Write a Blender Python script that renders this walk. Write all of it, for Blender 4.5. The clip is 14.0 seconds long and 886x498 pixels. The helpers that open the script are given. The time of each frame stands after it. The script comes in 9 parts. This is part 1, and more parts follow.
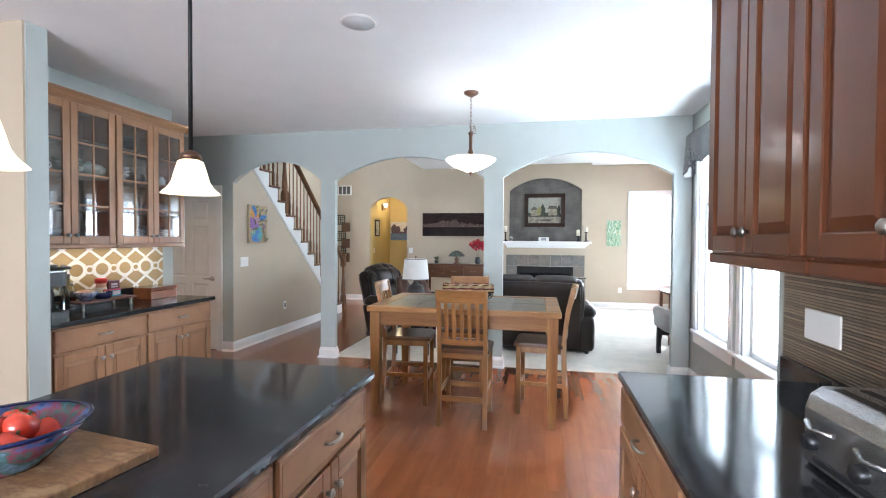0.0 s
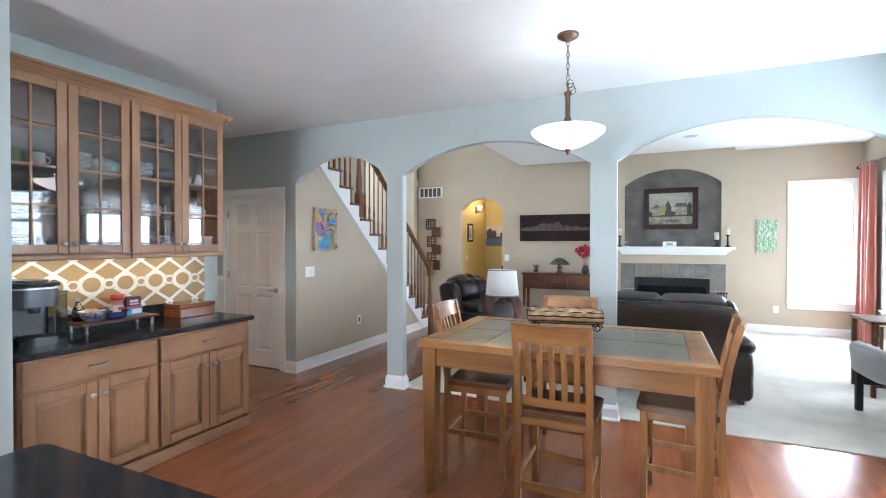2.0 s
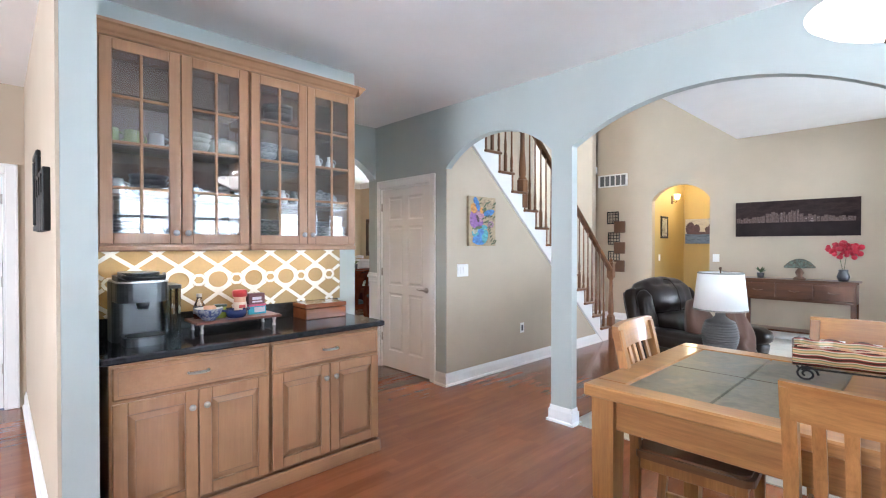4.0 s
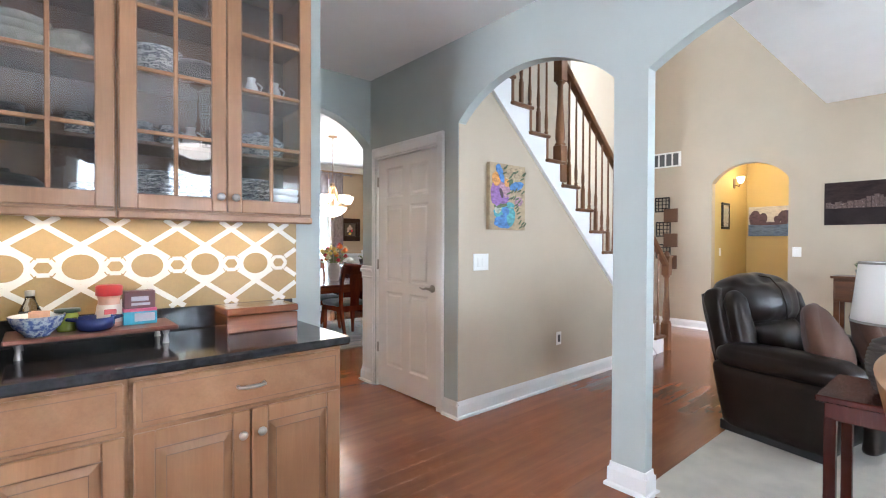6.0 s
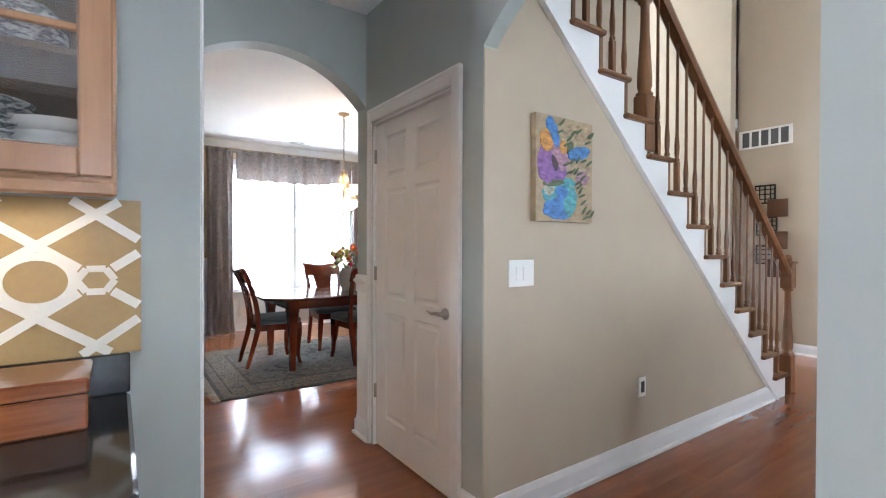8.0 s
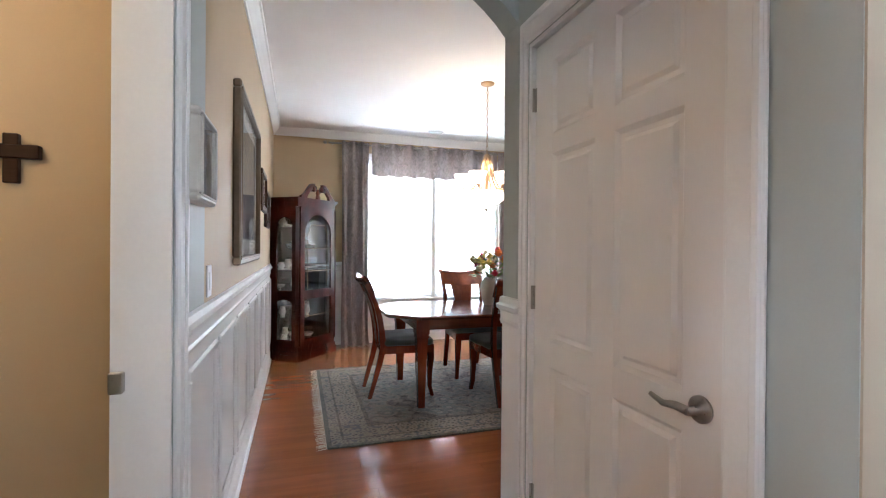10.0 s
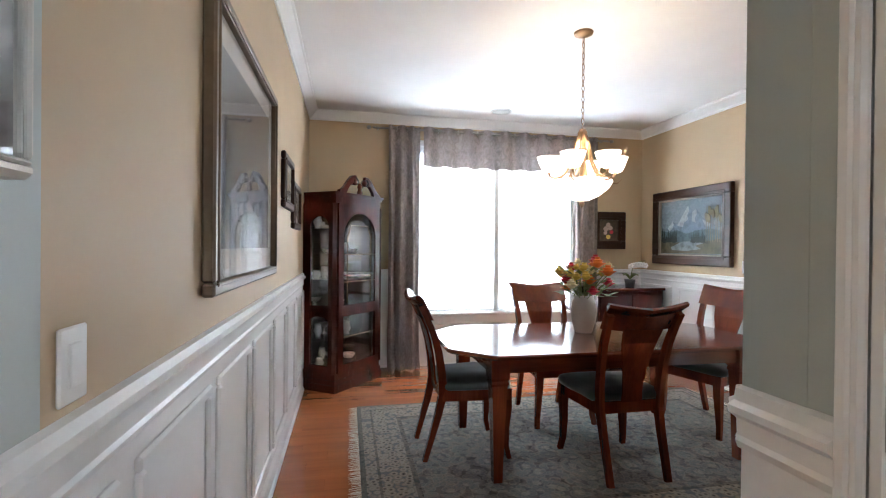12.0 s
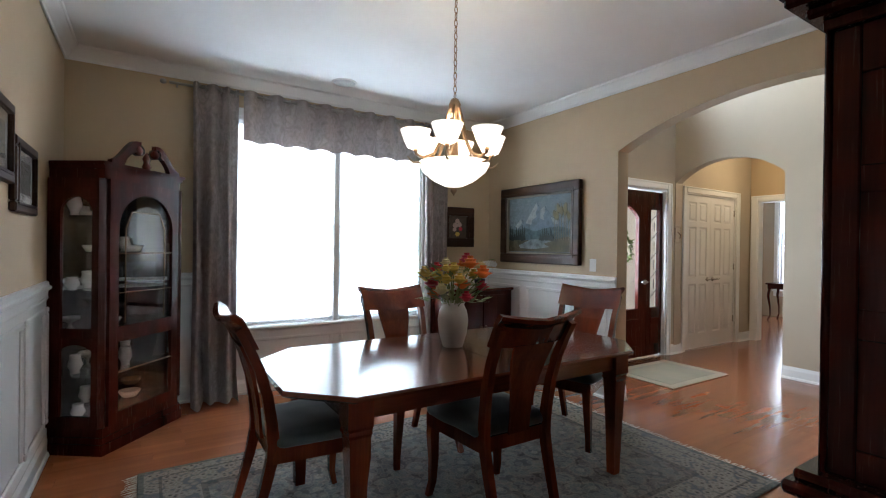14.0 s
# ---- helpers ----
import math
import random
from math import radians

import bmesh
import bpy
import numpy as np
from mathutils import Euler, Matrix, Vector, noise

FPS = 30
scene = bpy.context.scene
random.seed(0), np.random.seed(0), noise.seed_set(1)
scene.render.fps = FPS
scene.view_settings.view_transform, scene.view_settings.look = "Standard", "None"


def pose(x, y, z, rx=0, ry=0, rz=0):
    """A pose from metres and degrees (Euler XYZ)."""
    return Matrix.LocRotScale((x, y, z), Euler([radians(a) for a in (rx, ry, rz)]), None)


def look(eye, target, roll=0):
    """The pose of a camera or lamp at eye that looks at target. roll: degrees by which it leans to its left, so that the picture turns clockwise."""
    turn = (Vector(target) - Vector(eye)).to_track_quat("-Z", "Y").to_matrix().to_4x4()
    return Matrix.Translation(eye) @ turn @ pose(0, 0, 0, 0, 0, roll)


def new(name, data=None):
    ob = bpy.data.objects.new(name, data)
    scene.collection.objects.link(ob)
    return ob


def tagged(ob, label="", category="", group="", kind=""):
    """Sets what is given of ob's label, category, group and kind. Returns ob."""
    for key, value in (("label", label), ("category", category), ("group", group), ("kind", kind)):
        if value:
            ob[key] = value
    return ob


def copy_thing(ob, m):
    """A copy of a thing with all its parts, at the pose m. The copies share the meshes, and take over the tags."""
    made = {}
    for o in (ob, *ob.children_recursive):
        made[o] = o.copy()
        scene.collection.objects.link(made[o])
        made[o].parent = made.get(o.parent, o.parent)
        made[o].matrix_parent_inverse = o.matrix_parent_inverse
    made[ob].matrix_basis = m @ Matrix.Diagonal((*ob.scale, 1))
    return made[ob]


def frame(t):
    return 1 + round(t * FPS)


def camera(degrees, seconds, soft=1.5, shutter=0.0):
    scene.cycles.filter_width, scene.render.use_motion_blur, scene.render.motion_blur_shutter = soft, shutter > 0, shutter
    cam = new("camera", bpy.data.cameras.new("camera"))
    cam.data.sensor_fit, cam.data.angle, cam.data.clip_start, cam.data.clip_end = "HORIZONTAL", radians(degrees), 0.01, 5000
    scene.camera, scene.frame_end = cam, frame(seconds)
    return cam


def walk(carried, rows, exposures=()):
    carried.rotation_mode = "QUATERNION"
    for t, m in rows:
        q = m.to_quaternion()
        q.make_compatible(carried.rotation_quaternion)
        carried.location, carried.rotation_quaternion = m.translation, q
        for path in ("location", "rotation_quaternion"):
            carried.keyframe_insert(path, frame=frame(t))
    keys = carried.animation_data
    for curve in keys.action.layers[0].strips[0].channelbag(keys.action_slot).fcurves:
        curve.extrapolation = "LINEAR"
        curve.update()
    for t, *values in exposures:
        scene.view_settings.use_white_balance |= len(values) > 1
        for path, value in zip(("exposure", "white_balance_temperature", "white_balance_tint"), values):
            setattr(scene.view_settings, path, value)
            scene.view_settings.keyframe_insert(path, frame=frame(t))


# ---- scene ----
cam = camera(87.0, 14.0, 1.1)
METRES, EYE, TILT, LEAN, TURN = 8.0, 1.5, 0.0, 0.0, 11.6
ROWS = [
    (0.0, 0.0, 0.0, 0.0, 0.01, -1.22, -0.38),
    (0.5, 0.0046, 0.0423, 0.0013, 0.42, -1.08, -0.41),
    (1.0, 0.0057, 0.0822, 0.0012, 2.76, -0.99, -0.23),
    (1.5, 0.0138, 0.1181, 0.002, 6.67, -0.76, -0.03),
    (2.0, 0.0183, 0.1507, 0.0015, 13.03, -0.63, -0.05),
    (2.5, 0.0155, 0.184, 0.0006, 21.52, -0.62, -0.09),
    (3.0, 0.012, 0.2152, 0.0002, 29.31, -0.59, 0.15),
    (5.5, -0.0694, 0.3743, -0.0213, 36.62, -0.61, -0.1),
    (6.0, -0.0904, 0.4109, -0.0227, 37.49, -0.7, -0.21),
    (6.5, -0.1139, 0.4479, -0.0223, 38.05, -0.7, -0.27),
    (7.0, -0.133, 0.4854, -0.0237, 38.49, -0.63, -0.13),
    (9.5, -0.2684, 0.6329, -0.0236, 56.75, -0.36, -0.55),
    (10.0, -0.3032, 0.6483, -0.0234, 61.27, -0.24, -0.47),
    (10.5, -0.3362, 0.6637, -0.0223, 65.79, -0.28, -0.47),
    (11.0, -0.3698, 0.6726, -0.0203, 67.62, -0.12, -0.57),
    (11.5, -0.4033, 0.6804, -0.0189, 67.77, -0.14, -0.59),
    (12.0, -0.4345, 0.6875, -0.0166, 66.85, -0.32, -0.55),
    (12.5, -0.4614, 0.6956, -0.0159, 62.36, -0.28, -0.62),
    (13.0, -0.4852, 0.7068, -0.0151, 56.02, -0.24, -0.62),
    (13.5, -0.5081, 0.7135, -0.0157, 49.68, -0.24, -0.7),
    (14.0, -0.5252, 0.7219, -0.0186, 46.07, -0.24, -0.76),
]
EXPOSURES = [(0.0, 0.48, 5800, 12), (1.0, 0.2, 5750, 11), (1.5, 0.2, 5750, 11), (2.2, 0.62, 5700, 11), (3.0, 0.92, 5700, 12), (5.5, 1.0, 5800, 14), (7.0, 0.72, 5850, 13), (9.5, 0.5, 6000, 16), (11.0, 0.6, 5950, 15), (12.0, 0.38, 6000, 14), (13.0, 0.03, 5950, 13), (14.0, -0.62, 5850, 11)]
walk(cam, [(t, pose(0, 0, EYE, TILT, LEAN, TURN) @ pose(METRES * x, METRES * y, METRES * z, 90 + pitch, roll, yaw)) for t, x, y, z, yaw, pitch, roll in ROWS], EXPOSURES)

# ---- world and lights ----
world = bpy.data.worlds.new("sky")
scene.world = world
world.use_nodes = True
wn = world.node_tree
sky = wn.nodes.new("ShaderNodeTexSky")
sky.sky_type, sky.sun_disc, sky.sun_elevation, sky.sun_rotation = "NISHITA", False, radians(40), radians(100)
wn.links.new(sky.outputs[0], wn.nodes["Background"].inputs[0])
wn.nodes["Background"].inputs[1].default_value = 0.12


def lamp(name, kind, watts, m, color=(1, 1, 1), size=(1, 1), radius=0.05):
    d = bpy.data.lights.new(name, kind)
    d.energy, d.color = watts, color
    if kind == "AREA":
        d.shape, d.size, d.size_y = "RECTANGLE", size[0], size[1]
    elif kind == "SUN":
        d.angle = radians(0.5)
    else:
        d.shadow_soft_size = radius
    ob = new(name, d)
    ob.matrix_world = m
    return ob


lamp("sun", "SUN", 0.8, look((20, 2, 17), (0, 5, 0)), (1, 0.95, 0.86)).data.angle = radians(12)
DAY = (0.80, 0.93, 1.0)


def window_light(watts, eye, to, w, h, color=DAY):
    return lamp("daylight", "AREA", watts, look(eye, to), color, (w, h))


# nook windows, great room windows, dining window, study window, front door glass
window_light(340, (1.80, 4.80, 1.5), (0, 4.80, 1.5), 0.78, 1.9)
window_light(300, (1.80, 3.75, 1.5), (0, 3.75, 1.5), 0.62, 1.9)
window_light(150, (2.38, 11.05, 1.5), (2.38, 0, 1.5), 0.75, 1.9)
window_light(98, (3.15, 9.2, 1.5), (0, 9.2, 1.5), 1.6, 1.9)
window_light(46, (3.15, 7.2, 1.5), (0, 7.2, 1.5), 1.6, 1.9)
window_light(420, (-10.08, 6.42, 1.5), (0, 6.42, 1.5), 1.86, 1.9)
window_light(260, (-9.2, 16.2, 1.5), (-9.2, 0, 1.5), 1.1, 1.9)
# added light for the kitchen, through an assumed window behind the starting point
window_light(270, (-1.6, -3.12, 1.5), (-1.6, 0, 1.5), 2.4, 1.9, (0.95, 0.97, 0.98))
# unseen high window over the front door, assumed from the bright upper wall
window_light(250, (-9.1, 9.8, 4.2), (0, 9.8, 3.2), 1.1, 1.3)
window_light(90, (-9.1, 9.6, 1.35), (0, 9.6, 1.2), 0.55, 1.1)

# the lit bowl over the kitchen table
lamp("bowl_lamp", "POINT", 8, pose(-0.62, 4.25, 2.31), (1, 0.93, 0.84), radius=0.03)

# ---- materials ----
def nodes_of(name):
    m = bpy.data.materials.new(name)
    m.use_nodes = True
    return m, m.node_tree, m.node_tree.nodes["Principled BSDF"]


def noise_tex(nt, coord, scale, detail=4.0, rough=0.55, stretch=(1, 1, 1)):
    mp = nt.nodes.new("ShaderNodeMapping")
    mp.inputs["Scale"].default_value = stretch
    nt.links.new(coord, mp.inputs["Vector"])
    n = nt.nodes.new("ShaderNodeTexNoise")
    n.inputs["Scale"].default_value, n.inputs["Detail"].default_value, n.inputs["Roughness"].default_value = scale, detail, rough
    nt.links.new(mp.outputs[0], n.inputs["Vector"])
    return n.outputs[0]


def ramp(nt, fac, stops):
    r = nt.nodes.new("ShaderNodeValToRGB")
    while len(r.color_ramp.elements) < len(stops):
        r.color_ramp.elements.new(0.5)
    for e, (p, c) in zip(r.color_ramp.elements, stops):
        e.position, e.color = p, (*c, 1)
    nt.links.new(fac, r.inputs[0])
    return r.outputs[0]


def mixc(nt, kind, fac, a, b):
    m = nt.nodes.new("ShaderNodeMix")
    m.data_type, m.blend_type = "RGBA", kind
    for sock, v in ((m.inputs[0], fac), (m.inputs[6], a), (m.inputs[7], b)):
        if isinstance(v, bpy.types.NodeSocket):
            nt.links.new(v, sock)
        else:
            sock.default_value = v if isinstance(v, (int, float)) else (*v, 1)
    return m.outputs[2]


def bump(nt, bsdf, height, strength, distance=0.002):
    b = nt.nodes.new("ShaderNodeBump")
    b.inputs["Strength"].default_value, b.inputs["Distance"].default_value = strength, distance
    nt.links.new(height, b.inputs["Height"])
    nt.links.new(b.outputs[0], bsdf.inputs["Normal"])


def shade(c, k):
    return tuple(min(1.0, v * k) for v in c)


def plain(name, color, rough=0.5, metal=0.0, vary=0.12, fine=60.0, coarse=2.5, relief=0.1, coat=0.0, stretch=(1, 1, 1), per_object=0.0, dist=0.002, sheen=0.0, spec=0.5):
    """A painted, moulded, woven or metal surface with variation at two scales."""
    m, nt, b = nodes_of(name)
    co = nt.nodes.new("ShaderNodeTexCoord").outputs["Object"]
    big, small = noise_tex(nt, co, coarse, 3), noise_tex(nt, co, fine, 5, 0.6, stretch)
    c1 = ramp(nt, big, [(0.3, shade(color, 1 - vary)), (0.7, shade(color, 1 + vary))])
    c2 = ramp(nt, small, [(0.3, (1 - vary,) * 3), (0.7, (1, 1, 1))])
    col = mixc(nt, "MULTIPLY", 1.0, c1, c2)
    if per_object:
        oi = nt.nodes.new("ShaderNodeObjectInfo").outputs["Random"]
        col = mixc(nt, "MULTIPLY", 1.0, col, ramp(nt, oi, [(0, (1 - per_object,) * 3), (1, (1, 1, 1))]))
    nt.links.new(col, b.inputs["Base Color"])
    rr = nt.nodes.new("ShaderNodeMapRange")
    rr.inputs[3].default_value, rr.inputs[4].default_value = max(0.02, rough - 0.08), min(1, rough + 0.08)
    nt.links.new(small, rr.inputs[0])
    nt.links.new(rr.outputs[0], b.inputs["Roughness"])
    b.inputs["Metallic"].default_value, b.inputs["Coat Weight"].default_value = metal, coat
    b.inputs["Sheen Weight"].default_value, b.inputs["Specular IOR Level"].default_value = sheen, spec
    if relief:
        bump(nt, b, small, relief, dist)
    return m


def wood(name, light, dark, rough=0.35, axis=2, coat=0.2, grain=1.0, per_object=0.15, island=False, deep=0.72, spec=0.3, relief=0.12):
    """Stained timber, its grain along one axis."""
    m, nt, b = nodes_of(name)
    co = nt.nodes.new("ShaderNodeTexCoord").outputs["Object"]
    st = [9.0, 9.0, 9.0]
    st[axis] = 0.55
    if per_object or island:
        oi = nt.nodes.new("ShaderNodeNewGeometry").outputs["Random Per Island"] if island else nt.nodes.new("ShaderNodeObjectInfo").outputs["Random"]
        ad = nt.nodes.new("ShaderNodeVectorMath")
        sc = nt.nodes.new("ShaderNodeVectorMath")
        sc.operation, ad.operation = "SCALE", "ADD"
        sc.inputs[0].default_value = (31, 17, 23)
        nt.links.new(oi, sc.inputs["Scale"])
        nt.links.new(co, ad.inputs[0])
        nt.links.new(sc.outputs[0], ad.inputs[1])
        co = ad.outputs[0]
    big = noise_tex(nt, co, 1.6 * grain, 4, 0.5, st)
    small = noise_tex(nt, co, 14 * grain, 6, 0.7, st)
    blot = noise_tex(nt, co, 3.0, 2)
    col = ramp(nt, big, [(0.28, dark), (0.5, tuple((p + q) / 2 for p, q in zip(light, dark))), (0.72, light)])
    col = mixc(nt, "MULTIPLY", 1.0, col, ramp(nt, small, [(0.3, (deep,) * 3), (0.62, (1, 1, 1))]))
    col = mixc(nt, "MULTIPLY", 1.0, col, ramp(nt, blot, [(0.3, (0.86,) * 3), (0.7, (1, 1, 1))]))
    if per_object or island:
        col = mixc(nt, "MULTIPLY", 1.0, col, ramp(nt, oi, [(0, (1 - per_object,) * 3), (1, (1, 1, 1))]))
    nt.links.new(col, b.inputs["Base Color"])
    rr = nt.nodes.new("ShaderNodeMapRange")
    rr.inputs[3].default_value, rr.inputs[4].default_value = max(0.03, rough - 0.07), rough + 0.1
    nt.links.new(small, rr.inputs[0])
    nt.links.new(rr.outputs[0], b.inputs["Roughness"])
    b.inputs["Coat Weight"].default_value, b.inputs["Coat Roughness"].default_value = coat, 0.12
    b.inputs["Specular IOR Level"].default_value = spec
    bump(nt, b, small, relief, 0.001)
    return m


def glow(name, color, strength):
    m, nt, b = nodes_of(name)
    b.inputs["Base Color"].default_value = (*color, 1)
    b.inputs["Emission Color"].default_value, b.inputs["Emission Strength"].default_value = (*color, 1), strength
    return m


def clear_glass(name, tint=(1, 1, 1), rough=0.0):
    m, nt, b = nodes_of(name)
    b.inputs["Base Color"].default_value, b.inputs["Roughness"].default_value = (*tint, 1), rough
    b.inputs["Transmission Weight"].default_value, b.inputs["IOR"].default_value = 1.0, 1.45
    return m


def window_pane(name):
    """Thin sheet glass: clear, with the gloss of its surface."""
    m, nt, b = nodes_of(name)
    tr, gl, mx = nt.nodes.new("ShaderNodeBsdfTransparent"), nt.nodes.new("ShaderNodeBsdfGlossy"), nt.nodes.new("ShaderNodeMixShader")
    lw, pw, ml = nt.nodes.new("ShaderNodeLayerWeight"), nt.nodes.new("ShaderNodeMath"), nt.nodes.new("ShaderNodeMath")
    pw.operation, ml.operation = "POWER", "MULTIPLY_ADD"
    pw.inputs[1].default_value, ml.inputs[1].default_value, ml.inputs[2].default_value = 4.0, 0.45, 0.09
    gl.inputs["Roughness"].default_value = 0.02
    nt.links.new(lw.outputs["Facing"], pw.inputs[0])
    nt.links.new(pw.outputs[0], ml.inputs[0])
    nt.links.new(ml.outputs[0], mx.inputs[0])
    nt.links.new(tr.outputs[0], mx.inputs[1])
    nt.links.new(gl.outputs[0], mx.inputs[2])
    nt.links.new(mx.outputs[0], nt.nodes["Material Output"].inputs[0])
    return m


def patches(name, colors, scale=6.0, rough=0.6, stretch=(1, 1, 1), detail=3.0, relief=0.2, fine=30.0):
    """Brush strokes, mottled stone or printed cloth: a noise run through several colours."""
    m, nt, b = nodes_of(name)
    co = nt.nodes.new("ShaderNodeTexCoord").outputs["Object"]
    n = noise_tex(nt, co, scale, detail, 0.6, stretch)
    f = noise_tex(nt, co, fine, 4, 0.6, stretch)
    k = len(colors)
    col = ramp(nt, n, [(0.3 + 0.4 * i / max(1, k - 1), c) for i, c in enumerate(colors)])
    col = mixc(nt, "MULTIPLY", 1.0, col, ramp(nt, f, [(0.3, (0.75,) * 3), (0.65, (1, 1, 1))]))
    nt.links.new(col, b.inputs["Base Color"])
    b.inputs["Roughness"].default_value = rough
    bump(nt, b, f, relief, 0.002)
    return m


WALL_BLUE = plain("wall_paint_blue", (0.425, 0.463, 0.443), 0.55, vary=0.03, fine=220, relief=0.06)
WALL_TAN = plain("wall_paint_tan", (0.475, 0.395, 0.295), 0.6, vary=0.03, fine=220, relief=0.06)
WALL_DINING = plain("wall_paint_beige", (0.50, 0.375, 0.235), 0.6, vary=0.03, fine=220, relief=0.06)
WALL_YELLOW = plain("wall_paint_yellow", (0.55, 0.41, 0.16), 0.6, vary=0.03, fine=220, relief=0.06)
WALL_GREY = plain("slate_grey_panel", (0.165, 0.15, 0.135), 0.7, vary=0.3, fine=9, coarse=4, relief=0.9, dist=0.006, stretch=(0.35, 0.35, 14))
WALL_PLAIN = plain("wall_paint_back", (0.5, 0.46, 0.40), 0.6, vary=0.03, fine=220, relief=0.06)
CEIL = plain("ceiling_paint", (0.86, 0.86, 0.85), 0.8, vary=0.02, fine=160, relief=0.15)
TRIM = plain("trim_paint", (0.84, 0.84, 0.83), 0.32, vary=0.03, fine=90, relief=0.03)
DOOR_WHITE = plain("door_paint", (0.82, 0.80, 0.785), 0.4, vary=0.03, fine=70, relief=0.06, stretch=(6, 6, 0.4))
FLOOR_WOOD = wood("oak_floor", (0.33, 0.108, 0.041), (0.24, 0.074, 0.028), 0.18, axis=1, coat=0.35, per_object=0.12, deep=0.9, relief=0.02)
FLOOR_REST = wood("oak_floor_rest", (0.33, 0.108, 0.041), (0.24, 0.074, 0.028), 0.18, axis=1, coat=0.35, per_object=0.12, island=True, deep=0.9, relief=0.02)
SUBFLOOR = plain("joint_dark", (0.09, 0.035, 0.018), 0.7)
CARPET = plain("carpet", (0.62, 0.56, 0.47), 0.95, vary=0.12, fine=260, coarse=5, relief=0.8, dist=0.006, sheen=0.2)
MAPLE = wood("honey_maple", (0.375, 0.198, 0.100), (0.30, 0.150, 0.073), 0.4, axis=2, coat=0.12, grain=0.7, per_object=0.08, deep=0.88)
MAPLE_H = wood("honey_maple_rail", (0.375, 0.198, 0.100), (0.30, 0.150, 0.073), 0.4, axis=1, coat=0.12, grain=0.7, per_object=0.08, deep=0.88)
# wall cabinets: a much darker brown than the honey maple base cabinets
MAPLE_DARK = wood("dark_brown_maple", (0.14, 0.046, 0.019), (0.10, 0.031, 0.013), 0.3, axis=2, coat=0.25, deep=0.85, grain=0.7, per_object=0.06)
OAK = wood("golden_oak", (0.48, 0.235, 0.08), (0.27, 0.115, 0.036), 0.32, axis=2, coat=0.3, per_object=0.12)
OAK_X = wood("golden_oak_lengthwise", (0.48, 0.235, 0.08), (0.27, 0.115, 0.036), 0.32, axis=0, coat=0.3, per_object=0.12)
SEAT_DARK = wood("dark_seat_wood", (0.21, 0.098, 0.042), (0.12, 0.052, 0.022), 0.3, axis=1, coat=0.4)
CHERRY = wood("dark_cherry", (0.19, 0.034, 0.011), (0.085, 0.014, 0.006), 0.22, axis=2, coat=0.25, grain=0.6, per_object=0.1)
CHERRY_Y = wood("dark_cherry_top", (0.17, 0.04, 0.016), (0.085, 0.018, 0.008), 0.12, axis=1, coat=0.8, grain=0.6, per_object=0.05)
MAHOG = wood("mahogany", (0.070, 0.009, 0.0042), (0.032, 0.004, 0.0022), 0.24, axis=2, coat=0.03, grain=0.6, spec=0.15)
STAIR_OAK = wood("stair_oak", (0.26, 0.115, 0.045), (0.15, 0.062, 0.024), 0.35, axis=2, coat=0.25)
COUNTER = plain("black_granite", (0.030, 0.031, 0.035), 0.10, vary=0.35, fine=320, coarse=30, relief=0.0, coat=0.0, spec=0.32)
SLATE = patches("slate_tile", [(0.06, 0.065, 0.05), (0.14, 0.12, 0.085), (0.10, 0.105, 0.09), (0.19, 0.15, 0.10)], 5, 0.35, fine=40)
FIRE_TILE = patches("fireplace_tile", [(0.13, 0.115, 0.095), (0.23, 0.195, 0.155), (0.16, 0.155, 0.145), (0.27, 0.235, 0.195)], 2.5, 0.45, relief=0.3)
LEATHER = plain("black_leather", (0.016, 0.010, 0.008), 0.32, vary=0.25, fine=120, coarse=6, relief=0.3, spec=0.24)
STEEL = plain("brushed_steel", (0.62, 0.62, 0.62), 0.28, 1.0, vary=0.06, fine=200, relief=0.05, stretch=(1, 1, 12))
NICKEL = plain("brushed_nickel", (0.42, 0.40, 0.37), 0.3, 1.0, vary=0.08, fine=150, relief=0.03)
BRONZE = plain("oiled_bronze", (0.15, 0.085, 0.055), 0.4, 0.8, vary=0.15, fine=90, relief=0.05)
IRON = plain("black_iron", (0.02, 0.02, 0.02), 0.5, 0.6, vary=0.2, fine=90)
BLACK = plain("black_plastic", (0.018, 0.018, 0.02), 0.3, vary=0.15, fine=150)
WHITE_P = plain("white_plastic", (0.82, 0.81, 0.78), 0.35, vary=0.02, fine=90, relief=0.02)
PORCELAIN = plain("white_porcelain", (0.80, 0.79, 0.76), 0.15, vary=0.03, fine=40, relief=0.0, coat=0.4)
PANE = window_pane("pane_glass")
SHADE_GLASS = glow("lit_frosted_glass", (1.0, 0.90, 0.74), 2.4)
PENDANT_GLASS = glow("lit_alabaster_glass", (1.0, 0.84, 0.58), 1.15)
BOWL_GLASS = glow("lit_bowl_glass", (1.0, 0.92, 0.80), 3.0)


def sheer(name, color, through_part=0.5):
    """Thin white slats that let daylight through."""
    m, nt, b = nodes_of(name)
    di, tr, mx = nt.nodes.new("ShaderNodeBsdfDiffuse"), nt.nodes.new("ShaderNodeBsdfTranslucent"), nt.nodes.new("ShaderNodeMixShader")
    co = nt.nodes.new("ShaderNodeTexCoord").outputs["Object"]
    c = ramp(nt, noise_tex(nt, co, 30, 3), [(0.3, shade(color, 0.96)), (0.7, color)])
    mx.inputs[0].default_value = through_part
    for n in (di, tr):
        nt.links.new(c, n.inputs["Color"])
    nt.links.new(di.outputs[0], mx.inputs[1])
    nt.links.new(tr.outputs[0], mx.inputs[2])
    nt.links.new(mx.outputs[0], nt.nodes["Material Output"].inputs[0])
    return m


BLIND = sheer("white_blind", (0.86, 0.86, 0.85))

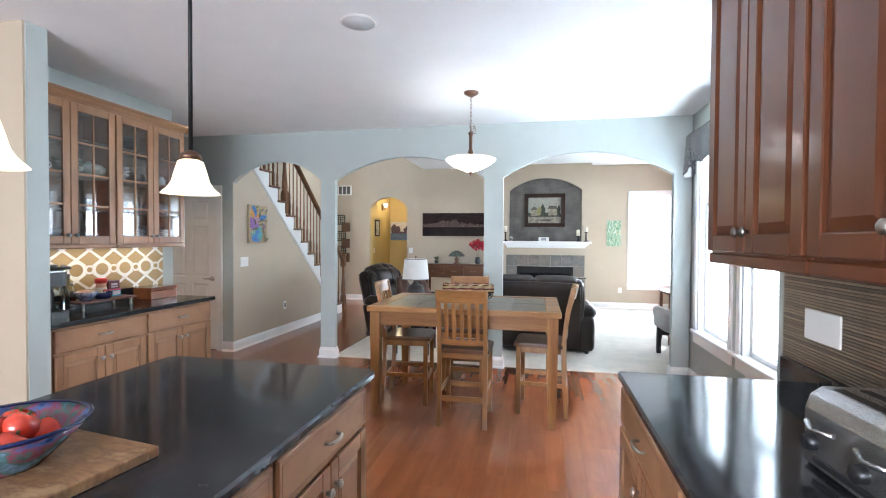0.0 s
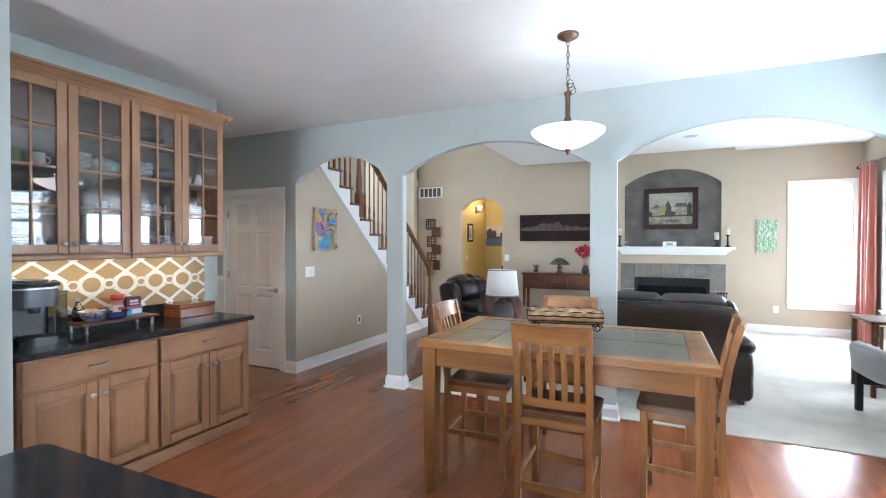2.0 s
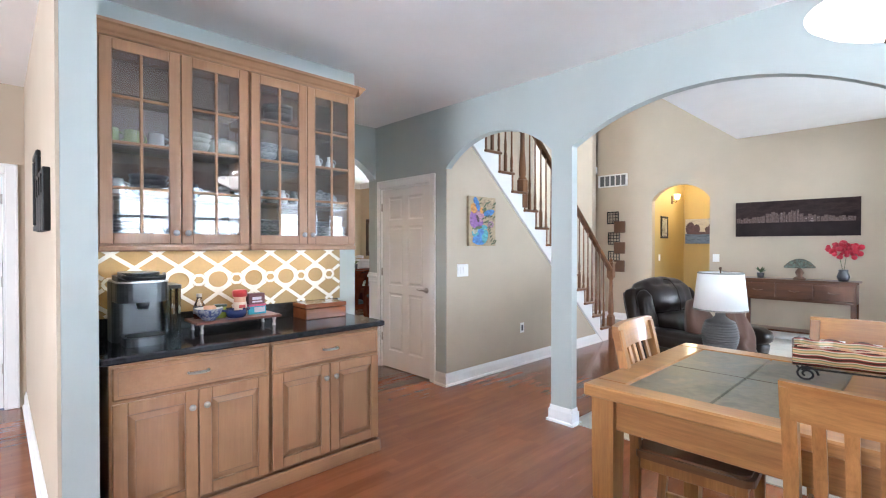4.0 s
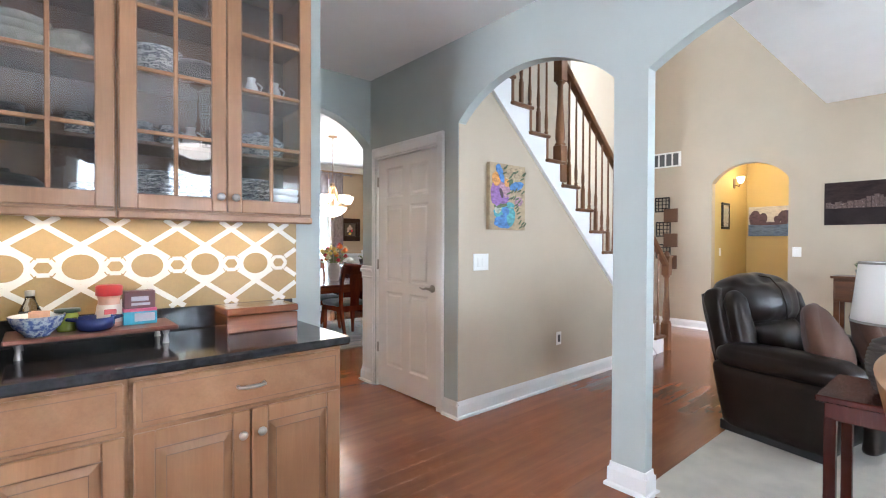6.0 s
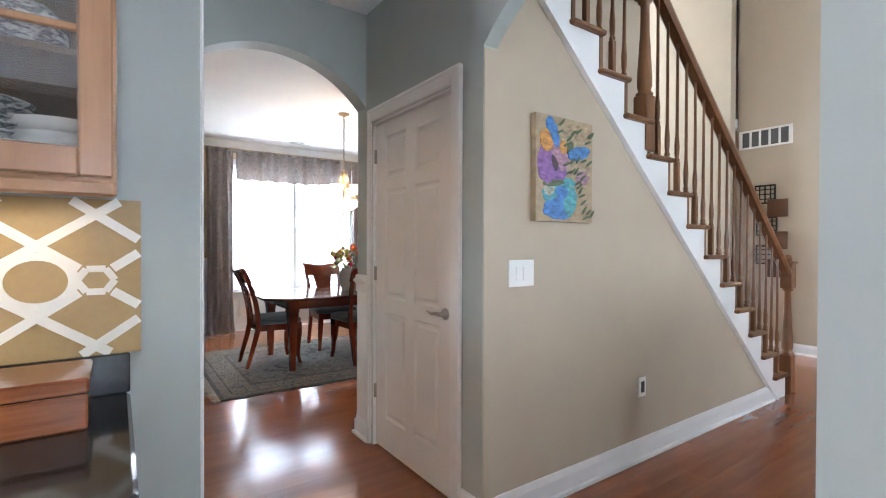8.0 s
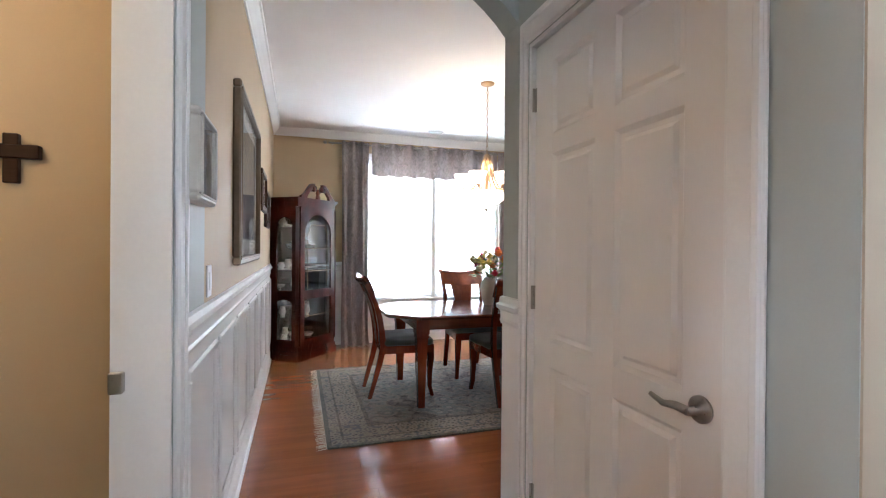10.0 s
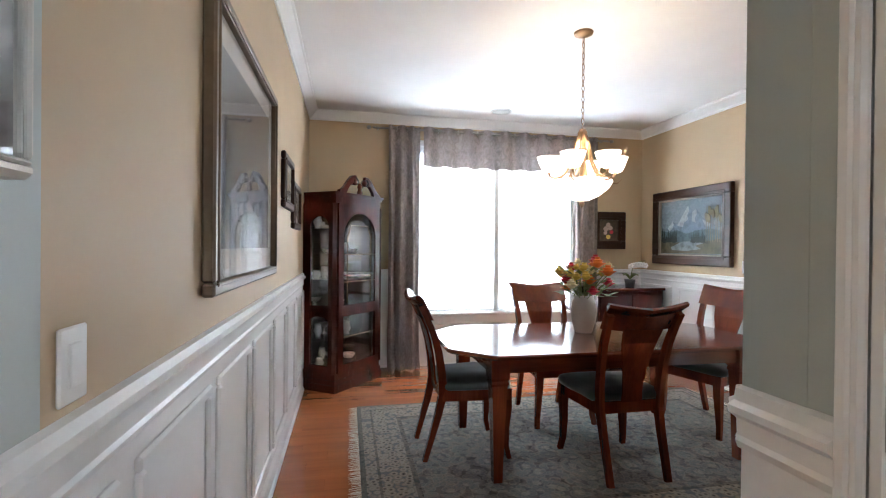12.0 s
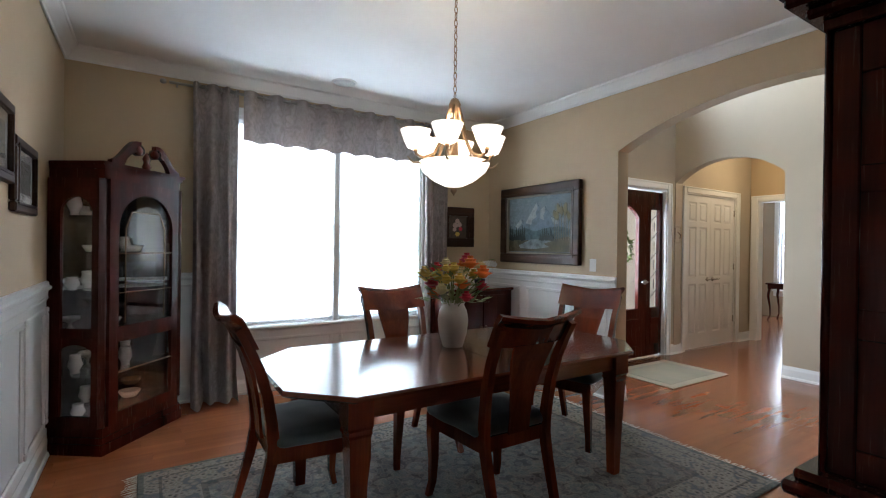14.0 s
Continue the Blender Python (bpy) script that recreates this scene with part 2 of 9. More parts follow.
# ---- mesh tools ----
class Shape:
    """Collects faces of one mesh, in metres."""

    def __init__(self):
        self.v, self.f, self.s = [], [], []

    def add(self, verts, faces, smooth=False):
        k = len(self.v)
        self.v += [tuple(p) for p in verts]
        self.f += [tuple(k + i for i in f) for f in faces]
        self.s += [smooth] * len(faces)
        return self

    def box(self, x0, x1, y0, y1, z0, z1, r=0.0, m=None):
        lo, hi = (min(x0, x1), min(y0, y1), min(z0, z1)), (max(x0, x1), max(y0, y1), max(z0, z1))
        r = min(r, *[0.45 * (b - a) for a, b in zip(lo, hi)])
        sg = [(i, j, k) for i in (0, 1) for j in (0, 1) for k in (0, 1)]
        if r <= 0:
            vs = [[(lo, hi)[s[a]][a] for a in range(3)] for s in sg]
            fs = [(0, 1, 3, 2), (4, 6, 7, 5), (0, 4, 5, 1), (2, 3, 7, 6), (0, 2, 6, 4), (1, 5, 7, 3)]
        else:
            vs, idx, fs = [], {}, []
            for s in sg:
                for a in range(3):
                    p = [(lo[b] + (0 if b == a else r)) if s[b] == 0 else (hi[b] - (0 if b == a else r)) for b in range(3)]
                    idx[s, a] = len(vs)
                    vs.append(p)
            for a in range(3):
                b, c = (a + 1) % 3, (a + 2) % 3
                for e in (0, 1):
                    ring = []
                    for u, w in ((0, 0), (1, 0), (1, 1), (0, 1)):
                        s = [0, 0, 0]
                        s[a], s[b], s[c] = e, u, w
                        ring.append(idx[tuple(s), a])
                    fs.append(ring if e else ring[::-1])
                for u in (0, 1):
                    for w in (0, 1):
                        s0, s1 = [0, 0, 0], [0, 0, 0]
                        s0[b], s0[c], s1[b], s1[c] = u, w, u, w
                        s0[a], s1[a] = 0, 1
                        q = [idx[tuple(s0), b], idx[tuple(s1), b], idx[tuple(s1), c], idx[tuple(s0), c]]
                        fs.append(q if u == w else q[::-1])
            for s in sg:
                t = [idx[s, 0], idx[s, 1], idx[s, 2]]
                fs.append(t if sum(s) % 2 else t[::-1])
        if m is not None:
            vs = [m @ Vector(p) for p in vs]
        return self.add(vs, fs)

    def tube(self, pts, radii, seg=10, smooth=True, flat=1.0):
        """A round rod along points; radii: one or one a point. flat squeezes it across its second axis."""
        pts = [Vector(p) for p in pts]
        n = len(pts)
        if isinstance(radii, (int, float)):
            radii = [radii] * n
        vs, prev = [], None
        for i, p in enumerate(pts):
            d = (pts[min(i + 1, n - 1)] - pts[max(i - 1, 0)]).normalized()
            if prev is None:
                a = d.orthogonal() if abs(d.z) < 0.9 else Vector((1, 0, 0))
            else:
                a = prev
            a = (a - d * a.dot(d)).normalized()
            prev = a
            b = d.cross(a)
            vs += [p + (a * math.cos(t) + b * math.sin(t) * flat) * radii[i] for t in (2 * math.pi * k / seg for k in range(seg))]
        fs = [(i * seg + k, i * seg + (k + 1) % seg, (i + 1) * seg + (k + 1) % seg, (i + 1) * seg + k) for i in range(n - 1) for k in range(seg)]
        self.add(vs, fs, smooth)
        return self.add([vs[k] for k in range(seg)] + [vs[(n - 1) * seg + k] for k in range(seg)], [tuple(range(seg))[::-1], tuple(range(seg, 2 * seg))])

    def lathe(self, profile, x=0.0, y=0.0, z=0.0, seg=24, m=None, wave=0.0, lobes=8):
        """A profile of (radius, height) turned round the upright."""
        n, vs = len(profile), []
        for r, h in profile:
            for k in range(seg):
                t = 2 * math.pi * k / seg
                rr = r * (1 + wave * math.cos(lobes * t))
                vs.append(Vector((x + rr * math.cos(t), y + rr * math.sin(t), z + h)))
        if m is not None:
            vs = [m @ p for p in vs]
        fs = [(i * seg + k, i * seg + (k + 1) % seg, (i + 1) * seg + (k + 1) % seg, (i + 1) * seg + k) for i in range(n - 1) for k in range(seg)]
        return self.add(vs, fs, True)

    def prism(self, outline, a0, a1, axis=2, m=None):
        """A flat outline of (u, v) points drawn out along an axis (0: u, v are y, z; 1: x, z; 2: x, y)."""
        def at(u, v, w):
            return {0: (w, u, v), 1: (u, w, v), 2: (u, v, w)}[axis]
        n = len(outline)
        vs = [Vector(at(u, v, a0)) for u, v in outline] + [Vector(at(u, v, a1)) for u, v in outline]
        if m is not None:
            vs = [m @ p for p in vs]
        fs = [(i, (i + 1) % n, n + (i + 1) % n, n + i) for i in range(n)]
        return self.add(vs, fs + [tuple(range(n))[::-1], tuple(range(n, 2 * n))])

    def grid(self, fn, nu, nv, smooth=True, thick=0.0):
        """A sheet of fn(u, v) over 0..1 by 0..1, with thickness along y or the given offset vector."""
        vs = [Vector(fn(i / nu, j / nv)) for j in range(nv + 1) for i in range(nu + 1)]
        w = nu + 1
        fs = [(j * w + i, j * w + i + 1, (j + 1) * w + i + 1, (j + 1) * w + i) for j in range(nv) for i in range(nu)]
        return self.add(vs, fs, smooth)

    def ball(self, x, y, z, rx, ry=None, rz=None, seg=12, rings=7, m=None):
        ry, rz = ry or rx, rz or rx
        vs = []
        for j in range(rings + 1):
            a = math.pi * j / rings
            for k in range(seg):
                t = 2 * math.pi * k / seg
                vs.append(Vector((x + rx * math.sin(a) * math.cos(t), y + ry * math.sin(a) * math.sin(t), z - rz * math.cos(a))))
        if m is not None:
            vs = [m @ p for p in vs]
        fs = [(j * seg + k, j * seg + (k + 1) % seg, (j + 1) * seg + (k + 1) % seg, (j + 1) * seg + k) for j in range(rings) for k in range(seg)]
        return self.add(vs, fs, True)

    def mesh(self, name, material):
        me = bpy.data.meshes.new(name)
        me.from_pydata(self.v, [], self.f)
        me.polygons.foreach_set("use_smooth", self.s)
        bm = bmesh.new()
        bm.from_mesh(me)
        bmesh.ops.remove_doubles(bm, verts=bm.verts, dist=1e-5)
        bmesh.ops.recalc_face_normals(bm, faces=bm.faces)
        bm.to_mesh(me)
        bm.free()
        me.materials.append(material)
        return me


def part(name, shape, material, parent, label=""):
    ob = new(name, shape.mesh(name, material))
    ob.parent = parent
    return tagged(ob, label) if label else ob


def thing(name, m, label, category, group=""):
    ob = new(name)
    ob.empty_display_size = 0.1
    ob.matrix_world = m if isinstance(m, Matrix) else pose(*m)
    return tagged(ob, label, category, group)


def solid(name, shape, material, label, category, m=None, group="", kind=""):
    """A thing that is one mesh."""
    ob = new(name, shape.mesh(name, material))
    if m is not None:
        ob.matrix_world = m if isinstance(m, Matrix) else pose(*m)
    return tagged(ob, label, category, group, kind)


def structure(name, shape, material, label="", category="", parent=None):
    ob = new(name, shape.mesh(name, material))
    if parent:
        ob.parent = parent
        return tagged(ob, label)
    return tagged(ob, label or name.replace("_", " "), category or name.split("_")[0], "", "structure")


def arch_points(a0, a1, spring, top, n=18):
    """Points of a segmental arch from a0 to a1."""
    h, w = top - spring, abs(a1 - a0) / 2
    r = (w * w + h * h) / (2 * h)
    c, half = (a0 + a1) / 2, math.asin(w / r)
    return [(c + r * math.sin(t), top - r + r * math.cos(t)) for t in (-half + 2 * half * k / n for k in range(n + 1))]


def arched_wall(s, axis, a0, a1, b0, b1, z1, openings, z0=0.0):
    """A wall from a0 to a1 along axis (0: x, 1: y), b0..b1 thick, with openings (a, b, spring, top, sill); top == spring is a flat head."""
    def blk(u0, u1, w0, w1):
        if u1 - u0 > 1e-4 and w1 - w0 > 1e-4:
            s.box(*((u0, u1, b0, b1) if axis == 0 else (b0, b1, u0, u1)), w0, w1)
    at = a0
    for o0, o1, spring, top, sill in sorted(openings):
        blk(at, o0, z0, z1)
        blk(o0, o1, z0, sill)
        if top > spring:
            pts = arch_points(o0, o1, spring, top)
            s.prism([(o0, z1)] + pts + [(o1, z1)], b0, b1, 1 if axis == 0 else 0)
        else:
            blk(o0, o1, top, z1)
        at = o1
    blk(at, a1, z0, z1)
    return s

# ---- the shell ----
CEIL_Z, GREAT_Z, HIGH_Z = 2.84, 3.15, 5.4
structure("wall_arches", arched_wall(arched_wall(Shape(), 0, -5.28, -3.952, 5.442, 5.565, CEIL_Z, [(-5.055, -4.165, 2.10, 2.10, 0)]), 0, -3.952, 1.60, 5.442, 5.52, CEIL_Z + 0.31, [(-3.93, -2.686, 2.22, 2.48, 0), (-2.498, -0.63, 2.22, 2.49, 0), (-0.41, 1.42, 2.22, 2.49, 0)]), WALL_BLUE, "blue-grey painted wall with three arched openings", "wall")
structure("wall_nook", arched_wall(Shape(), 1, 2.15, 5.60, 1.60, 1.74, 3.15, [(4.38, 5.20, 2.52, 2.52, 0.58), (3.38, 4.13, 2.52, 2.52, 0.58)]), WALL_BLUE, "blue-grey wall with two tall windows", "wall")
structure("wall_kitchen_return", Shape().box(1.02, 1.60, 2.15, 2.27, 0, CEIL_Z), WALL_BLUE, "blue-grey return wall beside the cabinets", "wall")
structure("wall_kitchen_side", Shape().box(1.02, 1.16, -3.0, 2.15, 0, CEIL_Z), WALL_BLUE, "blue-grey kitchen wall behind the cabinets", "wall")
structure("wall_kitchen_back", arched_wall(Shape(), 0, -6.1, 1.16, -3.14, -3.0, CEIL_Z, [(-2.8, -0.4, 2.45, 2.45, 0.55)]), WALL_BLUE, "blue-grey kitchen end wall with an assumed window", "wall")
structure("wall_bar", Shape().box(-3.94, -3.80, 2.478, 4.13, 0, CEIL_Z), WALL_BLUE, "blue-grey wall behind the coffee bar", "wall")
structure("wall_fin", Shape().box(-3.94, -3.14, 2.345, 2.478, 0, CEIL_Z), WALL_BLUE, "pale blue wall end beside the coffee bar", "wall")
structure("wall_corridor", Shape().box(-6.1, -3.145, 2.33, 2.344, 0, CEIL_Z).box(-6.1, -3.95, 2.345, 2.478, 0, CEIL_Z), WALL_TAN, "tan corridor wall", "wall")
structure("wall_corridor_end", arched_wall(Shape(), 1, -3.0, 2.33, -6.24, -6.1, CEIL_Z, [(1.35, 2.2, 2.06, 2.06, 0)]), WALL_TAN, "tan corridor end wall", "wall")
structure("wall_powder", arched_wall(Shape(), 0, -5.26, -3.80, 4.13, 4.27, CEIL_Z, [(-4.83, -3.985, 2.08, 2.08, 0)]), WALL_BLUE, "blue-grey wall with an open doorway", "wall")
structure("wall_powder_inside", Shape().box(-5.2, -3.95, 2.5, 2.6, 0, CEIL_Z).box(-5.26, -5.16, 2.6, 4.13, 0, CEIL_Z), WALL_DINING, "warm beige inner wall", "wall")
structure("wall_dining_left", Shape().box(-9.94, -5.26, 4.13, 4.27, 0, CEIL_Z), WALL_DINING, "beige dining room wall", "wall")
structure("wall_dining_window", arched_wall(Shape(), 1, 4.13, 8.47, -9.94, -9.80, CEIL_Z, [(5.47, 7.38, 2.50, 2.50, 0.60)]), WALL_DINING, "beige dining room wall with a wide window", "wall")
structure("wall_dining_arch", arched_wall(Shape(), 0, -9.80, -5.13, 8.33, 8.47, HIGH_Z, [(-7.95, -5.48, 2.22, 2.50, 0)]), WALL_DINING, "beige dining room wall with a wide arch", "wall")
structure("wall_passage_arch", arched_wall(Shape(), 1, 4.27, 5.442, -5.28, -5.15, CEIL_Z, [(4.27, 5.441, 2.22, 2.50, 0)]), WALL_BLUE, "blue-grey arch between kitchen and dining room", "wall")
structure("wall_dining_near", Shape().box(-5.28, -5.15, 5.565, 8.33, 0, CEIL_Z), WALL_DINING, "beige dining room wall behind the hutch", "wall")
structure("wall_stairs", Shape().prism([(5.52, 0), (8.66, 0), (8.66, 0.04), (5.52, 2.79)], -4.05, -3.93, 0).box(-3.945, -3.926, 5.445, 5.53, 0, 2.212), WALL_TAN, "tan wall under the open staircase", "wall")
structure("wall_stairs_back", Shape().box(-5.13, -5.0, 5.52, 8.47, 0, HIGH_Z), WALL_TAN, "tan wall behind the staircase", "wall")
structure("wall_great_back", arched_wall(Shape(), 0, -5.13, 3.04, 10.80, 10.94, HIGH_Z, [(-4.06, -3.10, 2.24, 2.50, 0), (1.97, 2.78, 2.50, 2.50, 0.55)]), WALL_TAN, "tan great room wall", "wall")
structure("wall_great_right", arched_wall(Shape(), 1, 5.40, 10.80, 2.90, 3.04, HIGH_Z, [(6.4, 8.0, 2.50, 2.50, 0.55), (8.4, 10.0, 2.50, 2.50, 0.55)]), WALL_TAN, "tan great room wall with windows", "wall")
structure("wall_great_stub", Shape().box(1.60, 2.90, 5.40, 5.52, 0, HIGH_Z), WALL_TAN, "tan wall stub", "wall")
structure("wall_great_upper", Shape().box(-5.13, 2.9, 5.40, 5.52, GREAT_Z, HIGH_Z), WALL_TAN, "tan wall above the arches", "wall")
structure("wall_hall", Shape().box(-4.2, -2.6, 12.40, 12.52, 0, 2.8).box(-4.2, -4.06, 10.94, 12.4, 0, 2.8).box(-2.7, -2.6, 10.94, 12.4, 0, 2.8), WALL_YELLOW, "golden yellow hall walls", "wall")
structure("wall_front_upper", arched_wall(Shape(), 1, 8.47, 12.74, -8.94, -8.80, HIGH_Z, [(9.2, 10.4, 4.9, 4.9, 3.5)], 2.9), WALL_TAN, "tan upper entrance wall with an assumed window", "wall")
structure("wall_front", arched_wall(Shape(), 1, 8.47, 12.74, -8.94, -8.80, 2.9, [(9.15, 10.43, 2.12, 2.12, 0), (10.86, 12.16, 2.12, 2.12, 0)]), WALL_TAN, "tan entrance wall", "wall")
structure("wall_foyer_arch", arched_wall(Shape(), 0, -8.80, -5.13, 10.60, 10.74, HIGH_Z, [(-8.79, -7.56, 2.22, 2.46, 0)]), WALL_TAN, "tan entrance hall wall with an arch", "wall")
structure("wall_study_door", arched_wall(Shape(), 0, -8.8, -5.13, 12.6, 12.74, HIGH_Z, [(-8.76, -7.9, 2.10, 2.10, 0)]), WALL_DINING, "beige wall with a doorway to a study", "wall")
structure("wall_study", arched_wall(Shape(), 0, -11.2, -6.9, 15.9, 16.04, 2.9, [(-9.75, -8.65, 2.45, 2.45, 0.55)]).box(-11.2, -11.08, 12.74, 15.9, 0, 2.9).box(-11.2, -9.0, 12.62, 12.74, 0, 2.9).box(-7.0, -6.9, 12.74, 15.9, 0, 2.9), WALL_TAN, "tan study walls with a window", "wall")
structure("wall_foyer_side", Shape().box(-5.27, -5.13, 10.94, 12.6, 0, HIGH_Z).box(-5.27, -5.13, 5.40, 8.33, CEIL_Z + 0.13, HIGH_Z), WALL_TAN, "tan entrance hall side wall", "wall")
structure("ceiling_kitchen", Shape().box(-6.24, 1.74, -3.14, 4.13, CEIL_Z, CEIL_Z + 0.12).box(-5.15, 1.74, 4.13, 5.46, CEIL_Z, CEIL_Z + 0.12).box(-5.2, -3.9, 5.52, 5.6, CEIL_Z, CEIL_Z + 0.1), CEIL, "white kitchen ceiling", "ceiling")
structure("ceiling_dining", Shape().box(-9.94, -5.15, 4.13, 8.40, CEIL_Z + 0.002, CEIL_Z + 0.12), CEIL, "white dining room ceiling", "ceiling")
structure("ceiling_great", Shape().box(-2.71, 2.97, 5.52, 10.87, GREAT_Z, GREAT_Z + 0.12), CEIL, "white great room ceiling", "ceiling")
structure("ceiling_upper", Shape().box(-8.94, -2.6, 5.40, 12.8, HIGH_Z, HIGH_Z + 0.12).box(-2.71, -2.6, 5.52, 10.9, GREAT_Z + 0.12, HIGH_Z), CEIL, "white high ceiling over stairs and entrance", "ceiling")
structure("ceiling_hall", Shape().box(-4.2, -2.6, 10.94, 12.52, 2.8, 2.9).box(-8.9, -5.13, 10.74, 12.6, 2.86, 2.98).box(-11.2, -6.9, 12.62, 16.04, 2.9, 3.0), CEIL, "white hall ceilings", "ceiling")
structure("ground", Shape().box(-60, 60, -60, 60, -0.4, -0.25), plain("lawn", (0.06, 0.10, 0.03), 0.9, vary=0.3, fine=30), "green lawn outside the windows", "ground")
structure("floor", Shape().box(-11.25, 3.1, -3.2, 16.1, -0.2, -0.012), SUBFLOOR, "reddish-brown oak strip floor", "floor")
structure("carpet", Shape().box(-2.54, 2.9, 5.50, 10.8, -0.012, 0.008), CARPET, "cream great room carpet", "carpet")

# ---- trim, doors, windows, stairs ----
def run_trim(s, profile, path, closed=False):
    """Draws a moulding's (out, up) profile along straight runs: each (x0, y0, x1, y1) with the room on its left."""
    for x0, y0, x1, y1, z in path:
        d = Vector((x1 - x0, y1 - y0, 0))
        n = Vector((-d.y, d.x, 0)).normalized()
        k = len(profile)
        vs = [Vector((x0, y0, z)) + n * o + Vector((0, 0, u)) for o, u in profile] + [Vector((x1, y1, z)) + n * o + Vector((0, 0, u)) for o, u in profile]
        s.add(vs, [(i, (i + 1) % k, k + (i + 1) % k, k + i) for i in range(k)] + [tuple(range(k))[::-1], tuple(range(k, 2 * k))])
    return s


BASE = [(-0.002, 0), (0.016, 0), (0.016, 0.095), (0.010, 0.115), (0.006, 0.13), (-0.002, 0.13)]
SHOE = [(-0.002, 0), (0.030, 0), (0.026, 0.016), (0.016, 0.024), (-0.002, 0.024)]
RAIL = [(-0.002, -0.065), (0.010, -0.065), (0.016, -0.05), (0.012, -0.04), (0.014, -0.008), (0.032, 0.006), (0.034, 0.02), (0.020, 0.028), (0.016, 0.05), (-0.002, 0.055)]
CROWN = [(0.004, -0.105), (0.014, -0.105), (0.018, -0.085), (0.045, -0.055), (0.075, -0.025), (0.085, -0.022), (0.09, -0.003), (0.004, -0.003)]
RUNS = [(-4.08, 5.442, -3.93, 5.442), (-3.93, 5.442, -3.93, 5.52), (-3.93, 5.52, -3.93, 8.64),
        (1.42, 5.442, 1.60, 5.442), (1.60, 5.442, 1.60, 2.27), (1.42, 5.52, 1.42, 5.442),
        (-2.686, 5.442, -2.498, 5.442), (-2.498, 5.442, -2.498, 5.52), (-2.498, 5.52, -2.686, 5.52), (-2.686, 5.52, -2.686, 5.442),
        (-0.63, 5.442, -0.41, 5.442), (-0.41, 5.442, -0.41, 5.52), (-0.41, 5.52, -0.63, 5.52), (-0.63, 5.52, -0.63, 5.442),
        (-6.1, 2.33, -3.145, 2.33), (-5.28, 5.442, -5.09, 5.442), (-5.28, 8.33, -5.28, 5.57), (-5.28, 5.565, -5.28, 5.442), (-5.48, 8.33, -5.28, 8.33),
        (-9.80, 8.33, -7.95, 8.33), (-7.95, 8.33, -7.95, 8.47), (-9.80, 4.27, -9.80, 8.33), (-4.897, 4.27, -9.80, 4.27), (-3.80, 4.27, -3.97, 4.27),
        (-7.56, 10.60, -4.9, 10.60), (-8.80, 8.47, -8.80, 9.06), (-8.80, 10.51, -8.80, 10.78), (-8.80, 12.24, -8.80, 12.6), (-5.13, 10.80, -4.06, 10.80), (-3.10, 10.80, -0.75, 10.80), (1.10, 10.80, 2.90, 10.80),
        (2.90, 10.80, 2.90, 5.52), (-4.06, 10.80, -4.06, 12.40), (-4.06, 12.40, -2.7, 12.40)]
RIGHT_WAY = [(x1, y1, x0, y0, 0.0) for x0, y0, x1, y1 in RUNS]
base_trim = run_trim(run_trim(Shape(), BASE, RIGHT_WAY), SHOE, RIGHT_WAY)
# blocks that close the outside corners
for cx, cy, sx, sy in ((-3.93, 5.442, 1, -1), (-2.498, 5.442, 1, -1), (-2.686, 5.442, -1, -1), (-2.498, 5.52, 1, 1), (-2.686, 5.52, -1, 1), (-0.41, 5.442, 1, -1), (-0.63, 5.442, -1, -1), (1.42, 5.442, -1, -1), (-5.28, 5.442, -1, -1)):
    for o, top in ((0.0298, 0.017), (0.0158, 0.098), (0.0062, 0.13)):
        base_trim.box(min(cx, cx + sx * o), max(cx, cx + sx * o), min(cy, cy + sy * o), max(cy, cy + sy * o), 0.0, top)
structure("baseboard", base_trim, TRIM, "white painted baseboard with a shoe moulding", "baseboard")
structure("crown_moulding", run_trim(Shape(), CROWN, [(x1, y1, x0, y0, CEIL_Z) for x0, y0, x1, y1 in [(-9.80, 4.27, -9.80, 8.33), (-5.28, 4.27, -9.80, 4.27), (-9.80, 8.33, -5.28, 8.33), (-5.28, 8.33, -5.28, 5.57)]]), TRIM, "white stepped crown moulding round the dining room", "trim")
RAILS = [(-4.897, 4.27, -9.80, 4.27), (-9.80, 4.27, -9.80, 5.36), (-9.80, 7.49, -9.80, 8.33), (-9.80, 8.33, -7.95, 8.33), (-5.28, 8.33, -5.28, 5.57), (-5.28, 5.442, -5.09, 5.442), (-5.28, 5.565, -5.28, 5.442)]
structure("chair_rail", run_trim(Shape(), RAIL, [(x1, y1, x0, y0, 1.05) for x0, y0, x1, y1 in RAILS]), TRIM, "white moulded chair rail along the wainscot", "trim")
# white wainscot field and its raised picture-frame mouldings
wains = structure("wainscot", Shape().box(-9.80, -4.898, 4.268, 4.274, 0.12, 1.03).box(-9.802, -9.794, 4.275, 5.46, 0.12, 1.03).box(-9.802, -9.794, 7.4, 8.325, 0.12, 1.03).box(-9.802, -9.794, 5.46, 7.4, 0.12, 0.58).box(-9.80, -7.952, 8.324, 8.332, 0.12, 1.03).box(-5.286, -5.278, 5.47, 8.32, 0.12, 1.03).box(-5.275, -5.09, 5.436, 5.444, 0.12, 1.03), TRIM, "white painted wainscot panelling", "wall")


def frame_moulding(x0, x1, z0, z1, w=0.034, t=0.016):
    s = Shape()
    for a in ((x0, x1, z0, z0 + w), (x0, x1, z1 - w, z1), (x0, x0 + w, z0 + w, z1 - w), (x1 - w, x1, z0 + w, z1 - w)):
        s.box(a[0], a[1], -t, 0.002, a[2], a[3], 0.007)
    return s


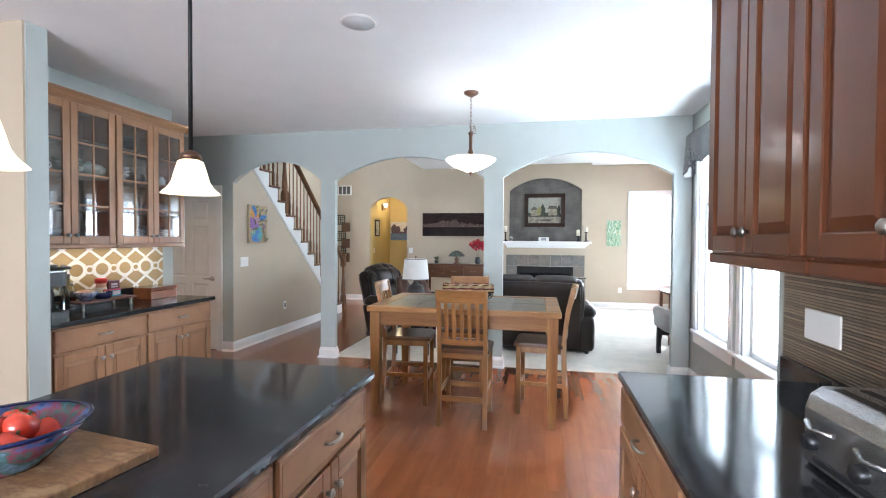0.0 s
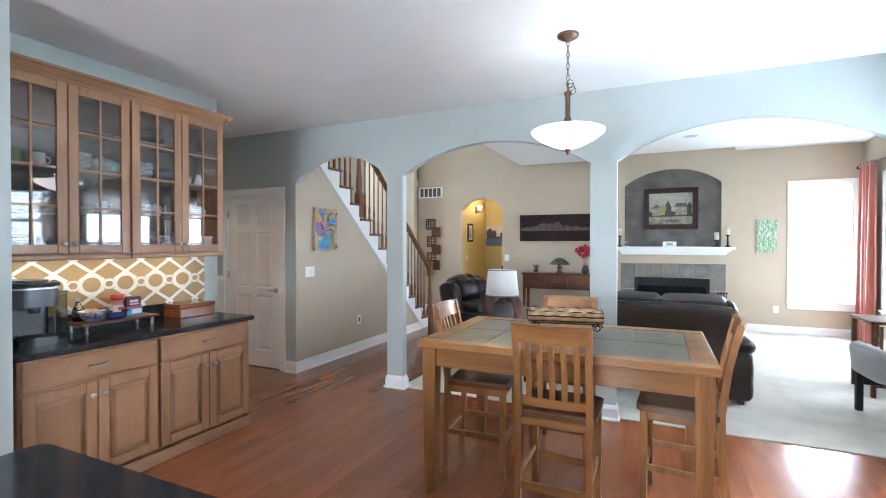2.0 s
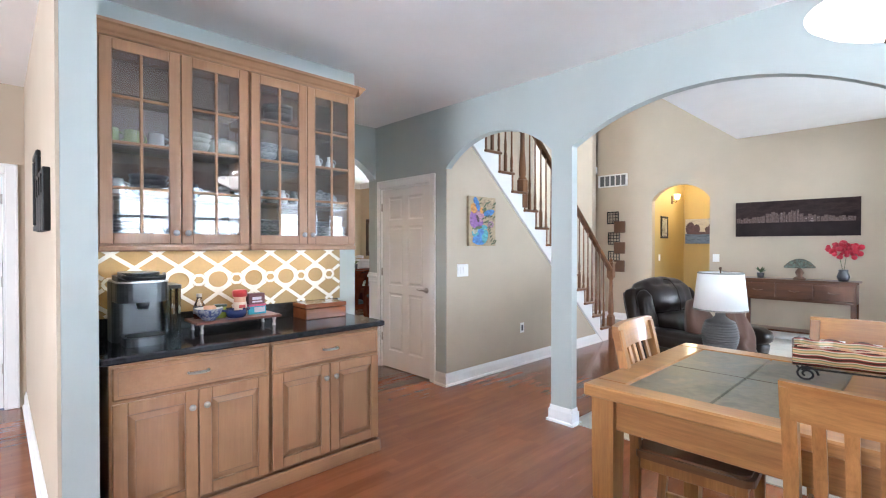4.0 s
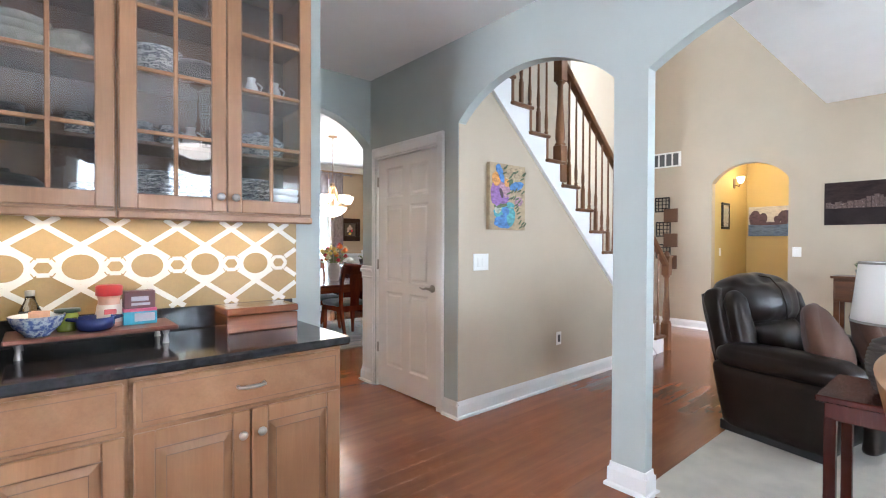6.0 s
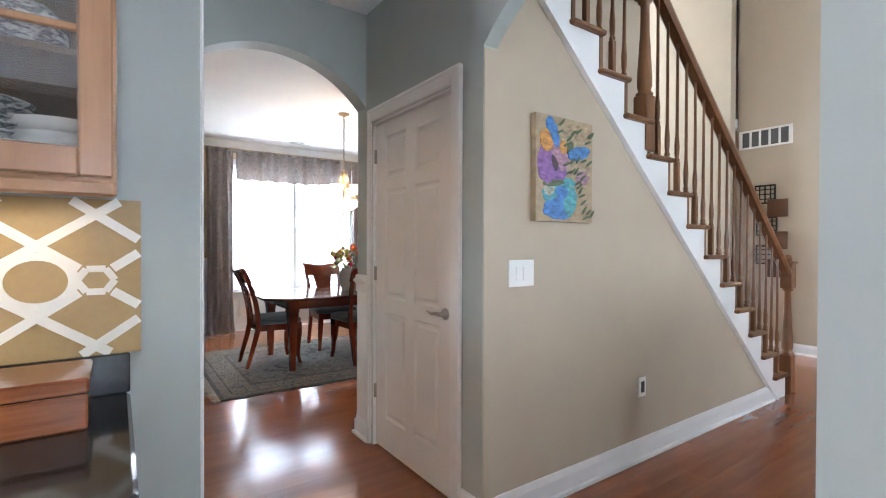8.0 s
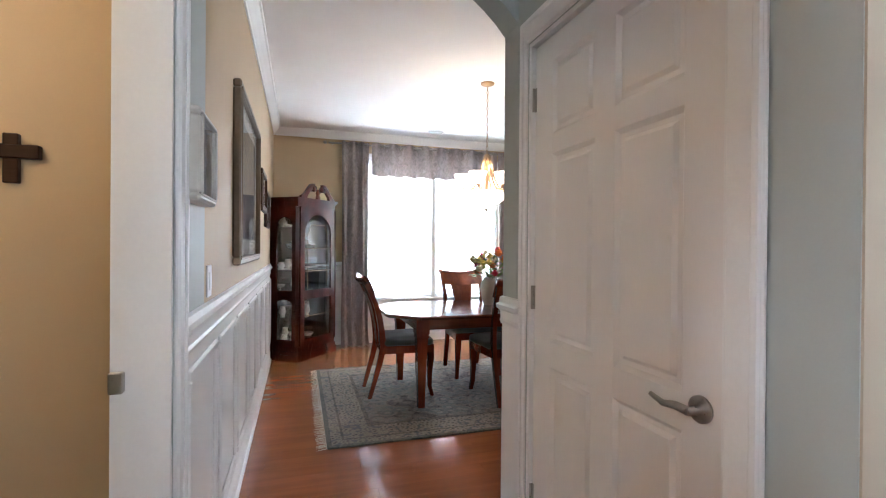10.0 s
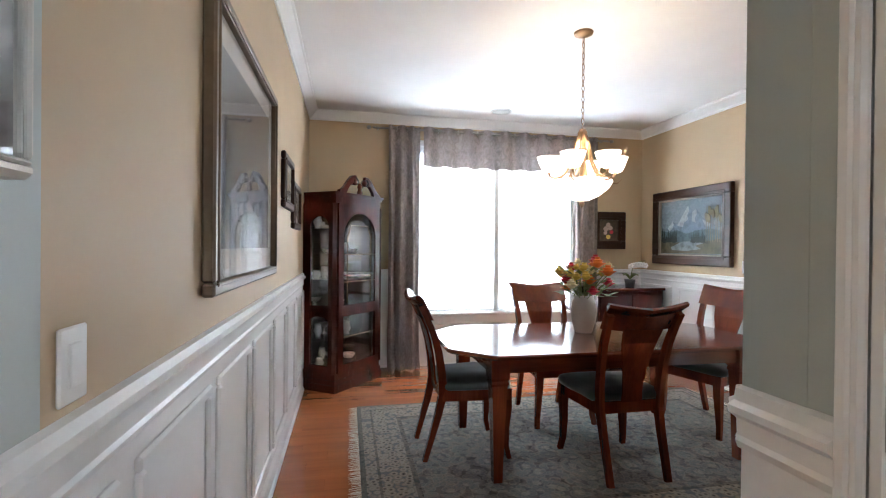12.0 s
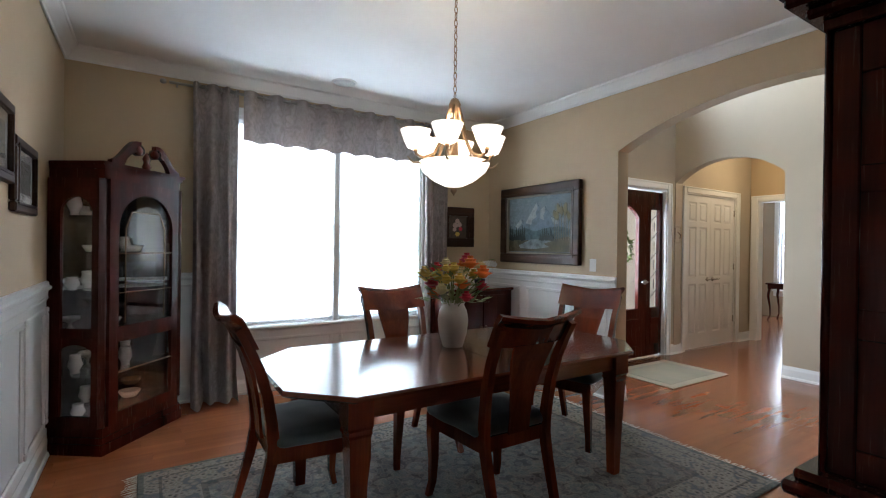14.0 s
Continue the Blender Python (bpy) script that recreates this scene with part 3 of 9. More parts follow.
for k in range(8):
    a = -4.95 - 0.59 * k
    ob = part("wainscot_panel", frame_moulding(0, 0.51, 0.20, 0.94), TRIM, wains)
    ob.matrix_local = pose(a, 4.274, 0, 0, 0, 180)
for a, w in ((8.28, 0.36), (7.78, 0.25)):
    part("wainscot_panel", frame_moulding(0, w, 0.20, 0.94), TRIM, wains).matrix_local = pose(-9.794, a - w, 0, 0, 0, 90)
for a in (5.55, 6.45):
    part("wainscot_panel", frame_moulding(0, 0.83, 0.20, 0.50), TRIM, wains).matrix_local = pose(-9.794, a, 0, 0, 0, 90)
for a, w in ((-9.72, 0.52), (-9.10, 0.52), (-8.50, 0.46)):
    part("wainscot_panel", frame_moulding(0, w, 0.20, 0.94), TRIM, wains).matrix_local = pose(a, 8.324, 0)


def casing(name, m, w, h, label, wide=0.085, near=None, jamb=0.14):
    """Door trim round an opening from local x 0 to w, facing local -y, with its jamb lining."""
    s = Shape()
    slim = near or wide
    s.box(-slim, 0, -0.018, 0.0, 0, h + wide, 0.006).box(w, w + wide, -0.018, 0.0, 0, h + wide, 0.006).box(0, w, -0.018, 0.0, h, h + wide, 0.006)
    s.box(-slim, -slim + 0.022, -0.026, -0.016, 0, h + wide, 0.005).box(w + wide - 0.022, w + wide, -0.026, -0.016, 0, h + wide, 0.005).box(-slim, w + wide, -0.026, -0.016, h + wide - 0.022, h + wide, 0.005)
    s.box(-0.002, 0.016, 0, jamb, 0, h).box(w - 0.016, w + 0.002, 0, jamb, 0, h).box(0.016, w - 0.016, 0, jamb, h - 0.016, h + 0.002)
    ob = structure(name, s, TRIM, label, "trim")
    ob.matrix_world = m
    return ob


def lever(parent, x, z, toward, y=-0.02):
    s = Shape().lathe([(0.0, 0), (0.031, 0), (0.031, 0.008), (0.012, 0.014), (0.011, 0.04), (0, 0.042)], m=pose(x, y, z, 90))
    s.tube([(x, y - 0.04, z), (x + 0.03 * toward, y - 0.045, z + 0.004), (x + 0.07 * toward, y - 0.043, z - 0.004), (x + 0.115 * toward, y - 0.04, z + 0.005)], [0.011, 0.010, 0.008, 0.006], 8)
    return part("door_handle", s, NICKEL, parent, "brushed nickel lever handle")


def six_panel_door(name, m, w, h, label, hinge_left=True, handle=True, material=None):
    """A moulded six-panel leaf, local x 0..w, its face at y 0 towards -y."""
    t, st, mid = 0.035, 0.115 * w / 0.8, 0.09 * w / 0.8
    zs = [0.0, 0.20, 0.88, 0.97, 1.66, 1.73, 2.0]
    zs = [z * h / 2.09 for z in zs] + [h]
    s = Shape().box(0, st, 0, t, 0, h).box(w - st, w, 0, t, 0, h).box(w / 2 - mid / 2, w / 2 + mid / 2, 0, t, zs[1], zs[6])
    for a, b in ((0, 1), (2, 3), (4, 5), (6, 7)):
        s.box(st, w - st, 0.0005, t, zs[a], zs[b])
    ob = new(name, s.mesh(name, material or DOOR_WHITE))
    ob.matrix_world = m
    tagged(ob, label, "door", "", "structure")
    for a, b in ((1, 2), (3, 4), (5, 6)):
        for x0, x1 in ((st, w / 2 - mid / 2), (w / 2 + mid / 2, w - st)):
            p = Shape().box(x0, x1, 0.012, t - 0.004, zs[a], zs[b])
            e = 0.028
            x0i, x1i, z0i, z1i = x0 + e, x1 - e, zs[a] + e, zs[b] - e
            g = 0.012
            p.add([(x0i, 0.012, z0i), (x1i, 0.012, z0i), (x1i, 0.012, z1i), (x0i, 0.012, z1i), (x0i + g, 0.003, z0i + g), (x1i - g, 0.003, z0i + g), (x1i - g, 0.003, z1i - g), (x0i + g, 0.003, z1i - g)],
                  [(0, 1, 5, 4), (1, 2, 6, 5), (2, 3, 7, 6), (3, 0, 4, 7), (4, 5, 6, 7)])
            # sloped edge from the frame's face down to the field
            p.add([(x0, 0.0, zs[a]), (x1, 0.0, zs[a]), (x1, 0.0, zs[b]), (x0, 0.0, zs[b]), (x0 + 0.014, 0.0118, zs[a] + 0.014), (x1 - 0.014, 0.0118, zs[a] + 0.014), (x1 - 0.014, 0.0118, zs[b] - 0.014), (x0 + 0.014, 0.0118, zs[b] - 0.014)],
                  [(0, 1, 5, 4), (1, 2, 6, 5), (2, 3, 7, 6), (3, 0, 4, 7)])
            part("panel", p, material or DOOR_WHITE, ob)
    if handle:
        lever(ob, w - 0.065 if hinge_left else 0.065, 0.94, -1 if hinge_left else 1, 0.0)
    hx = -0.004 if hinge_left else w + 0.004
    for z in (0.345, 1.11, h - 0.20):
        part("hinge", Shape().tube([(hx, -0.008, z - 0.045), (hx, -0.008, z + 0.045)], 0.007, 8).box(hx - 0.012, hx + 0.012, -0.003, 0.001, z - 0.045, z + 0.045), NICKEL, ob, "nickel hinge")
    return ob


casing("door_casing_1", pose(-5.055, 5.442, 0), 0.89, 2.10, "white casing round the closet door", 0.085, 0.035, 0.13)
six_panel_door("door_1", pose(-5.037, 5.462, 0.012), 0.852, 2.068, "closed white six-panel closet door with nickel lever")
casing("door_casing_2", pose(-3.985, 4.27, 0, 0, 0, 180), 0.845, 2.08, "white casing round an open doorway", 0.068)
part("strike_plate", Shape().box(0.81, 0.832, 0.106, 0.139, 0.93, 0.985, 0.003), NICKEL, bpy.data.objects["door_casing_2"], "nickel strike plate")
casing("door_casing_3", pose(-6.1, 1.35, 0, 0, 0, 90), 0.85, 2.06, "white casing round the corridor door")
six_panel_door("door_3", pose(-6.14, 1.37, 0.01, 0, 0, 90), 0.81, 2.03, "closed white corridor door with nickel hinges", hinge_left=False)
casing("door_casing_4", pose(-8.80, 9.15, 0, 0, 0, 90), 1.28, 2.12, "white casing round the front door")
casing("door_casing_5", pose(-8.80, 10.86, 0, 0, 0, 90), 1.30, 2.12, "white casing round the double closet doors")
six_panel_door("door_5", pose(-8.82, 10.878, 0.01, 0, 0, 90), 0.63, 2.09, "closed white six-panel closet door leaf, hinged beside the entrance")
six_panel_door("door_6", pose(-8.82, 11.512, 0.01, 0, 0, 90), 0.63, 2.09, "closed white six-panel closet door leaf, hinged beside the study", hinge_left=False)
casing("door_casing_7", pose(-8.70, 12.60, 0), 0.80, 2.10, "white casing round the study doorway")
# dark front door with arched glass and a side light
fd = new("door_4", arched_wall(Shape(), 0, 0.016, 0.945, 0, 0.045, 2.08, [(0.14, 0.78, 1.74, 1.90, 0.62)], 0.02).mesh("door_4", MAHOG))
fd.matrix_world = pose(-8.85, 9.15, 0, 0, 0, 90)
tagged(fd, "dark mahogany front door with arched glass light", "door", "", "structure")
part("glass_pane", Shape().box(0.14, 0.78, 0.018, 0.024, 0.62, 1.91), PANE, fd).visible_shadow = False
part("panel", Shape().box(0.14, 0.78, -0.012, 0.0, 0.16, 0.5, 0.012), MAHOG, fd)
lever(fd, 0.88, 0.95, -1)
sl = new("door_sidelight", arched_wall(Shape(), 0, 0.95, 1.264, 0, 0.045, 2.08, [(1.02, 1.20, 1.86, 1.86, 0.62)], 0.02).mesh("door_sidelight", MAHOG))
sl.matrix_world = pose(-8.85, 9.15, 0, 0, 0, 90)
tagged(sl, "dark mahogany side light with leaded glass", "window", "", "structure")
part("glass_pane", Shape().box(1.02, 1.20, 0.018, 0.024, 0.62, 1.86), PANE, sl).visible_shadow = False
part("panel", Shape().box(1.02, 1.20, -0.012, 0.0, 0.16, 0.5, 0.012), MAHOG, sl)
lead = Shape()
for k in range(9):
    lead.tube([(1.03 + (k % 2) * 0.08, 0.012, 0.74 + 0.12 * k), (1.19 - (k % 2) * 0.08, 0.012, 0.86 + 0.12 * k)], 0.004, 5)
part("lead_came", lead, IRON, sl)


def window(name, m, w, z0, z1, label, meeting=0.5, blind=0.0, mullion=False, wide=0.075, by=0.0):
    """A double-hung window, opening local x 0..w; the room is at -y, the wall's inner face at y 0."""
    s = Shape().box(-wide, 0, -0.02, 0, z0 - 0.03, z1 + wide, 0.006).box(w, w + wide, -0.02, 0, z0 - 0.03, z1 + wide, 0.006).box(0, w, -0.02, 0, z1, z1 + wide, 0.006)
    s.box(-wide, w + wide, -0.02, 0, z0 - 0.13, z0 - 0.03, 0.006)
    s.box(-0.002, 0.02, 0, 0.14, z0, z1).box(w - 0.02, w + 0.002, 0, 0.14, z0, z1).box(0.02, w - 0.02, 0, 0.14, z1 - 0.02, z1 + 0.002)
    ob = new(name, s.mesh(name, TRIM))
    ob.matrix_world = m
    tagged(ob, label, "window", "", "structure")
    part("window_sill", Shape().box(-wide - 0.02, w + wide + 0.02, -0.05, 0.14, z0 - 0.028, z0 + 0.002, 0.008), TRIM, ob)
    cells = [(0.02, w / 2 - 0.03), (w / 2 + 0.03, w - 0.02)] if mullion else [(0.02, w - 0.02)]
    if mullion:
        part("mullion", Shape().box(w / 2 - 0.03, w / 2 + 0.03, 0.03, 0.12, z0, z1, 0.006), TRIM, ob)
    zm = z0 + (z1 - z0) * meeting
    for a, b in cells:
        for c, d, y in ((z0 + 0.002, zm + 0.02, 0.055), (zm - 0.02, z1 - 0.02, 0.085)):
            f = 0.04
            q = Shape().box(a, b, y, y + 0.028, c, c + f, 0.005).box(a, b, y, y + 0.028, d - f, d, 0.005).box(a, a + f, y, y + 0.028, c + f, d - f, 0.005).box(b - f, b, y, y + 0.028, c + f, d - f, 0.005)
            part("window_frame", q, TRIM, ob)
            part("pane", Shape().box(a + f, b - f, y + 0.012, y + 0.016, c + f, d - f), PANE, ob).visible_shadow = False
        if blind:
            zb = z1 - 0.02 - blind
            q = Shape().box(a + 0.005, b - 0.005, by + 0.012, by + 0.04, z1 - 0.06, z1 - 0.02, 0.004)
            n = max(2, int(blind / 0.045))
            for k in range(n):
                z = z1 - 0.06 - (blind - 0.04) * (k + 0.5) / n
                g = (blind - 0.04) / n * 0.56
                q.add([(a + 0.004, by + 0.020, z + g), (b - 0.004, by + 0.020, z + g), (b - 0.004, by + 0.034, z - g), (a + 0.004, by + 0.034, z - g)], [(0, 1, 2, 3)])
            q.box(a + 0.006, b - 0.006, by + 0.014, by + 0.038, zb, zb + 0.025, 0.005)
            part("blind", q, BLIND, ob, "white slatted blind")
    return ob


window("window_1", pose(1.60, 5.20, 0, 0, 0, -90), 0.82, 0.58, 2.52, "tall white double-hung window in the breakfast nook", 0.66, blind=1.9, by=0.105)
window("window_2", pose(1.60, 4.13, 0, 0, 0, -90), 0.75, 0.58, 2.52, "tall white double-hung window beside the kitchen cabinets", 0.66, blind=1.9, by=0.105)
window("window_3", pose(1.97, 10.80, 0), 0.81, 0.55, 2.50, "white window beside the fireplace with a half-drawn blind", 0.5, blind=0.5)
window("window_4", pose(2.90, 10.0, 0, 0, 0, -90), 1.60, 0.55, 2.50, "wide white great room window", 0.5, mullion=True, blind=0.4)
window("window_5", pose(2.90, 8.0, 0, 0, 0, -90), 1.60, 0.55, 2.50, "wide white great room window near the arches", 0.5, mullion=True, blind=0.4)
window("window_6", pose(-9.80, 5.47, 0, 0, 0, 90), 1.91, 0.60, 2.50, "wide bright dining room window with two sashes", 0.5, mullion=True, blind=1.86)
window("window_7", pose(-9.75, 15.90, 0), 1.10, 0.55, 2.45, "bright study window", 0.5, blind=0.7)
# never in view, made up as an opening for the added kitchen light
window("window_8", pose(-2.8, -3.0, 0, 0, 0, 180) @ pose(-2.4, 0, 0), 2.40, 0.55, 2.45, "assumed wide kitchen window, out of view", 0.5, mullion=True)
# out of view, added so that daylight reaches the upper entrance wall
window("window_9", pose(-8.80, 9.2, 0, 0, 0, 90), 1.2, 3.5, 4.9, "assumed upper entrance window, out of view", 0.5)

# bright hazy daylight beyond the windows
HAZE = glow("hazy_sky", (0.92, 0.97, 1.0), 4.0)
structure("backdrop_east", Shape().box(5.5, 5.55, 1.0, 13.5, -0.2, 6), HAZE, "bright hazy sky beyond the windows", "backdrop")
structure("backdrop_north", Shape().box(0.5, 5.5, 13.6, 13.65, -0.2, 6), HAZE, "bright hazy sky beyond the great room", "backdrop")
structure("backdrop_west", Shape().box(-13.0, -12.95, 2.5, 12.0, -0.2, 7), HAZE, "bright hazy sky beyond the dining room", "backdrop")
structure("backdrop_study", Shape().box(-12.5, -6, 18.5, 18.55, -0.2, 6), HAZE, "bright hazy sky beyond the study", "backdrop")
structure("backdrop_south", Shape().box(-5, 2, -6.05, -6.0, -0.2, 6), HAZE, "bright hazy sky beyond the assumed kitchen window", "backdrop")

# open staircase, rising towards the kitchen
RISE, RUN, FOOT = 0.2074, 0.2357, 8.838
stairs = thing("staircase", (-3.93, FOOT, 0), "open oak staircase with white skirt and turned balusters", "staircase")
skirt = Shape()
n_steps = 13
side = [(0.02, 0), (0.02, RISE - 0.03)]
for k in range(n_steps):
    side += [(-RUN * k, RISE * (k + 1) - 0.03), (-RUN * (k + 1), RISE * (k + 1) - 0.03)]
side += [(-RUN * n_steps, 2.537), (-0.166, 0)]
part("skirt_board", skirt.prism([(u - 0.0, v) for u, v in side], 0.0, 0.022, 0), TRIM, stairs, "white painted skirt board")
part("skirt_moulding", Shape().prism([(-0.166, 0.0), (-RUN * n_steps, 2.537), (-RUN * n_steps, 2.569), (-0.13, 0.0)], 0.022, 0.034, 0), TRIM, stairs)
bal = Shape().box(-0.016, 0.016, -0.016, 0.016, 0, 0.22, 0.003).lathe([(0.014, 0.22), (0.019, 0.235), (0.012, 0.25), (0.016, 0.28), (0.017, 0.34), (0.011, 0.42), (0.009, 1.06)], seg=8)
bal_mesh = bal.mesh("baluster", STAIR_OAK)
for k in range(n_steps):
    z, y = RISE * (k + 1), -RUN * k
    part("riser", Shape().box(-1.06, 0.0, y - 0.012, y, z - RISE, z - 0.03), TRIM, stairs)
    part("tread", Shape().box(-1.06, 0.055, y - RUN - 0.01, y + 0.032, z - 0.03, z, 0.009), STAIR_OAK, stairs)
    for q in (0.10, 0.22):
        if (k == 9 and q < 0.2):
            continue
        b = new("baluster", bal_mesh)
        b.parent = stairs
        b.matrix_local = pose(-0.012, y - q + 0.03, z) @ Matrix.Diagonal((1, 1, 0.93 if q < 0.2 else 1.03, 1))


def newel(y, z, h):
    s = Shape().box(-0.047, 0.047, -0.047, 0.047, 0, 0.34, 0.006).lathe([(0.05, 0.34), (0.052, 0.355), (0.036, 0.37), (0.044, 0.40), (0.044, 0.46), (0.028, h * 0.62), (0.026, h - 0.28), (0.042, h - 0.265), (0.042, h - 0.25)], seg=14).box(-0.047, 0.047, -0.047, 0.047, h - 0.25, h - 0.02, 0.006)
    s.box(-0.06, 0.06, -0.06, 0.06, h - 0.03, h - 0.005, 0.008).lathe([(0.03, h - 0.005), (0.035, h + 0.02), (0.02, h + 0.05), (0.0, h + 0.055)], seg=12)
    ob = part("newel_post", s, STAIR_OAK, stairs)
    ob.matrix_local = pose(-0.012, y, z)


newel(0.16, 0.0, 1.18)
newel(-RUN * 9 + 0.02, RISE * 9 + 0.02, 1.18)
slope = RISE / RUN
rail = Shape()
y0, z0 = 0.14, 1.06 + RISE
y1 = -RUN * 13
for a, b in ((y0, -RUN * 9 + 0.06), (-RUN * 9 - 0.02, y1)):
    rail.prism([(-0.045, 0.0), (-0.028, -0.025), (0.028, -0.025), (0.045, 0.0), (0.045, 0.02), (0.02, 0.042), (-0.02, 0.042), (-0.045, 0.02)], 0, 1, 2, Matrix(((1, 0, 0, 0), (0, 0, b - a, a), (0, 1, -(b - a) * slope, z0 - a * slope + (-0.10 if a == y0 else 0.08)), (0, 0, 0, 1))) @ Matrix.Translation((-0.012, 0, 0)))
part("handrail", rail, STAIR_OAK, stairs)
back = Shape()
for k in range(3, 10):
    z, y = RISE * (k + 1), -RUN * k
    for q in (0.04, 0.16):
        back.tube([(-1.0, y - q, z), (-1.0, y - q, z + 0.95)], 0.011, 6)
part("wall_rail", back.prism([(-0.03, -0.02), (0.03, -0.02), (0.03, 0.03), (-0.03, 0.03)], 0, 1, 2, Matrix(((1, 0, 0, -1.0), (0, 0, -RUN * 8, -RUN * 2.6), (0, 1, RUN * 8 * slope, 1.0 + RUN * 2.6 * slope), (0, 0, 0, 1)))), STAIR_OAK, stairs)
solid("landing", Shape().box(-5.0, -3.95, 5.53, FOOT - RUN * 13 + 0.01, RISE * 14 - 0.05, RISE * 14), STAIR_OAK, "oak stair landing behind the arches", "landing", kind="structure")

# ---- kitchen and breakfast nook ----
def knob(parent, x, z, y=-0.02):
    part("knob", Shape().lathe([(0.0, 0.0), (0.008, 0), (0.007, 0.012), (0.016, 0.018), (0.017, 0.024), (0.010, 0.030), (0, 0.031)], m=pose(x, y, z, 90), seg=12), NICKEL, parent, "nickel knob")


def pull(parent, x, z, y=-0.02):
    s = Shape().tube([(x - 0.048, y, z), (x - 0.046, y - 0.022, z), (x - 0.02, y - 0.03, z), (x + 0.02, y - 0.03, z), (x + 0.046, y - 0.022, z), (x + 0.048, y, z)], [0.007, 0.006, 0.008, 0.008, 0.006, 0.007], 8)
    part("pull", s, NICKEL, parent, "nickel bow pull")


GLAZE = plain("glazed_groove", (0.21, 0.108, 0.055), 0.45, vary=0.15, fine=50)


def bead(parent, a, b, c, e, y, mat=None, t=0.0035):
    """A thin dark glazed line round the inside of a frame."""
    s = Shape()
    for q in ((a, b, c, c + t), (a, b, e - t, e), (a, a + t, c + t, e - t), (b - t, b, c + t, e - t)):
        s.box(q[0], q[1], y, y + 0.006, q[2], q[3])
    part("bead", s, mat or GLAZE, parent)


def raised_door(parent, x0, x1, z0, z1, mat, knob_x=None, knob_z=None, name="door", st=0.062):
    s = Shape()
    y0, y1 = -0.021, -0.001
    s.box(x0, x0 + st, y0, y1, z0, z1, 0.004).box(x1 - st, x1, y0, y1, z0, z1, 0.004)
    s.box(x0 + st, x1 - st, y0, y1, z0, z0 + st, 0.004).box(x0 + st, x1 - st, y0, y1, z1 - st, z1, 0.004)
    d = part(name, s, mat, parent)
    a, b, c, e = x0 + st, x1 - st, z0 + st, z1 - st
    g = 0.035
    p = Shape().add([(a, -0.006, c), (b, -0.006, c), (b, -0.006, e), (a, -0.006, e), (a + g, -0.018, c + g), (b - g, -0.018, c + g), (b - g, -0.018, e - g), (a + g, -0.018, e - g)],
                    [(0, 1, 5, 4), (1, 2, 6, 5), (2, 3, 7, 6), (3, 0, 4, 7), (4, 5, 6, 7)])
    p.box(a, b, -0.0055, -0.001, c, e)
    part("panel", p, mat, d)
    if mat is MAPLE:
        bead(d, a - 0.003, b + 0.003, c - 0.003, e + 0.003, -0.0222)
        bead(d, a + g - 0.004, b - g + 0.004, c + g - 0.004, e - g + 0.004, -0.0184, t=0.003)
    if knob_x is not None:
        knob(d, knob_x, knob_z)
    return d


def drawer(parent, x0, x1, z0, z1, mat):
    d = part("drawer_front", Shape().box(x0, x1, -0.021, -0.001, z0, z1, 0.007), mat, parent)
    bead(d, x0 + 0.022, x1 - 0.022, z0 + 0.022, z1 - 0.022, -0.0218, t=0.003)
    pull(d, (x0 + x1) / 2, (z0 + z1) / 2)
    return d


def base_cabinet(m, w, label, mats, depth=0.58, doors=2, group="base cabinets"):
    mv, mh = mats
    t = thing("base_cabinet", m, label, "cabinet", group)
    part("carcass", Shape().box(0, w, 0, depth, 0.10, 0.88, 0.003), mv, t)
    part("toe_kick", Shape().box(0.0, w, 0.05, depth, 0, 0.10), mv, t)
    drawer(t, 0.012, w - 0.012, 0.70, 0.86, mh)
    if doors == 2:
        raised_door(t, 0.012, w / 2 - 0.003, 0.115, 0.685, mv, w / 2 - 0.035, 0.60)
        raised_door(t, w / 2 + 0.003, w - 0.012, 0.115, 0.685, mv, w / 2 + 0.035, 0.60)
    else:
        raised_door(t, 0.012, w - 0.012, 0.115, 0.685, mv, w - 0.05, 0.60)
    return t


def rounded_rect(x0, x1, y0, y1, r, n=5):
    pts = []
    for cx, cy, a in ((x1 - r, y1 - r, 0), (x0 + r, y1 - r, 90), (x0 + r, y0 + r, 180), (x1 - r, y0 + r, 270)):
        pts += [(cx + r * math.cos(radians(a + 90 * k / n)), cy + r * math.sin(radians(a + 90 * k / n))) for k in range(n + 1)]
    return pts


def slab(x0, x1, y0, y1, z0, z1, r=0.03, e=0.008):
    """A worktop with rounded corners and an eased edge."""
    s = Shape()
    rings = [(e, z0), (0, z0 + e), (0, z1 - e), (e, z1)]
    n = None
    vs = []
    for inset, z in rings:
        pts = rounded_rect(x0 + inset, x1 - inset, y0 + inset, y1 - inset, max(0.002, r - inset))
        n = len(pts)
        vs += [(u, v, z) for u, v in pts]
    fs = [(k * n + i, k * n + (i + 1) % n, (k + 1) * n + (i + 1) % n, (k + 1) * n + i) for k in range(3) for i in range(n)]
    return s.add(vs, fs + [tuple(range(n))[::-1], tuple(range(3 * n, 4 * n))])


M2 = (MAPLE, MAPLE_H)
# island
for k in range(3):
    base_cabinet((-0.745, 1.91 - 0.72 * (k + 1), 0, 0, 0, 90), 0.72, "honey maple island cabinet with a wide drawer", M2, 0.99, group="island cabinets")
solid("island_worktop", slab(-1.78, -0.705, -0.6, 1.99, 0.88, 0.915, 0.05), COUNTER, "polished black granite worktop on the island", "worktop")
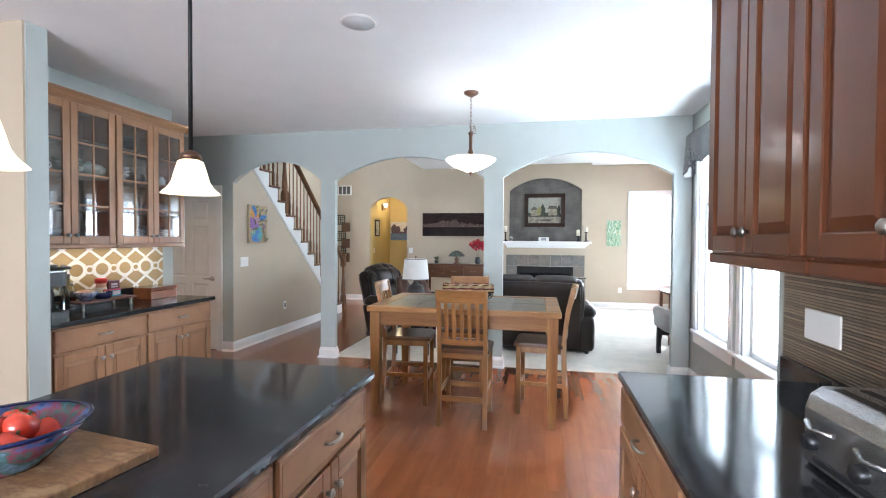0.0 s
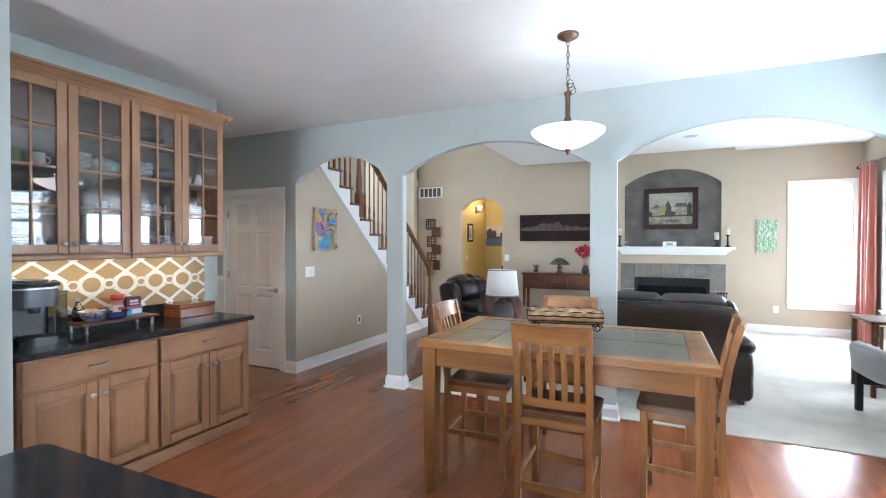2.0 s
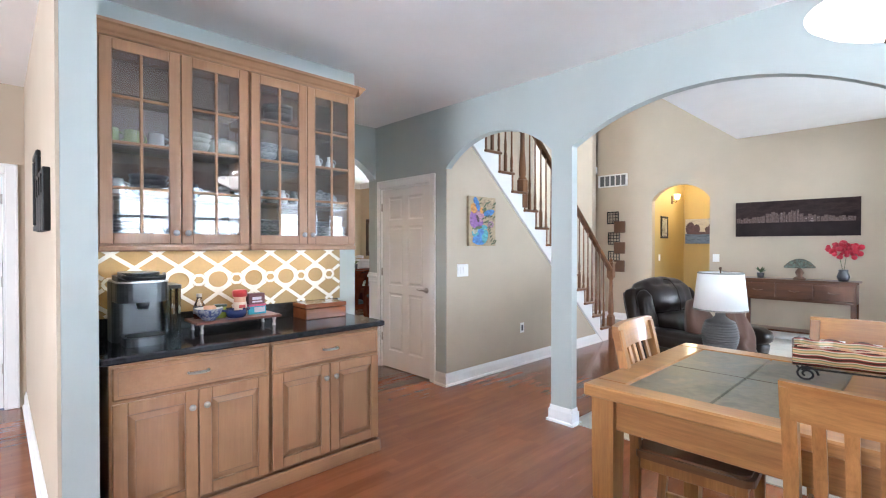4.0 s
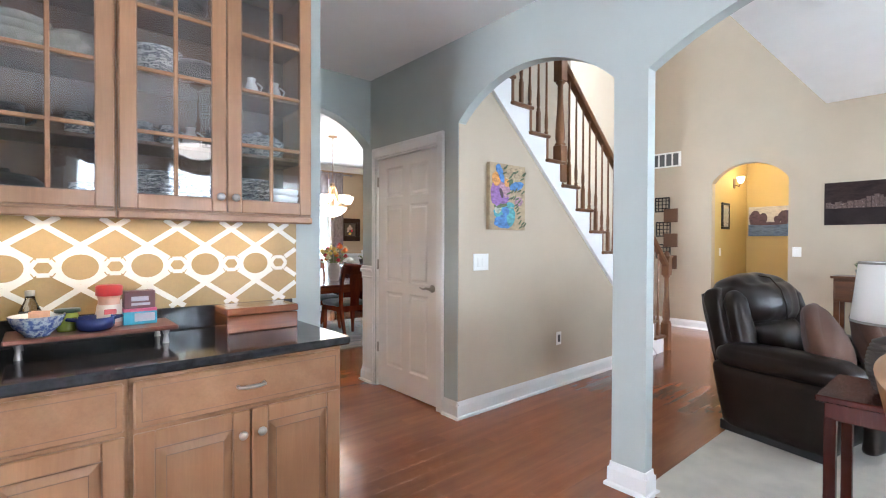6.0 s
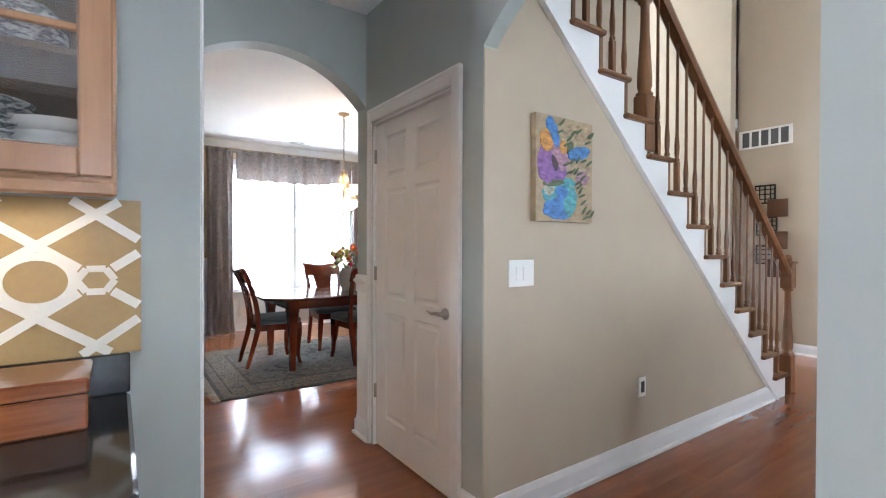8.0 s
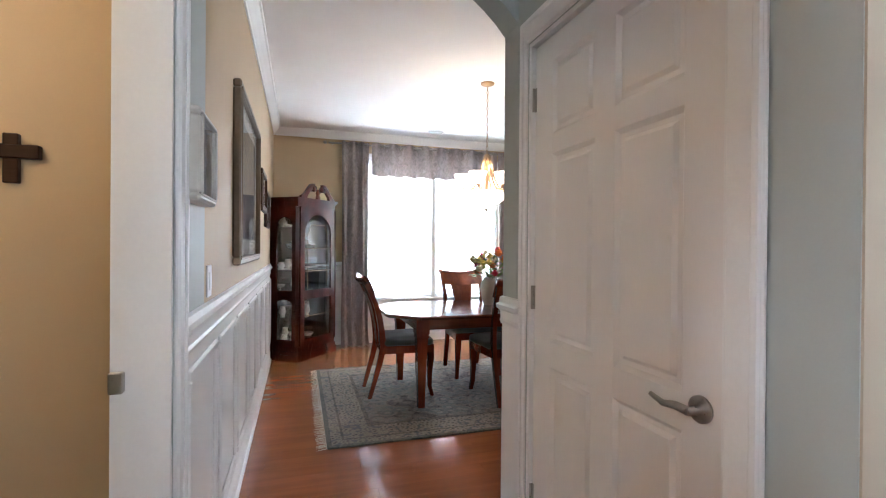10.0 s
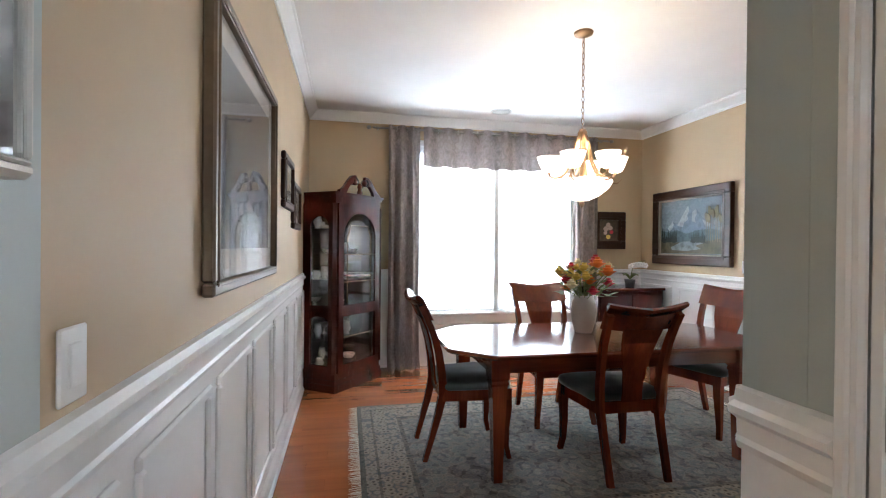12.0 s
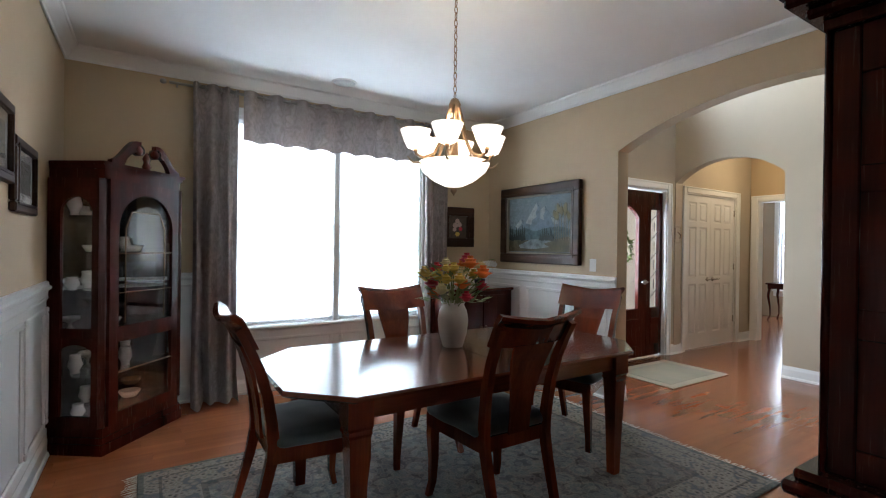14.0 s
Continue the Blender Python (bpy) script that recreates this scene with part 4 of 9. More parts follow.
# cabinets and worktop along the window side
for k in range(3):
    base_cabinet((0.38, 2.17 - 0.9 * k, 0, 0, 0, -90), 0.9, "honey maple base cabinet with nickel pulls", M2, 0.63, group="kitchen base cabinets")
solid("kitchen_worktop", slab(0.35, 1.018, -0.55, 2.2, 0.88, 0.915, 0.02), COUNTER, "polished black granite kitchen worktop", "worktop")
solid("splash_upstand", Shape().box(0.998, 1.018, -0.55, 2.2, 0.916, 1.02, 0.003), COUNTER, "black granite upstand behind the worktop", "upstand")


def wall_cabinet(m, w, h, label, mat, depth=0.31):
    t = thing("wall_cabinet", m, label, "cabinet", "kitchen wall cabinets")
    part("carcass", Shape().box(0, w, 0, depth, 0, h, 0.003), mat, t)
    raised_door(t, 0.008, w / 2 - 0.002, 0.02, h - 0.02, mat, w / 2 - 0.032, 0.09)
    raised_door(t, w / 2 + 0.002, w - 0.008, 0.02, h - 0.02, mat, w / 2 + 0.032, 0.09)
    part("light_rail", Shape().box(0, w, -0.012, 0.015, -0.03, 0.012, 0.006), mat, t)
    return t


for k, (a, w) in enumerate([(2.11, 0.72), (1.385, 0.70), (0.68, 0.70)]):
    wall_cabinet((0.70, a, 1.44, 0, 0, -90), w, 1.10, "dark brown maple wall cabinet with raised panels", MAPLE_DARK)
# striped mosaic splashback, thin courses of stone and glass
splash = structure("splashback", Shape().box(1.012, 1.0195, -0.5, 2.2, 1.02, 1.44), plain("grout", (0.05, 0.045, 0.04), 0.8), "thin striped stone and glass mosaic splashback", "splashback")
MOSAIC = plain("mosaic_strip", (0.34, 0.255, 0.17), 0.3, vary=0.3, fine=25, per_object=0.6)
strip = Shape().box(0, 0.006, -2.7, 0, 0, 0.0085, 0.001).mesh("mosaic_strip", MOSAIC)
for k in range(36):
    ob = new("mosaic_strip", strip)
    ob.parent = splash
    ob.matrix_local = pose(1.007, 2.2, 1.023 + k * 0.0115)


def plate(m, label, w=0.075, h=0.118, toggles=1, dark=False):
    """A wall plate facing local -y."""
    t = thing("switch_plate", m, label, "switch")
    part("plate", Shape().box(-w / 2, w / 2, -0.007, 0, -h / 2, h / 2, 0.003), WHITE_P, t)
    for k in range(toggles):
        x = (k - (toggles - 1) / 2) * 0.046
        part("rocker", Shape().box(x - 0.016, x + 0.016, -0.011, -0.004, -0.034, 0.034, 0.002), BLACK if dark else WHITE_P, t)
    return t


plate((1.006, 1.915, 1.19, 0, 0, -90), "white triple switch plate on the mosaic splashback", 0.22, 0.115, 0)
plate((-3.93, 5.682, 1.173, 0, 0, 90), "white double switch plate beside the arch", 0.17, 0.13, 2)
plate((-3.93, 6.712, 0.443, 0, 0, 90), "white outlet with a dark plug-in", 0.075, 0.12, 1, True)

plate((1.60, 4.006, 0.384, 0, 0, -90), "dark outlet under the nook window", 0.075, 0.118, 1, True)

# chrome toaster
toaster = thing("toaster", (0.72, 1.035, 0.915, 0, 0, -86), "brushed steel four-slice toaster on the black worktop", "toaster")
prof = [(0.0, 0.012), (0.0, 0.15), (0.012, 0.185), (0.04, 0.205), (0.26, 0.205), (0.288, 0.185), (0.30, 0.15), (0.30, 0.012)]
part("body", Shape().prism(prof, -0.36, -0.01, 0), STEEL, toaster)
part("end_cap", Shape().prism([(u * 0.94 + 0.009, v * 0.97) for u, v in prof], -0.372, -0.361, 0), STEEL, toaster)
part("base", Shape().box(-0.365, -0.015, 0.01, 0.29, 0, 0.012, 0.004), BLACK, toaster)
for y in (0.06, 0.12, 0.18, 0.24):
    part("slot", Shape().box(-0.33, -0.06, y - 0.012, y + 0.012, 0.2045, 0.207), BLACK, toaster)
for x in (-0.10, -0.27):
    part("lever", Shape().tube([(x - 0.05, -0.02, 0.125), (x, -0.04, 0.12), (x + 0.05, -0.02, 0.125)], 0.007, 8), STEEL, toaster, "chrome lever")
    part("dial", Shape().lathe([(0.022, 0), (0.02, 0.02), (0, 0.022)], m=pose(x - 0.055, 0, 0.07, 90), seg=14), BLACK, toaster)
part("crumb_tray", Shape().box(-0.32, -0.05, -0.006, 0.0, 0.022, 0.04, 0.002), BLACK, toaster)

# cutting board, bowl and tomatoes on the island
solid("cutting_board", Shape().box(-0.20, 0.20, -0.24, 0.24, 0, 0.028, 0.003), patches("marbled_board", [(0.13, 0.065, 0.03), (0.33, 0.18, 0.08), (0.22, 0.11, 0.05), (0.42, 0.28, 0.15)], 9, 0.4, (1, 2.2, 1)), "mottled brown stone cutting board on the island", "cutting board", (-1.22, 0.85, 0.915, 0, 0, -8))
BLUE_GLASS = patches("painted_glass", [(0.02, 0.03, 0.10), (0.07, 0.12, 0.28), (0.22, 0.05, 0.09), (0.05, 0.13, 0.12), (0.16, 0.24, 0.38)], 16, 0.12, relief=0.02)
bowl = thing("fruit_bowl", (-1.255, 0.885, 0.943), "blue painted glass bowl of tomatoes on a board", "bowl")
part("bowl", Shape().lathe([(0.0, 0.0), (0.07, 0.0), (0.075, 0.006), (0.115, 0.045), (0.165, 0.10), (0.159, 0.101), (0.11, 0.052), (0.065, 0.012), (0, 0.01)], seg=36), BLUE_GLASS, bowl)
part("rim", Shape().lathe([(0.158, 0.098), (0.166, 0.097), (0.171, 0.104), (0.164, 0.108), (0.157, 0.104)], seg=36), plain("cobalt_rim", (0.01, 0.015, 0.07), 0.12), bowl, "dark cobalt rim")
TOMATO = plain("tomato_skin", (0.52, 0.035, 0.014), 0.2, vary=0.18, fine=9, coat=0.4)
rnd = random.Random(5)
for k in range(9):
    a, r = k * 2.4, (0.0 if k == 0 else (0.062 if k < 6 else 0.03))
    tomato = Shape().lathe([(0.0, -0.033), (0.02, -0.032), (0.036, -0.016), (0.039, 0.003), (0.030, 0.024), (0.012, 0.030), (0.0, 0.026)], seg=18, wave=0.03, lobes=5)
    t = solid("tomato", tomato, TOMATO, "ripe red tomato in the blue bowl", "tomato", (-1.255 + r * math.cos(a), 0.885 + r * math.sin(a), 0.99 + (0.048 if k >= 6 else 0) + (0.02 if 0 < k < 6 else 0), rnd.uniform(-30, 30), rnd.uniform(-30, 30), k * 40), "tomatoes in the bowl")
    part("stem", Shape().tube([(0, 0, 0.025), (0.003, 0, 0.036)], 0.004, 6), plain("tomato_stem", (0.05, 0.09, 0.02), 0.7) if k == 0 else bpy.data.materials["tomato_stem"], t, "green stem")


def island_pendant(m, drop):
    t = thing("pendant_lamp", m, "lit white glass bell pendant on a dark rod", "pendant lamp", "island pendants")
    part("canopy", Shape().lathe([(0.0, 0.0), (0.06, 0.0), (0.058, -0.018), (0.01, -0.03), (0, -0.03)]), BRONZE, t)
    part("rod", Shape().tube([(0, 0, -0.02), (0, 0, -drop)], 0.0065, 10), IRON, t)
    part("socket", Shape().lathe([(0.007, -drop + 0.012), (0.03, -drop), (0.034, -drop - 0.02), (0.0, -drop - 0.02)], seg=18), BRONZE, t, "bronze socket cap")
    part("shade", Shape().lathe([(0.026, -drop - 0.02), (0.038, -drop - 0.026), (0.048, -drop - 0.06), (0.057, -drop - 0.095), (0.072, -drop - 0.118), (0.088, -drop - 0.13), (0.085, -drop - 0.126), (0.068, -drop - 0.11), (0.052, -drop - 0.085), (0.042, -drop - 0.05), (0.024, -drop - 0.028)], seg=32), PENDANT_GLASS, t, "glowing white glass bell shade")
    return t


p1 = island_pendant((-1.11, 1.325, CEIL_Z), 1.069)
copy_thing(p1, pose(-1.105, 0.725, CEIL_Z))

# ceiling loudspeakers
spk = thing("ceiling_speaker", (-1.11, 2.76, CEIL_Z), "round white ceiling loudspeaker grille", "speaker", "ceiling speakers")
part("rim", Shape().lathe([(0.115, 0.001), (0.118, -0.004), (0.105, -0.008), (0.10, -0.005)], seg=32), WHITE_P, spk)
part("grille", Shape().lathe([(0.0, -0.006), (0.104, -0.005), (0.104, 0.0)], seg=32), plain("speaker_mesh", (0.62, 0.62, 0.62), 0.7, vary=0.2, fine=400), spk)

# ---- coffee bar ----
for k, a in enumerate((2.52, 3.295)):
    base_cabinet((-3.2, a, 0, 0, 0, 90), 0.775, "honey maple coffee bar cabinet, one drawer over two doors", M2, 0.595, group="coffee bar cabinets")
solid("plinth_moulding", Shape().box(-3.206, -3.186, 2.52, 4.085, 0, 0.085, 0.006).box(-3.79, -3.206, 4.072, 4.088, 0, 0.085, 0.005), MAPLE_H, "honey maple plinth under the coffee bar", "plinth", kind="structure")
solid("bar_worktop", slab(-3.798, -3.15, 2.48, 4.10, 0.88, 0.915, 0.02), COUNTER, "polished black granite coffee bar worktop", "worktop")
solid("bar_upstand", Shape().box(-3.798, -3.778, 2.502, 4.10, 0.916, 1.02, 0.003), COUNTER, "black granite upstand behind the coffee bar", "upstand")
# the cabinets' maple, darkened to put the shade behind the glass into its colour
CAB_BACK = wood("shaded_cabinet_interior", (0.17, 0.098, 0.055), (0.12, 0.068, 0.038), 0.5, axis=2, coat=0.0, grain=0.7)


def glass_cabinet(m, w, h, label, depth=0.30):
    t = thing("display_cabinet", m, label, "cabinet", "glazed wall cabinets")
    s = Shape().box(0, 0.018, 0, depth, 0, h).box(w - 0.018, w, 0, depth, 0, h).box(0.018, w - 0.018, 0, depth, 0, 0.018).box(0.018, w - 0.018, 0, depth, h - 0.018, h)
    part("carcass", s, MAPLE, t)
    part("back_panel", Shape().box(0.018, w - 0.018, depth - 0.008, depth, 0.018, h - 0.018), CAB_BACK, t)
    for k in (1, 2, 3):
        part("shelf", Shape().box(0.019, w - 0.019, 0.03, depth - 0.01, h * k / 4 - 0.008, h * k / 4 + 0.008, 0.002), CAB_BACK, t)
    st = 0.058
    for x0, x1, kx in ((0.006, w / 2 - 0.002, w / 2 - 0.03), (w / 2 + 0.002, w - 0.006, w / 2 + 0.03)):
        z0, z1 = 0.012, h - 0.012
        q = Shape().box(x0, x0 + st, -0.021, -0.001, z0, z1, 0.004).box(x1 - st, x1, -0.021, -0.001, z0, z1, 0.004).box(x0 + st, x1 - st, -0.021, -0.001, z0, z0 + st, 0.004).box(x0 + st, x1 - st, -0.021, -0.001, z1 - st, z1, 0.004)
        d = part("door", q, MAPLE, t)
        xm = (x0 + x1) / 2
        mun = Shape().box(xm - 0.008, xm + 0.008, -0.019, -0.006, z0 + st, z1 - st, 0.003)
        for k in (1, 2, 3):
            z = z0 + st + (z1 - z0 - 2 * st) * k / 4
            mun.box(x0 + st, x1 - st, -0.0185, -0.0065, z - 0.008, z + 0.008, 0.003)
        part("muntin", mun, MAPLE, d)
        bead(d, x0 + st - 0.003, x1 - st + 0.003, z0 + st - 0.003, z1 - st + 0.003, -0.0222)
        part("pane", Shape().box(x0 + st, x1 - st, -0.0125, -0.0095, z0 + st, z1 - st), PANE, d)
        knob(d, kx, 0.075)
    part("light_rail", Shape().box(0, w, -0.024, 0.012, -0.028, 0.004, 0.006), MAPLE_H, t)
    return t


glass_cabinet((-3.5, 2.52, 1.435, 0, 0, 90), 0.775, 1.10, "honey maple cabinet with divided glass doors and dishes")
glass_cabinet((-3.5, 3.297, 1.435, 0, 0, 90), 0.775, 1.10, "honey maple cabinet with divided glass doors beside the passage")
crown = Shape()
cp = [(-0.30, 0.0), (0.012, 0.0), (0.018, 0.012), (0.030, 0.022), (0.048, 0.045), (0.062, 0.052), (0.062, 0.068), (-0.30, 0.068)]
crown.prism([(-3.5 + u, 2.535 + v) for u, v in cp], 2.50, 4.078, 1)
crown.prism([(4.072 + u * 0.999, 2.535 + v * 0.998) for u, v in cp if u > -0.1] + [(4.072, 2.535 + 0.067)], -3.8, -3.44, 0)
solid("cabinet_crown", crown, MAPLE_H, "honey maple crown moulding over the glazed cabinets", "moulding", kind="structure")

# dishes behind the glass
GREEN_W = plain("glazed_green", (0.22, 0.26, 0.07), 0.25, vary=0.15, fine=20)
CREAM_W = patches("cream_ware", [(0.46, 0.44, 0.36), (0.30, 0.31, 0.24), (0.50, 0.48, 0.42)], 20, 0.2, relief=0.0)
DARK_POT = plain("dark_stoneware", (0.035, 0.032, 0.035), 0.3, vary=0.2, fine=30)
PATTERN = patches("patterned_ware", [(0.03, 0.035, 0.05), (0.62, 0.62, 0.60), (0.06, 0.07, 0.10), (0.70, 0.70, 0.68)], 28, 0.2, (1, 1, 3.0), relief=0.0)


def dish(kind, y, z, x=-3.62, mat=None):
    m = mat or PORCELAIN
    at = (x, y, z)
    if kind == "plates":
        t = thing("plate_stack", at, "stack of patterned plates in the glazed cabinet", "plates", "cabinet crockery")
        for k in range(9):
            part("plate", Shape().lathe([(0.0, 0.004), (0.06, 0.004), (0.105, 0.014), (0.107, 0.019), (0.06, 0.010), (0, 0.010)], z=k * 0.017, seg=24), m, t)
    elif kind == "bowls":
        t = thing("bowl_stack", at, "stack of serving bowls in the glazed cabinet", "bowls", "cabinet crockery")
        for k in range(3):
            part("bowl", Shape().lathe([(0.0, 0.0), (0.045, 0.0), (0.085, 0.03), (0.10, 0.06), (0.097, 0.061), (0.08, 0.033), (0.04, 0.006), (0, 0.006)], z=k * 0.03, seg=24), m, t)
    elif kind == "mug":
        t = thing("mug", at, "patterned mug in the glazed cabinet", "mug", "cabinet crockery")
        part("cup", Shape().lathe([(0, 0), (0.036, 0), (0.04, 0.01), (0.04, 0.09), (0.036, 0.09), (0.035, 0.012), (0, 0.01)], seg=18), m, t)
        part("handle", Shape().tube([(0.0, 0.038, 0.075), (0.0, 0.065, 0.065), (0.0, 0.068, 0.04), (0.0, 0.038, 0.02)], 0.006, 6), m, t)
    elif kind == "pitcher":
        t = thing("pitcher", at, "small white figurine jug in the glazed cabinet", "jug", "cabinet crockery")
        part("body", Shape().lathe([(0, 0), (0.026, 0), (0.036, 0.03), (0.026, 0.065), (0.017, 0.085), (0.022, 0.10), (0, 0.10)], seg=16), m, t)
        part("handle", Shape().tube([(0, 0.024, 0.085), (0, 0.05, 0.07), (0, 0.034, 0.03)], 0.005, 6), m, t)
    elif kind == "casserole":
        t = thing("casserole_dish", at, "oval casserole dish in the glazed cabinet", "dish", "cabinet crockery")
        part("body", Shape().lathe([(0, 0), (0.09, 0), (0.115, 0.02), (0.12, 0.075), (0.112, 0.075), (0.105, 0.02), (0, 0.008)], seg=24), m, t)
        part("lid", Shape().lathe([(0.116, 0.076), (0.09, 0.10), (0.02, 0.112), (0.018, 0.125), (0, 0.127)], seg=24), m, t)


SH = [1.453, 1.718, 1.993, 2.268]
for kind, y, k, mt in [("plates", 2.68, 0, DARK_POT), ("pitcher", 2.83, 0, None), ("casserole", 2.98, 0, DARK_POT), ("mug", 3.20, 0, PATTERN), ("plates", 3.46, 0, PATTERN), ("bowls", 3.62, 0, PATTERN), ("plates", 3.82, 0, PATTERN), ("bowls", 3.97, 0, PORCELAIN),
                       ("mug", 2.62, 1, None), ("bowls", 2.78, 1, DARK_POT), ("mug", 3.00, 1, DARK_POT), ("mug", 3.19, 1, PATTERN), ("mug", 3.40, 1, PATTERN), ("mug", 3.50, 1, PATTERN), ("pitcher", 3.58, 1, None), ("pitcher", 3.66, 1, DARK_POT), ("casserole", 3.87, 1, PATTERN),
                       ("mug", 2.60, 2, GREEN_W), ("mug", 2.70, 2, GREEN_W), ("mug", 2.82, 2, None), ("bowls", 3.02, 2, CREAM_W), ("casserole", 3.19, 2, CREAM_W), ("bowls", 3.45, 2, PATTERN), ("casserole", 3.60, 2, DARK_POT), ("pitcher", 3.84, 2, None), ("pitcher", 3.95, 2, None),
                       ("bowls", 3.55, 3, DARK_POT)]:
    dish(kind, y, SH[k] if k else 1.453, -3.64, mt)

# trellis tile behind the bar: gold field, raised white interlace
GOLD = plain("gold_tile", (0.36, 0.235, 0.085), 0.45, vary=0.12, fine=70, relief=0.1)
trellis = structure("bar_splashback", Shape().box(-3.802, -3.792, 2.502, 4.125, 1.02, 1.425), GOLD, "gold splashback with a white interlaced trellis", "splashback")
P, YC, ZC = 0.235, 3.675, 1.215


def band(p, q, w=0.011):
    """A flat raised strip in the wall's plane from p to q, cut at the panel's edges."""
    (y0, z0), (y1, z1) = p, q
    t0, t1 = 0.0, 1.0
    for a, d, lo, hi in ((y0, y1 - y0, 2.506, 4.12), (z0, z1 - z0, 1.024, 1.42)):
        if abs(d) < 1e-9:
            continue
        u, v = sorted(((lo - a) / d, (hi - a) / d))
        t0, t1 = max(t0, u), min(t1, v)
    if t1 - t0 < 0.02:
        return None
    a, b = (y0 + (y1 - y0) * t0, z0 + (z1 - z0) * t0), (y0 + (y1 - y0) * t1, z0 + (z1 - z0) * t1)
    d = Vector((b[0] - a[0], b[1] - a[1])).normalized()
    n = Vector((-d.y, d.x)) * w
    return [(a[0] + n.x, a[1] + n.y), (b[0] + n.x, b[1] + n.y), (b[0] - n.x, b[1] - n.y), (a[0] - n.x, a[1] - n.y)]


WHITE_TILE = plain("white_tile", (0.80, 0.77, 0.70), 0.35, vary=0.04, fine=60)
for k in range(-6, 4):
    y = YC + P * k
    if 2.52 < y - 0.09 and y + 0.09 < 4.12:
        ring = Shape()
        n = 28
        vs = []
        for rr, xx in ((0.084, -3.792), (0.084, -3.7885), (0.061, -3.7885), (0.061, -3.792)):
            vs += [(xx, y + rr * math.cos(2 * math.pi * i / n), ZC + 0.86 * rr * math.sin(2 * math.pi * i / n)) for i in range(n)]
        ring.add(vs, [(j * n + i, j * n + (i + 1) % n, (j + 1) % 4 * n + (i + 1) % n, (j + 1) % 4 * n + i) for j in range(4) for i in range(n)])
        part("ring_tile", ring, WHITE_TILE, trellis)
    h = y + P / 2
    if h < 4.09 and h > 2.55:
        hexa = Shape()
        for i in range(6):
            a0, a1 = math.pi / 3 * i, math.pi / 3 * (i + 1)
            b = band((h + 0.040 * math.cos(a0), ZC + 0.034 * math.sin(a0)), (h + 0.040 * math.cos(a1), ZC + 0.034 * math.sin(a1)), 0.0085)
            if b:
                hexa.prism(b, -3.792, -3.7878, 0)
        if hexa.v:
            part("hexagon_tile", hexa, WHITE_TILE, trellis)
    for sgn in (1, -1):
        for d in (1, -1):
            b = band((h + 0.035 * d, ZC + 0.030 * sgn), (h + 0.035 * d + 0.30 * d, ZC + 0.030 * sgn + 0.21 * sgn), 0.0115)
            if b:
                part("strip_tile", Shape().prism(b, -3.792, -3.7892 + 0.0004 * d, 0), WHITE_TILE, trellis)

# coffee machine
cm = thing("coffee_machine", pose(-3.55, 2.71, 0.915, 0, 0, 90) @ Matrix.Diagonal((1.12, 1.12, 1.12, 1)), "black single-cup coffee machine on the bar", "coffee machine")
part("body", Shape().prism(rounded_rect(-0.11, 0.11, -0.02, 0.16, 0.04), 0.0, 0.29, 2), BLACK, cm)
part("brew_head", Shape().prism(rounded_rect(-0.108, 0.108, -0.145, 0.15, 0.06), 0.20, 0.292, 2), BLACK, cm)
part("lid", Shape().prism(rounded_rect(-0.10, 0.10, -0.13, 0.12, 0.06), 0.299, 0.322, 2).prism(rounded_rect(-0.08, 0.08, -0.10, 0.10, 0.05), 0.322, 0.338, 2), BLACK, cm)
part("band", Shape().prism(rounded_rect(-0.110, 0.110, -0.147, 0.152, 0.06), 0.292, 0.299, 2), STEEL, cm, "silver trim band")
part("drip_tray", Shape().prism(rounded_rect(-0.085, 0.085, -0.18, -0.02, 0.05), 0.0, 0.04, 2), BLACK, cm)
part("drip_grate", Shape().prism(rounded_rect(-0.07, 0.07, -0.165, -0.035, 0.04), 0.04, 0.043, 2), IRON, cm)
part("handle", Shape().tube([(-0.09, -0.09, 0.325), (-0.075, -0.165, 0.318), (0.075, -0.165, 0.318), (0.09, -0.09, 0.325)], 0.012, 8), BLACK, cm)
part("spout", Shape().lathe([(0.0, 0.165), (0.022, 0.165), (0.03, 0.20), (0, 0.20)], 0, -0.09, seg=16), BLACK, cm)
part("reservoir", Shape().prism(rounded_rect(0.113, 0.178, -0.06, 0.13, 0.025), 0.0, 0.25, 2), clear_glass("tinted_tank", (0.62, 0.72, 0.74)), cm, "clear water tank")
part("tank_lid", Shape().prism(rounded_rect(0.111, 0.180, -0.062, 0.132, 0.025), 0.25, 0.268, 2), BLACK, cm)
# footed tray with condiments
tray = thing("serving_tray", (-3.60, 3.24, 0.915, 0, 0, 90), "low footed wooden tray on the coffee bar", "tray")
part("board", Shape().box(-0.26, 0.26, -0.12, 0.12, 0.055, 0.072, 0.004), wood("tray_wood", (0.24, 0.085, 0.05), (0.15, 0.05, 0.03), 0.35, axis=0), tray)
for x in (-0.22, 0.22):
    for y in (-0.09, 0.09):
        part("foot", Shape().lathe([(0.012, 0), (0.008, 0.03), (0.014, 0.055)], x, y, seg=10), NICKEL, tray, "metal foot")
TZ = 0.987
jar = thing("creamer_jar", (-3.63, 3.285, TZ), "cream-coloured creamer jar with a red lid on the tray", "jar")
part("jar", Shape().lathe([(0, 0), (0.043, 0), (0.046, 0.012), (0.044, 0.05), (0.037, 0.085), (0.036, 0.105), (0.040, 0.122), (0, 0.122)]), plain("cream_jar", (0.66, 0.36, 0.24), 0.3), jar)
part("label", Shape().lathe([(0.0462, 0.018), (0.0470, 0.022), (0.0448, 0.052), (0.0395, 0.084), (0.0385, 0.086)]), plain("label_cream", (0.78, 0.66, 0.54), 0.5), jar)
